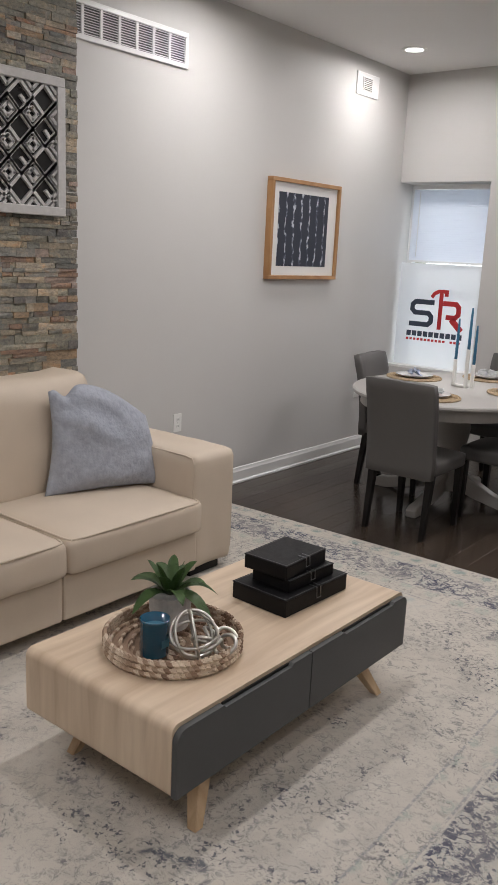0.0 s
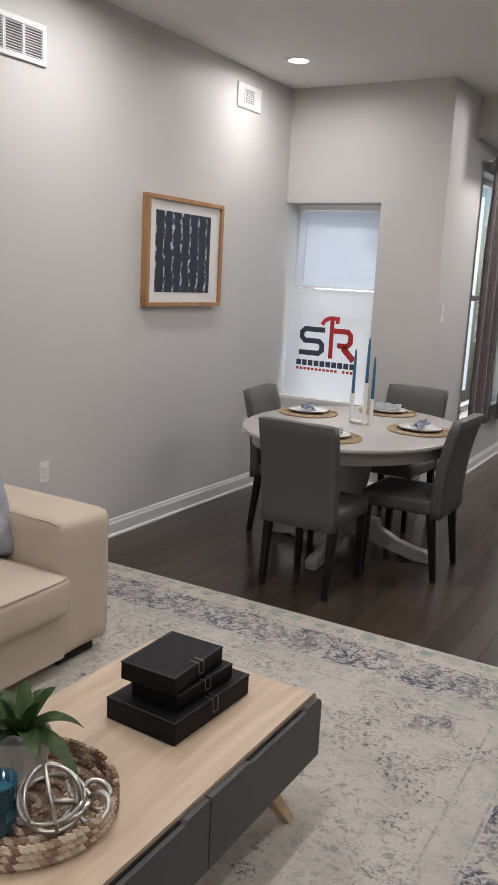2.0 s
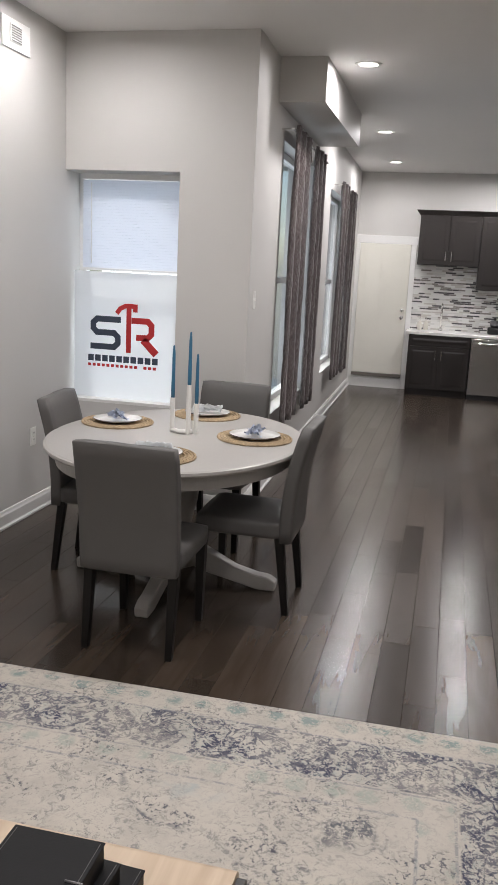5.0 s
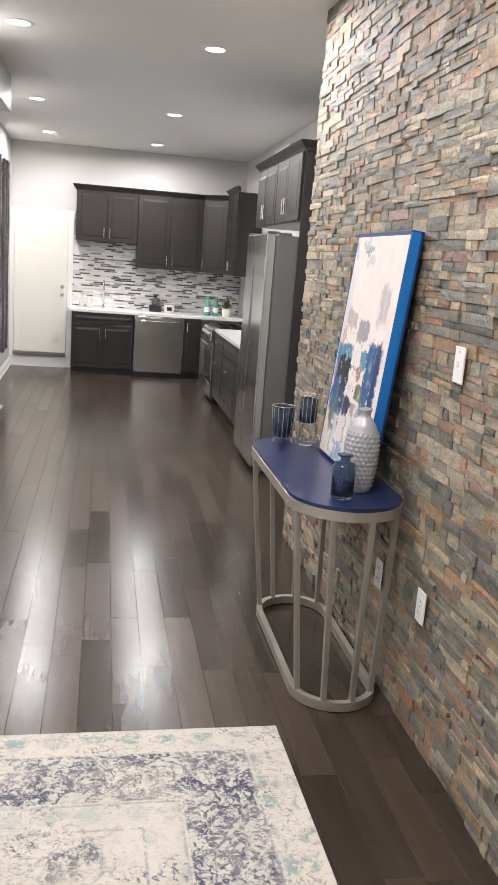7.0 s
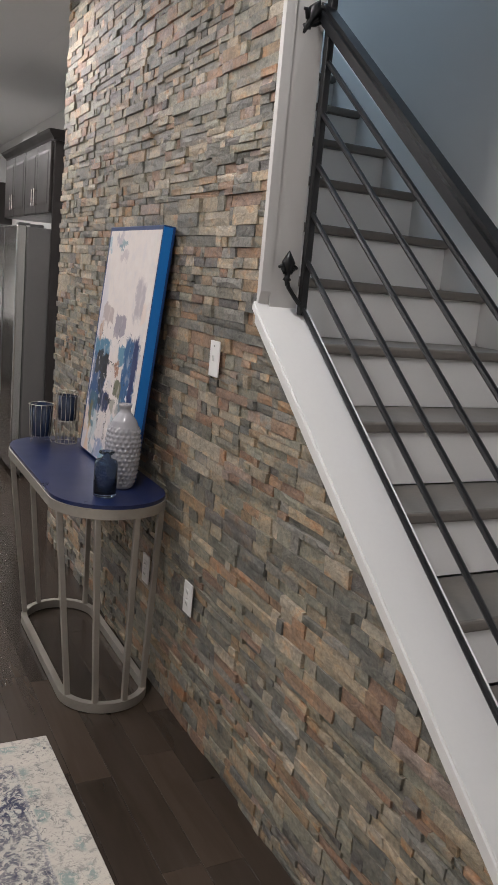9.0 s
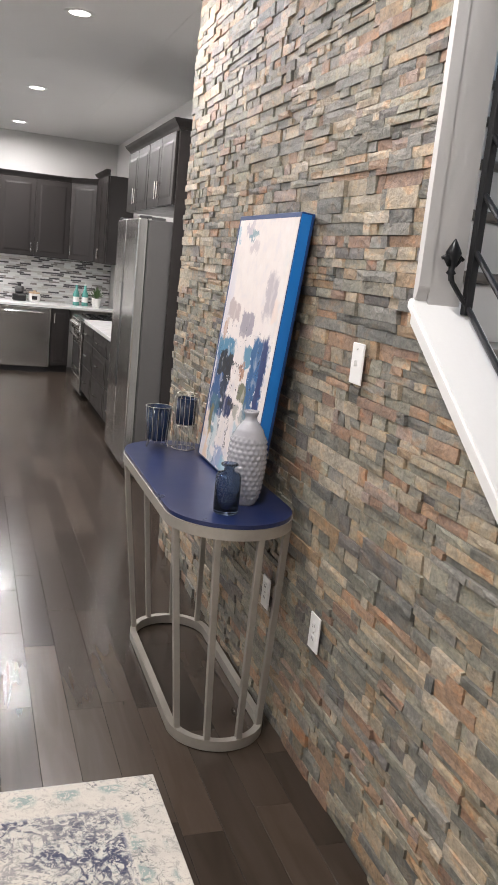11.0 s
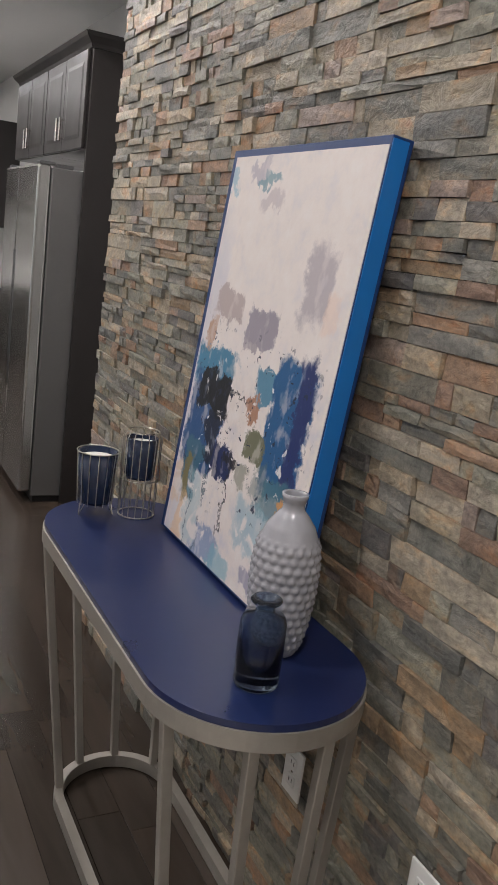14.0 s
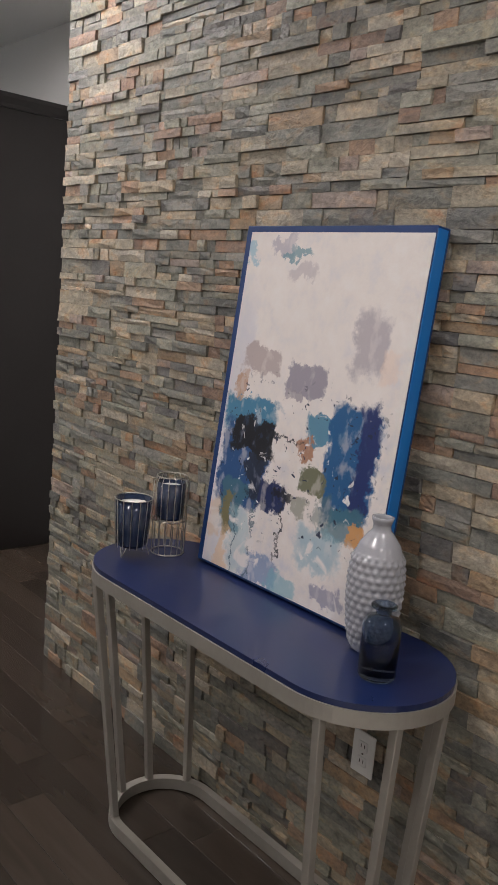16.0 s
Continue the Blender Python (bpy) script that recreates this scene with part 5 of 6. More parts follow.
# ---- coffee table things ----
TY, TX = 3.065, -1.715
M_WICKER = material("woven_seagrass", (0.36, 0.255, 0.175), 0.8, vary=0.45, scale=60, fine=200, bump=0.6, bump_dist=0.004)
wt = M_WICKER.node_tree
strand = ramp_nodes(wt, [(0, (0.18, 0.105, 0.07)), (0.3, (0.33, 0.225, 0.155)), (0.55, (0.50, 0.385, 0.285)), (1, (0.66, 0.55, 0.43))])
wt.links.new(wt.nodes.new("ShaderNodeNewGeometry").outputs["Random Per Island"], strand.inputs["Fac"])
wt.links.new(strand.outputs["Color"], wt.nodes["Principled BSDF"].inputs["Base Color"])
tray = thing("woven_tray", pose(TX, TY, 0.4005) @ Matrix.Diagonal((0.95, 0.95, 1.1, 1)), "round woven seagrass tray on the coffee table", "tray")


def braid_ring(r, z, thick, count, phase):
    """One coil of plaited fibre: overlapping strands round a circle."""
    b = bmesh.new()
    for k in range(count):
        a0 = 2 * math.pi * (k + phase) / count
        pts = []
        for j in range(4):
            a = a0 + (j - 0.3) * 2 * math.pi / count * 0.62
            lift = thick * 0.55 * math.sin(math.pi * j / 3)
            pts.append(((r + lift * 0.6) * math.cos(a), (r + lift * 0.6) * math.sin(a), z + thick * (0.5 - j / 3) * 0.7))
        tube(pts, [thick * 0.35, thick * 0.55, thick * 0.55, thick * 0.3], 5, bm=b)
    return b


for k in range(6):
    part("bottom_coil", braid_ring(0.03 + 0.036 * k, 0.009, 0.016, 10 + 12 * k, k * 0.3), M_WICKER, tray)
part("bottom", lathe([(0.0, 0.0), (0.22, 0.0), (0.22, 0.007), (0.0, 0.007)], 32, False), M_WICKER, tray)
for k in range(3):
    part("rim_coil", braid_ring(0.224, 0.012 + 0.017 * k, 0.0165, 78, k * 0.37), M_WICKER, tray)
ZT = 0.4185
jar = thing("candle_jar", pose(-1.70, 2.965, ZT), "open teal glass candle jar on the tray", "candle")
M_TEALGLASS = material("teal_glass", (0.009, 0.08, 0.14), 0.08, vary=0.1, scale=8, bump=0, coat=0.6, spec=0.6)
part("jar", lathe([(0.0, 0), (0.043, 0), (0.046, 0.006), (0.046, 0.112), (0.0475, 0.116), (0.0475, 0.120), (0.044, 0.120), (0.043, 0.088), (0.0, 0.086)], 32, False), M_TEALGLASS, jar, smooth=True)
part("wax", lathe([(0.0, 0.087), (0.042, 0.0875), (0.042, 0.09), (0.0, 0.09)], 28, False), material("teal_wax", (0.03, 0.16, 0.24), 0.5), jar)
part("wick", tube([(0, 0, 0.09), (0.001, 0, 0.104)], 0.001, 6), M_BLACK, jar)
part("label_bar", box(0.0462, 0.0468, -0.016, 0.016, 0.035, 0.062), material("jar_label", (0.05, 0.17, 0.23), 0.5), jar)

pot = thing("potted_plant", pose(-1.80, 3.135, ZT) @ Matrix.Diagonal((1.22, 1.22, 1.22, 1)), "green succulent in a concrete pot on the tray", "plant")
M_CONCRETE = material("pale_concrete", (0.52, 0.51, 0.49), 0.8, vary=0.15, scale=18, fine=90, bump=0.3)
part("pot", lathe([(0.045, 0), (0.05, 0.004), (0.056, 0.05), (0.06, 0.10), (0.053, 0.10), (0.05, 0.085), (0.0, 0.085)], 28), M_CONCRETE, pot, smooth=False)
M_LEAF = material("succulent_leaf", (0.085, 0.155, 0.05), 0.4, vary=0.3, scale=25, fine=90, bump=0.1)


def blade(az, length, lift, width, droop):
    b = bmesh.new()
    rows = []
    n = 9
    for k in range(n + 1):
        s = k / n
        d = length * s
        el = lift - droop * s
        r = 0.008 + length * (math.cos(lift) * s + 0.0) + 0.0
        z = 0.095 + length * (math.sin(lift) * s - 0.5 * droop * s * s)
        w = width * (0.55 + 1.3 * s) * (1 - s) ** 0.75 if s < 1 else 0.0
        w = max(w, 0.0006)
        row = [b.verts.new((r, -w, z + 0.25 * w)), b.verts.new((r, 0, z - 0.10 * w)), b.verts.new((r, w, z + 0.25 * w))]
        rows.append(row)
    for a, c in zip(rows, rows[1:]):
        for k in range(2):
            b.faces.new((a[k], a[k + 1], c[k + 1], c[k]))
    bmesh.ops.solidify(b, geom=b.faces[:], thickness=0.0025)
    bmesh.ops.rotate(b, matrix=Matrix.Rotation(az, 3, 'Z'), verts=b.verts)
    return b


rnd = random.Random(3)
for k in range(17):
    s = k / 16
    part("leaf", blade(k * 2.4, 0.185 - 0.05 * s + rnd.uniform(-0.015, 0.015), 0.55 + 0.8 * s, 0.029 - 0.007 * s, 1.5 - 1.15 * s + rnd.uniform(-0.1, 0.2)), M_LEAF, pot, smooth=True)

orb = thing("metal_orb", pose(-1.595, 3.03, ZT + 0.078), "silver wire orb ornament of interlaced rings", "ornament")
M_ORB = material("brushed_pewter", (0.62, 0.60, 0.56), 0.32, 1.0, vary=0.06, scale=30)
for a, c in ((12, 0), (75, 20), (60, 90), (80, 140), (35, 60)):
    ring_pts = [(0.074 * math.cos(2 * math.pi * k / 40), 0.074 * math.sin(2 * math.pi * k / 40), 0) for k in range(40)]
    part("ring", tube(ring_pts, 0.0048, 8, True), M_ORB, orb, smooth=True).matrix_local = pose(0, 0, 0, a, 0, c)
knot = thing("metal_knot", pose(-1.565, 3.10, ZT + 0.012), "silver metal knot ornament resting on the tray rim", "ornament")
pts = []
for k in range(90):
    t = 2 * math.pi * k / 90
    r = 0.048 + 0.026 * math.cos(5 * t)
    pts.append((r * math.cos(2 * t), r * math.sin(2 * t), 0.03 + 0.022 * math.sin(5 * t)))
part("loop", tube(pts, 0.0065, 8, True), M_ORB, knot, smooth=True)

M_BLACKLEATHER = material("black_leatherette", (0.005, 0.005, 0.006), 0.5, spec=0.2, vary=0.12, scale=30, fine=300, bump=0.3, bump_dist=0.001)
M_STITCH = material("grey_stitching", (0.12, 0.12, 0.12), 0.6)


def keepsake_box(x, y, z, w, l, h, rot, label):
    o = thing("storage_box", pose(x, y, z, 0, 0, rot), label, "box", "stacked black boxes")
    part("body", box(-w / 2, w / 2, -l / 2, l / 2, 0, h * 0.93, 0.003, 2), M_BLACKLEATHER, o)
    part("lid", box(-w / 2 - 0.002, w / 2 + 0.002, -l / 2 - 0.002, l / 2 + 0.002, h * 0.93 + 0.0005, h, 0.002, 2), M_BLACKLEATHER, o)
    for sx in (-1, 1):
        part("stitching", tube([(sx * (w / 2 - 0.006), -l / 2 + 0.006, h + 0.0004), (sx * (w / 2 - 0.006), l / 2 - 0.006, h + 0.0004)], 0.0008, 4), M_STITCH, o)
    part("stitching", tube([(-w / 2 + 0.006, -l / 2 + 0.006, h + 0.0004), (w / 2 - 0.006, -l / 2 + 0.006, h + 0.0004)], 0.0008, 4), M_STITCH, o)
    part("clasp", tube([(w / 2 - 0.03, -0.012, h + 0.002), (w / 2 + 0.004, -0.012, h + 0.002), (w / 2 + 0.006, -0.012, h * 0.4), (w / 2 + 0.006, 0.012, h * 0.4), (w / 2 + 0.004, 0.012, h + 0.002), (w / 2 - 0.03, 0.012, h + 0.002)], 0.0022, 6), M_STEELDARK, o)


keepsake_box(-1.695, 3.675, 0.4005, 0.25, 0.375, 0.066, -2, "large black leatherette box at the bottom of a stack")
keepsake_box(-1.69, 3.68, 0.467, 0.175, 0.265, 0.046, -3, "medium black leatherette box in the stack")
keepsake_box(-1.715, 3.66, 0.5135, 0.19, 0.255, 0.055, 1, "black leatherette box on top of a stack")

# ---- dining table settings ----
M_PLATE = material("white_china", (0.78, 0.78, 0.76), 0.12, vary=0.02, bump=0)
M_PLATERIM = material("plate_dark_rim", (0.06, 0.05, 0.045), 0.3)
M_STRAW = material("natural_straw", (0.42, 0.32, 0.20), 0.85, vary=0.4, scale=50, fine=160, bump=0.5, bump_dist=0.003)
M_NAPKIN = material("blue_check_napkin", (0.42, 0.47, 0.58), 0.85, vary=0.45, scale=30, fine=120, bump=0.4)
M_NAPKINW = material("pale_napkin", (0.68, 0.70, 0.71), 0.85, vary=0.12, scale=26, fine=120, bump=0.4)


def napkin_mesh(seed):
    b = bmesh.new()
    n = 16
    rows = []
    for i in range(n + 1):
        row = []
        for j in range(n + 1):
            u, v = 2 * i / n - 1, 2 * j / n - 1
            w = 0.35 + 0.65 * abs(u) ** 1.2
            x = 0.085 * u + 0.012 * noise.noise(Vector((u * 2, v * 2, seed)))
            y = 0.05 * v * w + 0.015 * noise.noise(Vector((u * 2, v * 3, seed + 5)))
            z = 0.014 + 0.022 * (1 - abs(v)) + 0.022 * abs(noise.noise(Vector((u * 3 + seed, v * 3.5, 1)))) + 0.012 * math.cos(v * 9 + 2 * u)
            row.append(b.verts.new((x, y, max(0.002, z))))
        rows.append(row)
    for a, c in zip(rows, rows[1:]):
        for k in range(n):
            b.faces.new((a[k], a[k + 1], c[k + 1], c[k]))
    bmesh.ops.solidify(b, geom=b.faces[:], thickness=0.003)
    return b


TZ = 0.7982
for k, (x, y, a, mat) in enumerate(((-2.35, 6.01, 5, M_NAPKINW), (-2.01, 6.62, 75, M_NAPKIN), (-2.82, 6.70, -80, M_NAPKIN), (-2.43, 7.15, 170, M_NAPKINW))):
    mt = thing("placemat", pose(x, y, TZ), "round braided straw placemat on the dining table", "placemat", "placemats")
    part("base", lathe([(0.0, 0), (0.195, 0), (0.195, 0.004), (0.0, 0.004)], 32, False), M_STRAW, mt)
    for r in (0.143, 0.161, 0.177, 0.192):
        part("braid", braid_ring(r, 0.006, 0.011, int(r * 260), r * 9), M_STRAW, mt)
    dz = TZ + 0.0125
    pt = thing("dinner_plate", pose(x, y, dz) @ Matrix.Diagonal((1.14, 1.14, 1.1, 1)), "white dinner plate with a dark edge on a placemat", "plate", "dinner plates")
    part("plate", lathe([(0.0, 0.002), (0.07, 0.002), (0.075, 0.0), (0.085, 0.002), (0.118, 0.012), (0.117, 0.0145), (0.085, 0.006), (0.0, 0.006)], 40, False), M_PLATE, pt, smooth=True)
    part("rim", lathe([(0.1172, 0.0115), (0.1195, 0.0125), (0.1185, 0.0148), (0.117, 0.0147)], 40, False), M_PLATERIM, pt)
    np_ = part("napkin", napkin_mesh(k * 3.1), mat, None, smooth=True)
    np_.matrix_world = pose(x, y, dz + 0.006, 0, 0, a + 20)
    tagged(np_, "blue checked cloth napkin knotted on a plate" if mat is M_NAPKIN else "pale cloth napkin knotted on a plate", "napkin", "napkins")

hold = thing("candle_holder", pose(-2.41, 6.58, TZ) @ Matrix.Diagonal((1, 1, 0.93, 1)), "white three-armed candle holder with blue taper candles", "candle holder")
M_CERAMIC = material("white_ceramic", (0.80, 0.79, 0.76), 0.3, vary=0.02)
M_CANDLE = material("blue_wax", (0.035, 0.15, 0.26), 0.45, vary=0.08)
part("base_bar", tube([(-0.055, 0.02, 0.013), (0.0, -0.02, 0.013), (0.06, 0.01, 0.013)], 0.013, 10), M_CERAMIC, hold, smooth=True)
for x, y, h, top in ((-0.055, 0.02, 0.20, 0.50), (0.045, -0.01, 0.285, 0.585), (0.075, 0.03, 0.175, 0.46)):
    part("candle_tube", lathe([(0.013, 0.0), (0.0135, 0.01), (0.0135, h), (0.0105, h), (0.0105, h - 0.02)], 16), M_CERAMIC, hold).location = (x, y, 0)
    part("candle", lathe([(0.0102, h - 0.02), (0.0105, h + 0.05), (0.008, top - 0.05), (0.005, top - 0.005), (0.0015, top)], 14), M_CANDLE, hold, "blue taper candle", True).location = (x, y, 0)


# ---- console things ----
def painting_material():
    m = material("abstract_painting", (0.7, 0.65, 0.62), 0.45, vary=0.05, fine=120, bump=0.15)
    t = m.node_tree
    b = t.nodes["Principled BSDF"]
    L = t.links.new
    co = t.nodes.new("ShaderNodeTexCoord")
    nd = t.nodes.new("ShaderNodeTexNoise")
    nd.inputs["Scale"].default_value, nd.inputs["Detail"].default_value = 15, 10
    nd.inputs["Roughness"].default_value = 0.62
    L(co.outputs["Object"], nd.inputs["Vector"])
    sub = t.nodes.new("ShaderNodeVectorMath")
    sub.operation = 'SUBTRACT'
    sub.inputs[1].default_value = (0.5, 0.5, 0.5)
    L(nd.outputs["Color"], sub.inputs[0])
    sc = t.nodes.new("ShaderNodeVectorMath")
    sc.operation = 'SCALE'
    sc.inputs["Scale"].default_value = 0.12
    L(sub.outputs[0], sc.inputs[0])
    nr = t.nodes.new("ShaderNodeTexNoise")
    nr.inputs["Scale"].default_value, nr.inputs["Detail"].default_value, nr.inputs["Roughness"].default_value = 70, 6, 0.7
    L(co.outputs["Object"], nr.inputs["Vector"])
    rag = t.nodes.new("ShaderNodeVectorMath")
    rag.operation = 'MULTIPLY_ADD'
    rag.inputs[1].default_value = (0, 0.03, 0.035)
    L(nr.outputs["Color"], rag.inputs[0])
    L(co.outputs["Object"], rag.inputs[2])
    off = t.nodes.new("ShaderNodeVectorMath")
    off.operation = 'SUBTRACT'
    off.inputs[1].default_value = (0, 0.015, 0.0175)
    L(rag.outputs[0], off.inputs[0])
    ad = t.nodes.new("ShaderNodeVectorMath")
    L(off.outputs[0], ad.inputs[0])
    L(sc.outputs[0], ad.inputs[1])
    # streaks for broken brushwork
    mp = t.nodes.new("ShaderNodeMapping")
    mp.inputs["Scale"].default_value = (1, 26, 16)
    L(co.outputs["Object"], mp.inputs["Vector"])
    ns = t.nodes.new("ShaderNodeTexNoise")
    ns.inputs["Scale"].default_value, ns.inputs["Detail"].default_value = 1.0, 6
    L(mp.outputs["Vector"], ns.inputs["Vector"])

    def paint(base, color, fac):
        n = t.nodes.new("ShaderNodeMix")
        n.data_type = 'RGBA'
        L(fac, n.inputs["Factor"])
        if isinstance(base, tuple):
            n.inputs["A"].default_value = (*base, 1)
        else:
            L(base, n.inputs["A"])
        n.inputs["B"].default_value = (*color, 1)
        return n.outputs["Result"]

    def blot(y, z, ry, rz, soft, amount):
        """Ragged patch centred at (y, z)."""
        s1 = t.nodes.new("ShaderNodeVectorMath")
        s1.operation = 'SUBTRACT'
        L(ad.outputs[0], s1.inputs[0])
        s1.inputs[1].default_value = (0, y, z)
        s2 = t.nodes.new("ShaderNodeVectorMath")
        s2.operation = 'MULTIPLY'
        L(s1.outputs[0], s2.inputs[0])
        s2.inputs[1].default_value = (0, 1 / ry, 1 / rz)
        av = t.nodes.new("ShaderNodeVectorMath")
        av.operation = 'ABSOLUTE'
        L(s2.outputs[0], av.inputs[0])
        sx = t.nodes.new("ShaderNodeSeparateXYZ")
        L(av.outputs[0], sx.inputs[0])
        ln = t.nodes.new("ShaderNodeMath")
        ln.operation = 'SMOOTH_MAX'
        ln.inputs[2].default_value = 0.6
        L(sx.outputs[1], ln.inputs[0])
        L(sx.outputs[2], ln.inputs[1])
        mr = t.nodes.new("ShaderNodeMapRange")
        mr.interpolation_type = 'SMOOTHSTEP'
        mr.inputs["From Min"].default_value, mr.inputs["From Max"].default_value = 1.0 + soft * 0.3, 1.0 - soft * 0.3
        L(ln.outputs[0], mr.inputs["Value"])
        st = t.nodes.new("ShaderNodeMapRange")
        st.inputs["From Min"].default_value, st.inputs["From Max"].default_value = 0.36, 0.46
        L(ns.outputs["Fac"], st.inputs["Value"])
        mu = t.nodes.new("ShaderNodeMath")
        mu.operation = 'MULTIPLY'
        L(mr.outputs[0], mu.inputs[0])
        mx = t.nodes.new("ShaderNodeMath")
        mx.operation = 'MULTIPLY_ADD'
        L(st.outputs[0], mx.inputs[0])
        mx.inputs[1].default_value, mx.inputs[2].default_value = 0.35 * amount, 0.65 * amount
        L(mx.outputs[0], mu.inputs[1])
        return mu.outputs[0]

    base = ramp_nodes(t, [(0.3, (0.60, 0.58, 0.62)), (0.5, (0.74, 0.67, 0.63)), (0.7, (0.78, 0.74, 0.72))])
    L(nd.outputs["Fac"], base.inputs["Fac"])
    col = base.outputs["Color"]
    # y runs to the viewer's left, z up from the lower edge
    spots = [
        (0.0, 0.72, 0.32, 0.26, 0.6, (0.80, 0.74, 0.70), 0.5), (0.30, 0.3, 0.07, 0.5, 0.7, (0.55, 0.55, 0.64), 0.5),
        (0.17, 0.945, 0.05, 0.025, 0.4, (0.38, 0.35, 0.42), 0.7), (0.12, 0.925, 0.06, 0.012, 0.4, (0.14, 0.28, 0.34), 0.8), (0.31, 0.93, 0.03, 0.03, 0.5, (0.30, 0.48, 0.58), 0.8),
        (0.08, 0.875, 0.05, 0.02, 0.6, (0.48, 0.42, 0.44), 0.6), (-0.20, 0.71, 0.05, 0.075, 0.7, (0.38, 0.34, 0.38), 0.75), (-0.27, 0.66, 0.03, 0.04, 0.8, (0.78, 0.56, 0.44), 0.4),
        (0.19, 0.625, 0.075, 0.035, 0.4, (0.44, 0.36, 0.35), 0.9), (0.0, 0.60, 0.07, 0.045, 0.3, (0.30, 0.27, 0.32), 0.95), (0.04, 0.545, 0.03, 0.015, 0.5, (0.3, 0.26, 0.3), 0.8),
        (0.25, 0.53, 0.02, 0.05, 0.6, (0.45, 0.24, 0.12), 0.8), (0.20, 0.47, 0.11, 0.05, 0.4, (0.06, 0.21, 0.34), 1.0), (0.20, 0.33, 0.10, 0.13, 0.3, (0.02, 0.08, 0.22), 1.0),
        (0.17, 0.41, 0.085, 0.055, 0.25, (0.008, 0.009, 0.014), 1.0), (0.145, 0.30, 0.035, 0.06, 0.35, (0.012, 0.015, 0.03), 0.9), (0.22, 0.20, 0.05, 0.08, 0.4, (0.05, 0.14, 0.20), 0.9), (0.235, 0.17, 0.02, 0.06, 0.4, (0.20, 0.17, 0.07), 0.9),
        (0.285, 0.15, 0.02, 0.06, 0.7, (0.70, 0.48, 0.28), 0.5), (0.06, 0.26, 0.06, 0.04, 0.35, (0.012, 0.025, 0.10), 1.0), (0.02, 0.27, 0.04, 0.012, 0.4, (0.008, 0.008, 0.015), 0.9),
        (-0.10, 0.475, 0.07, 0.035, 0.4, (0.07, 0.23, 0.35), 0.95), (-0.20, 0.40, 0.085, 0.15, 0.3, (0.015, 0.10, 0.25), 1.0), (-0.245, 0.42, 0.03, 0.14, 0.35, (0.015, 0.03, 0.13), 1.0),
        (-0.035, 0.415, 0.025, 0.03, 0.35, (0.36, 0.16, 0.08), 0.9), (-0.075, 0.34, 0.045, 0.03, 0.35, (0.10, 0.11, 0.045), 0.9), (-0.05, 0.25, 0.03, 0.03, 0.5, (0.13, 0.15, 0.09), 0.6), (-0.13, 0.27, 0.03, 0.04, 0.5, (0.10, 0.16, 0.14), 0.5),
        (-0.21, 0.25, 0.065, 0.045, 0.5, (0.06, 0.17, 0.22), 0.8), (-0.13, 0.165, 0.08, 0.05, 0.7, (0.20, 0.40, 0.50), 0.6), (-0.26, 0.235, 0.02, 0.035, 0.4, (0.62, 0.30, 0.10), 0.9),
        (0.07, 0.045, 0.07, 0.04, 0.5, (0.13, 0.22, 0.42), 0.75), (-0.02, 0.03, 0.06, 0.03, 0.5, (0.20, 0.42, 0.50), 0.7), (0.17, 0.10, 0.035, 0.09, 0.7, (0.25, 0.45, 0.52), 0.45), (-0.2, 0.06, 0.05, 0.03, 0.5, (0.20, 0.20, 0.32), 0.7), (0.235, 0.05, 0.02, 0.08, 0.6, (0.72, 0.50, 0.32), 0.7),
        (0.012, 0.19, 0.004, 0.11, 0.5, (0.02, 0.02, 0.03), 0.9), (0.125, 0.12, 0.004, 0.13, 0.5, (0.06, 0.12, 0.16), 0.8), (0.19, 0.08, 0.003, 0.10, 0.5, (0.05, 0.1, 0.15), 0.8), (0.05, 0.43, 0.07, 0.004, 0.5, (0.02, 0.02, 0.03), 0.9),
    ]
    for y, z, ry, rz, soft, c, am in spots:
        col = paint(col, c, blot(y, z, ry, rz, soft, am))
    # white scrapes and dark spatter over the blocks
    for scale, lo, hi, c, area in ((30, 0.645, 0.68, (0.74, 0.70, 0.68), (-0.02, 0.29, 0.29, 0.21)), (46, 0.64, 0.665, (0.015, 0.025, 0.06), (0.0, 0.36, 0.29, 0.22)), (11, 0.60, 0.66, (0.74, 0.69, 0.67), (0.0, 0.14, 0.3, 0.15))):
        nn = t.nodes.new("ShaderNodeTexNoise")
        nn.inputs["Scale"].default_value, nn.inputs["Detail"].default_value, nn.inputs["Distortion"].default_value = scale, 5, 0.7
        L(co.outputs["Object"], nn.inputs["Vector"])
        cut = t.nodes.new("ShaderNodeMapRange")
        cut.inputs["From Min"].default_value, cut.inputs["From Max"].default_value = lo, hi
        L(nn.outputs["Fac"], cut.inputs["Value"])
        both = t.nodes.new("ShaderNodeMath")
        both.operation = 'MULTIPLY'
        L(cut.outputs[0], both.inputs[0])
        L(blot(*area, 0.8, 1.0), both.inputs[1])
        col = paint(col, c, both.outputs[0])
    L(col, b.inputs["Base Color"])
    return m


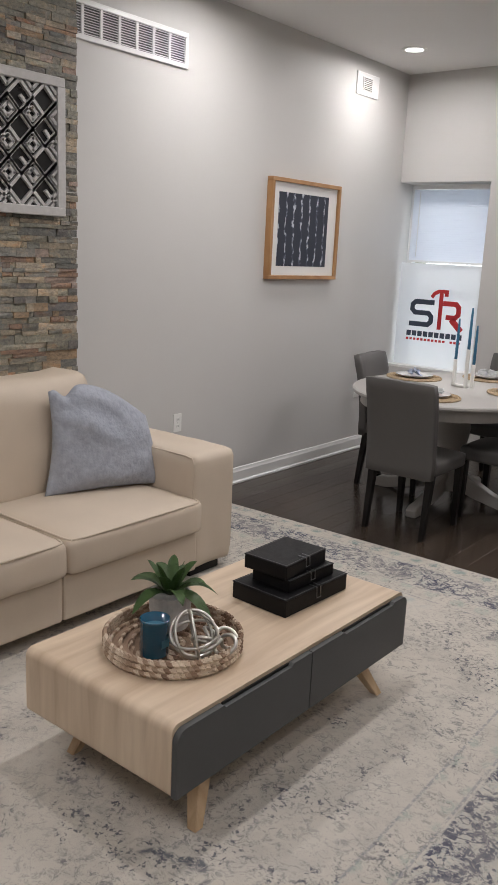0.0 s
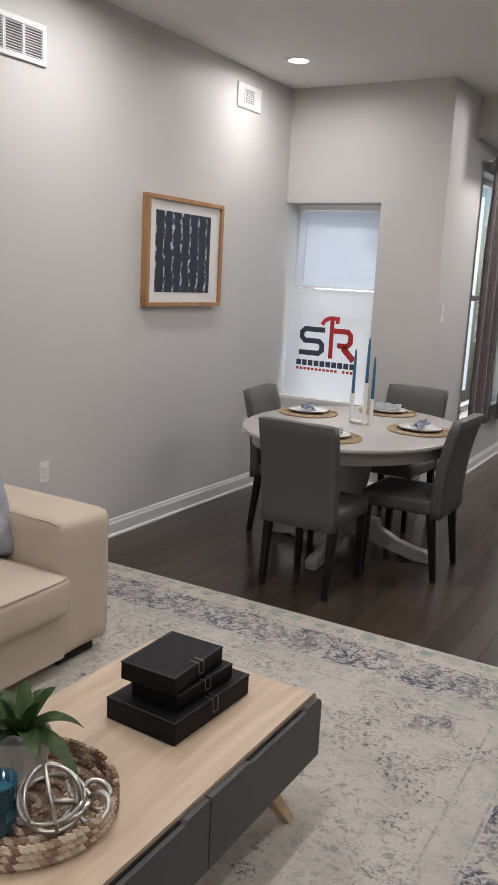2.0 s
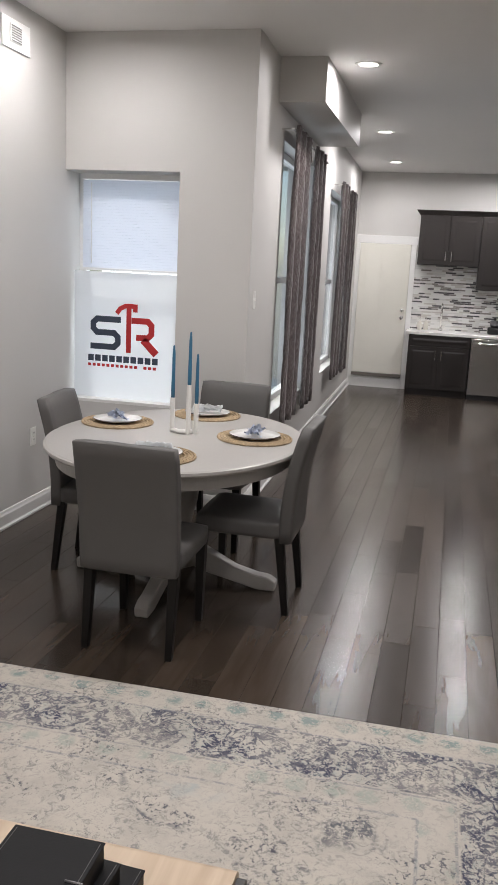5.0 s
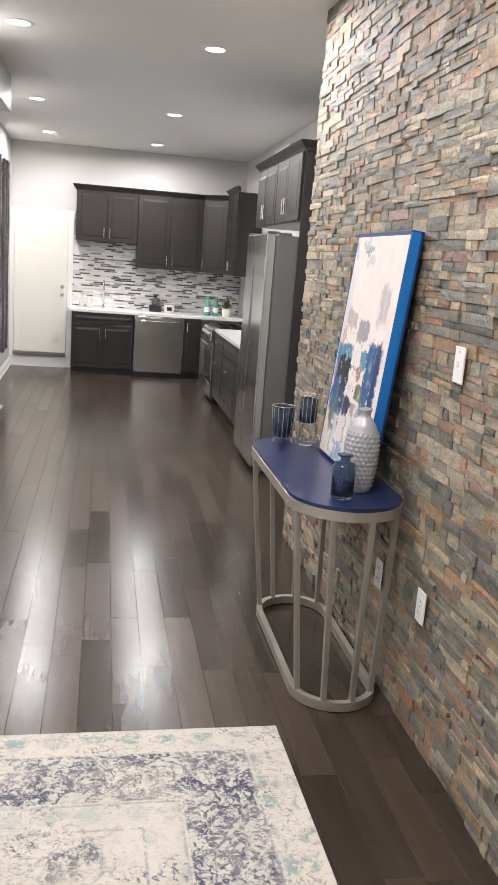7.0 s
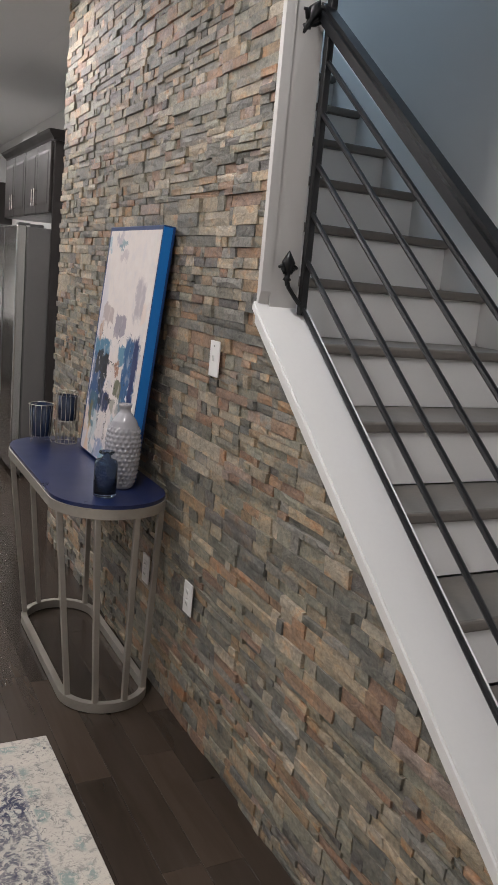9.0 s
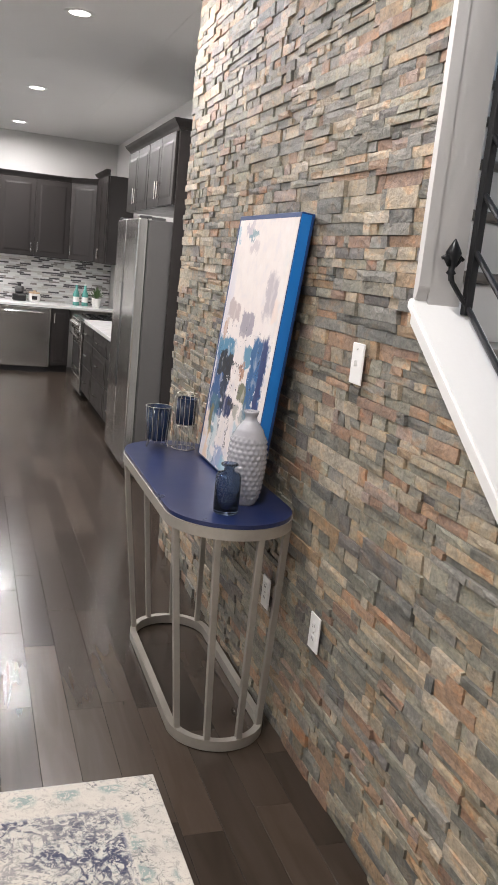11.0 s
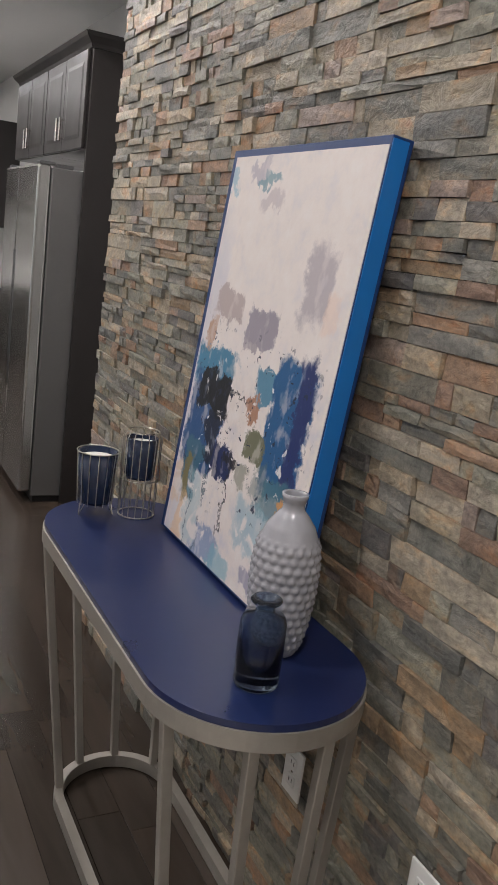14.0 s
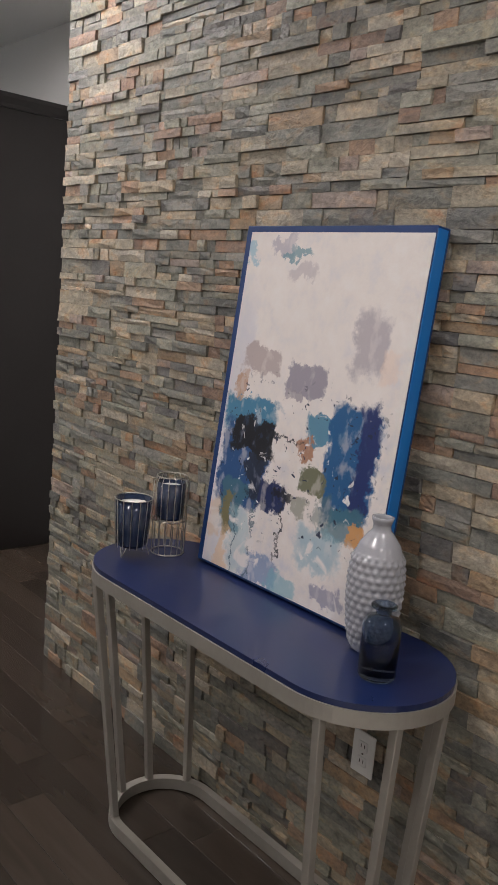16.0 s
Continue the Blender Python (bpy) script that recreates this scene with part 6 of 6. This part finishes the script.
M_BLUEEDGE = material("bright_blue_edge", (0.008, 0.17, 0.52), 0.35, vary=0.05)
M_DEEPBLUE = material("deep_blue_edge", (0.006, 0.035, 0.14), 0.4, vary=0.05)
can = thing("canvas_painting", pose(-0.158, 6.02, CTOP + 0.007, 0, 5.4, 0), "large abstract painting with blue edges leaning on the stone wall", "painting")
CW, CH = 0.338, 1.005
b = box(0.0, 0.05, -CW, CW, 0, CH, 0.002)
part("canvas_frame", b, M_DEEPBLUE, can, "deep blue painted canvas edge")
part("painted_face", box(-0.002, -0.0004, -CW + 0.003, CW - 0.024, 0.008, CH - 0.018), painting_material(), can, "abstract painting in blue, cream and grey")
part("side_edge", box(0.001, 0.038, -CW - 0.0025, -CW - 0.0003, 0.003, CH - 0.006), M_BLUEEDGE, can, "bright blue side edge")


def hobnail_vase():
    seg, rings = 120, 70
    prof = [(0.0, 0.0), (0.045, 0.0), (0.052, 0.006), (0.066, 0.06), (0.074, 0.13), (0.075, 0.19), (0.068, 0.24), (0.055, 0.27), (0.037, 0.292), (0.026, 0.303), (0.024, 0.315), (0.029, 0.328), (0.0305, 0.336), (0.024, 0.336), (0.021, 0.32), (0.02, 0.29)]
    b = bmesh.new()
    pts = []
    for (r0, z0), (r1, z1) in zip(prof, prof[1:]):
        k = max(1, int(math.hypot(r1 - r0, z1 - z0) / 0.0045))
        pts += [(r0 + (r1 - r0) * i / k, z0 + (z1 - z0) * i / k) for i in range(k)]
    pts.append(prof[-1])
    allr = []
    for idx, (r, z) in enumerate(pts):
        ring = []
        for k in range(seg):
            a = 2 * math.pi * k / seg
            d = 0.0
            if 0.012 < z < 0.245 and r > 0.04 and idx < len(pts) - 12:
                row = z / 0.0185
                ph = 0.5 if int(row) % 2 else 0.0
                u = (a / (2 * math.pi) * 20 + ph) % 1 - 0.5
                v = row % 1 - 0.5
                d = 0.0065 * max(0, 1 - (u * u + v * v) * 4.6)
            ring.append(b.verts.new(((r + d) * math.cos(a), (r + d) * math.sin(a), z)))
        allr.append(ring)
    for a, c in zip(allr, allr[1:]):
        for k in range(seg):
            b.faces.new((a[k], a[(k + 1) % seg], c[(k + 1) % seg], c[k]))
    return b


vase = part("vase", hobnail_vase(), material("grey_glazed_ceramic", (0.36, 0.36, 0.385), 0.16, vary=0.04, scale=15, bump=0, coat=0.3), None, smooth=True)
vase.matrix_world = pose(-0.182, 5.648, CTOP + 0.001) @ Matrix.Diagonal((0.87, 0.87, 0.98, 1))
tagged(vase, "pale grey glazed hobnail ceramic vase on the console", "vase")
bot = part("glass_bottle", lathe([(0.0, 0.0), (0.042, 0.0), (0.046, 0.006), (0.047, 0.06), (0.046, 0.12), (0.04, 0.132), (0.02, 0.138), (0.018, 0.15), (0.03, 0.156), (0.032, 0.161), (0.028, 0.164), (0.015, 0.163), (0.014, 0.14), (0.036, 0.128), (0.042, 0.118), (0.043, 0.012), (0.0, 0.01)], 36, False),
           glass("smoky_blue_glass", (0.36, 0.46, 0.60)), None, smooth=True)
bot.matrix_world = pose(-0.278, 5.54, CTOP + 0.001) @ Matrix.Diagonal((0.93, 0.93, 1.04, 1))
tagged(bot, "smoky blue glass bottle with a flared lip", "bottle")

M_WIRE = material("champagne_wire", (0.55, 0.52, 0.46), 0.3, 0.9, vary=0.05)
M_NAVYGLASS = material("navy_glass_cup", (0.012, 0.022, 0.05), 0.1, vary=0.08, bump=0, coat=0.5)
M_WAX = material("white_wax", (0.75, 0.73, 0.68), 0.5, vary=0.03)


def circle(r, z, n=36):
    return [(r * math.cos(2 * math.pi * k / n), r * math.sin(2 * math.pi * k / n), z) for k in range(n)]


v1 = thing("votive_holder", pose(-0.31, 6.495, CTOP + 0.0005) @ Matrix.Diagonal((1.1, 1.1, 1.06, 1)), "navy glass votive in a wire frame on short legs", "candle holder", "votive holders")
part("cup", lathe([(0.0, 0.028), (0.036, 0.028), (0.042, 0.035), (0.05, 0.168), (0.047, 0.168), (0.044, 0.15), (0.0, 0.15)], 32, False), M_NAVYGLASS, v1, smooth=True)
part("wax", lathe([(0.0, 0.151), (0.043, 0.151), (0.043, 0.153), (0.0, 0.153)], 28, False), M_WAX, v1)
part("rim_wire", tube(circle(0.0525, 0.169), 0.0016, 6, True), M_WIRE, v1)
for k in range(14):
    a = 2 * math.pi * k / 14
    part("wire", tube([(0.0525 * math.cos(a), 0.0525 * math.sin(a), 0.169), (0.044 * math.cos(a), 0.044 * math.sin(a), 0.026)], 0.0013, 5), M_WIRE, v1)
for k in range(3):
    a = 2 * math.pi * k / 3 + 3.6
    part("leg", tube([(0.042 * math.cos(a - 0.2), 0.042 * math.sin(a - 0.2), 0.03), (0.05 * math.cos(a), 0.05 * math.sin(a), 0.0015), (0.042 * math.cos(a + 0.2), 0.042 * math.sin(a + 0.2), 0.03)], 0.0015, 5), M_WIRE, v1)
v2 = thing("votive_holder", pose(-0.195, 6.465, CTOP + 0.0005) @ Matrix.Diagonal((1.12, 1.12, 1.1, 1)), "navy glass votive hung in a tall wire cage", "candle holder", "votive holders")
part("cup", lathe([(0.0, 0.10), (0.035, 0.10), (0.038, 0.106), (0.04, 0.205), (0.037, 0.205), (0.035, 0.19), (0.0, 0.19)], 32, False), M_NAVYGLASS, v2, smooth=True)
part("wax", lathe([(0.0, 0.191), (0.034, 0.191), (0.034, 0.193), (0.0, 0.193)], 28, False), M_WAX, v2)
for r, z in ((0.045, 0.002), (0.047, 0.098), (0.041, 0.222)):
    part("ring_wire", tube(circle(r, z), 0.0018, 6, True), M_WIRE, v2)
for k in range(16):
    a = 2 * math.pi * k / 16
    c, s = math.cos(a), math.sin(a)
    part("wire", tube([(0.045 * c, 0.045 * s, 0.002), (0.047 * c, 0.047 * s, 0.1), (0.049 * c, 0.049 * s, 0.205), (0.041 * c, 0.041 * s, 0.222)], 0.0013, 5), M_WIRE, v2)

# ---- kitchen counter things ----
KC = 0.9105
fau = thing("kitchen_faucet", pose(-1.20, 14.80, KC), "tall chrome gooseneck kitchen faucet", "faucet")
part("spout", tube([(0, 0, 0), (0, 0, 0.30)] + [(0, -0.09 + 0.09 * math.cos(math.pi * k / 10), 0.30 + 0.09 * math.sin(math.pi * k / 10)) for k in range(1, 11)] + [(0, -0.18, 0.22)], 0.014, 10), M_CHROME, fau, smooth=True)
part("base", lathe([(0.03, 0), (0.03, 0.01), (0.018, 0.02), (0.018, 0.05)], 20), M_CHROME, fau)
part("lever", tube([(0.015, 0, 0.06), (0.07, 0, 0.09)], 0.008, 8), M_CHROME, fau)
M_CLEARW = material("clear_soap_bottle", (0.62, 0.60, 0.55), 0.15, vary=0.04)
for x in (-1.50, -1.41):
    s = thing("soap_bottle", pose(x, 14.78, KC), "small pump soap bottle beside the sink", "bottle", "soap bottles")
    part("bottle", lathe([(0.03, 0), (0.034, 0.01), (0.034, 0.11), (0.015, 0.14), (0.015, 0.15)], 18), M_CLEARW, s, smooth=True)
    part("pump", tube([(0, 0, 0.15), (0, 0, 0.19), (0, -0.04, 0.19)], 0.006, 8), M_CHROME, s)
mac = thing("stand_mixer", pose(-0.455, 14.78, KC), "small black countertop coffee grinder", "appliance")
part("base", box(-0.09, 0.09, -0.08, 0.08, 0, 0.10, 0.02, 2), M_BLACK, mac)
part("hopper", lathe([(0.05, 0.10), (0.065, 0.16), (0.06, 0.19), (0.04, 0.20)], 20), M_STEELDARK, mac, smooth=True)
part("knob", lathe([(0.02, 0.20), (0.025, 0.22), (0.0, 0.25)], 14), M_BLACK, mac)
cn = thing("canister", pose(-0.255, 14.78, KC), "white canister with a dark label and wooden lid", "canister")
part("body", lathe([(0.07, 0), (0.075, 0.01), (0.075, 0.11), (0.0, 0.11)], 24), M_CERAMIC, cn)
part("lid", lathe([(0.076, 0.1105), (0.076, 0.13), (0.02, 0.135), (0.02, 0.15), (0.0, 0.15)], 24), M_OAKLEG, cn)
part("label", box(-0.035, 0.035, -0.079, -0.0755, 0.03, 0.08), M_BLACK, cn)
M_AQUA = material("aqua_label_bottle", (0.10, 0.32, 0.28), 0.2, vary=0.2, scale=20)
for x in (0.30, 0.42):
    s = thing("mineral_water_bottle", pose(x, 14.70, KC), "green bottle with an aqua label on the counter", "bottle", "green bottles")
    part("bottle", lathe([(0.04, 0), (0.044, 0.01), (0.044, 0.16), (0.018, 0.22), (0.016, 0.28)], 18), M_AQUA, s, smooth=True)
    part("cap", lathe([(0.018, 0.2805), (0.018, 0.30), (0.0, 0.30)], 14), M_WHITE, s)
    part("label", lathe([(0.0445, 0.05), (0.0445, 0.12)], 18, False), M_PLATE, s)
kp = thing("potted_herb", pose(0.565, 14.62, KC), "bushy green herb in a small white pot", "plant")
part("pot", lathe([(0.05, 0), (0.065, 0.12), (0.055, 0.12), (0.05, 0.1), (0.0, 0.1)], 20), M_CERAMIC, kp)
rnd = random.Random(9)
b = bmesh.new()
for k in range(130):
    a, e, ln = rnd.uniform(0, 6.28), rnd.uniform(0.3, 1.5), rnd.uniform(0.10, 0.2)
    d = Vector((math.cos(a) * math.cos(e), math.sin(a) * math.cos(e), math.sin(e)))
    s = Vector((-d.y, d.x, 0)).normalized() * 0.007
    p = Vector((0, 0, 0.11))
    v = [b.verts.new(p), b.verts.new(p + d * ln * 0.6 + s), b.verts.new(p + d * ln), b.verts.new(p + d * ln * 0.6 - s)]
    b.faces.new(v)
part("foliage", b, M_LEAF, kp, kind="stuff")


# ---- stone veneer, course by course ----
def stone_mesh(ln, h, depth, seed, bm=None, origin=None):
    """Split-face block: back at x=0, face towards -x, sharp arrises round a cleft face."""
    rnd = random.Random(seed)
    b = bmesh.new() if bm is None else bm
    o = Vector((0, 0, 0)) if origin is None else Vector(origin)
    n = 4 if ln > 0.15 else (3 if ln > 0.09 else 2)
    tilt, lean = rnd.uniform(-0.004, 0.004), rnd.uniform(-0.0025, 0.0035)
    ga, gb = rnd.uniform(0.0002, 0.0012), rnd.uniform(0.0002, 0.0012)
    slant, rake = rnd.uniform(-0.003, 0.003), rnd.uniform(-0.0012, 0.0012)
    ridge = rnd.uniform(-0.002, 0.004)
    front = []
    for j in range(3):
        row = []
        for i in range(n + 1):
            u, v = i / n, j / 2
            inner = j == 1 and 0 < i < n
            d = depth + tilt * (u - 0.5) + lean * (v - 0.5) + rnd.uniform(-0.0012, 0.0012) + (ridge if inner else 0)
            yy = ln * u + (rnd.uniform(-0.006, 0.006) if 0 < i < n else (ga if i == 0 else -gb) + slant * (v - 0.5))
            zz = h * v + rake * (u - 0.5) + (rnd.uniform(0.0002, 0.0009) if j == 0 else (-rnd.uniform(0.0002, 0.0016) if j == 2 else rnd.uniform(-0.005, 0.005)))
            row.append(b.verts.new(o + Vector((-d, yy, zz))))
        front.append(row)
    for j in range(2):
        for i in range(n):
            b.faces.new((front[j][i], front[j + 1][i], front[j + 1][i + 1], front[j][i + 1]))
    loop = front[0] + [front[1][n]] + front[2][::-1] + [front[1][0]]
    back = [b.verts.new(o + Vector((0.0, v.co.y - o.y, v.co.z - o.z))) for v in loop]
    k = len(loop)
    for i in range(k):
        b.faces.new((loop[i], loop[(i + 1) % k], back[(i + 1) % k], back[i]))
    return b


def lay_stones(rect, keep, seed):
    """Courses over (y0, y1, z0, z1): yields (y, z, length, height, depth) where keep() allows."""
    rnd = random.Random(seed)
    y0, y1, z0, z1 = rect
    zb = z0
    while zb < z1 - 0.008:
        # a band of interlocking panels, each with rows of its own
        hb = rnd.choice((0.07, 0.1, 0.13))
        if z1 - zb - hb < 0.04:
            hb = z1 - zb
        yb = y1
        while yb > y0 + 0.005:
            wb = rnd.uniform(0.2, 0.75)
            ye = y0 if yb - wb - y0 < 0.12 else yb - wb
            cuts = [rnd.uniform(0.75, 1.35) for _ in range(max(1, round(hb / rnd.choice((0.024, 0.029, 0.036, 0.046)))))]
            z = zb
            for cut in cuts:
                h = hb * cut / sum(cuts)
                y = yb
                while y > ye + 0.005:
                    ln = rnd.choice((0.04, 0.06, 0.08, 0.10, 0.13, 0.17, 0.23)) * rnd.uniform(0.8, 1.2)
                    if y - ln - ye < 0.04:
                        ln = y - ye
                    a, c = keep(y - ln, y, z, z + h)
                    if c - a > 0.015:
                        yield a, z, c - a, h, rnd.choice((0.019, 0.021, 0.023, 0.0245, 0.026, 0.028, 0.031))
                    y -= ln
                z += h
            yb = ye
        zb += hb


def keep_stair(a, c, z0, z1):
    lim = 4.987 if z0 >= CAPZ - 0.02 else (CAPY - (CAPZ - (z1 + 0.004)) / SLOPE if z1 < CAPZ else 4.987)
    return (max(a, lim), c)


XB = 0.034
pieces = list(lay_stones((SY0, SY1 + 0.004, 0.0, CEIL - 0.002), keep_stair, 11))
stone_wall = part("wall_stone", side_prism([(SY0, 0), (SY1, 0), (SY1, CEIL - 0.002), (4.99, CEIL - 0.002), (4.99, cap_z(4.97) - 0.03), (SY0, max(0.01, cap_z(SY0) - 0.03))], XB - 0.004, XB + 0.0005), M_MORTAR, None, "split-face ledger stone wall in grey, tan and rust", kind="structure")
near = sorted(pieces, key=lambda p: (abs(p[0] + p[2] / 2 - 6.15) / 1.2) ** 2 + (abs(p[1] - 1.25) / 0.9) ** 2)
singles = near[:300]
rest = near[300:]
for k, (y, z, ln, h, d) in enumerate(singles):
    o = part("stone", stone_mesh(ln, h, d + 0.002, 1000 + k), M_STONE, stone_wall)
    o.location = (XB - 0.003, y, z)
b = bmesh.new()
for k, (y, z, ln, h, d) in enumerate(rest):
    stone_mesh(ln, h, d + 0.002, 5000 + k, b, (XB - 0.003, y, z))
part("stones", b, M_STONE_I, stone_wall, kind="stuff")
# chimney breast stones
chim = bpy.data.objects["wall_chimney"]
b = bmesh.new()
for k, (y, z, ln, h, d) in enumerate(lay_stones((1.9, 4.16, 0.0, CEIL - 0.002), lambda a, c, z0, z1: (a, c), 23)):
    stone_mesh(ln, h, d + 0.004, 9000 + k, b, (0, y, z))
bmesh.ops.scale(b, vec=(-1, 1, 1), verts=b.verts)
bmesh.ops.reverse_faces(b, faces=b.faces)
bmesh.ops.translate(b, vec=(-3.546, 0, 0), verts=b.verts)
part("stones", b, M_STONE_I, chim, "ledger stone face in tan, grey and rust", kind="stuff")

# ---- floor planks ----
floor = bpy.data.objects["floor"]
rnd = random.Random(5)
PW = 0.127
planks = []
nx = int((1.10 + 3.769) / PW) + 1
for i in range(nx):
    x = -3.769 + i * PW
    y = -1.6 - rnd.uniform(0, 0.9)
    while y < YK:
        ln = rnd.uniform(0.45, 1.3)
        planks.append((max(x, XL), max(y, -1.6), min(x + PW, 1.10), min(y + ln, YK)))
        y += ln


def plank_into(b, x0, y0, x1, y1, z=0.0):
    e, g = 0.0009, 0.0004
    lo = [b.verts.new((x, y, -0.0118)) for x, y in ((x0 + g, y0 + g), (x1 - g, y0 + g), (x1 - g, y1 - g), (x0 + g, y1 - g))]
    md = [b.verts.new((x, y, z - 0.0007)) for x, y in ((x0 + g, y0 + g), (x1 - g, y0 + g), (x1 - g, y1 - g), (x0 + g, y1 - g))]
    hi = [b.verts.new((x, y, z)) for x, y in ((x0 + g + e, y0 + g + e), (x1 - g - e, y0 + g + e), (x1 - g - e, y1 - g - e), (x0 + g + e, y1 - g - e))]
    for p, q in ((lo, md), (md, hi)):
        for k in range(4):
            b.faces.new((p[k], p[(k + 1) % 4], q[(k + 1) % 4], q[k]))
    b.faces.new(hi)


def plank_rank(p):
    cx, cy = (p[0] + p[2]) / 2, (p[1] + p[3]) / 2
    return abs(cx + 1.1) / 1.4 + abs(cy - 6.6) / 2.2


order = sorted([p for p in planks if p[2] - p[0] > 0.02 and p[3] - p[1] > 0.01], key=plank_rank)
for p in order[:290]:
    b = bmesh.new()
    plank_into(b, *p)
    part("plank", b, M_PLANK, floor)
b = bmesh.new()
for p in order[290:]:
    plank_into(b, *p)
part("planks", b, M_PLANK_I, floor, kind="stuff")
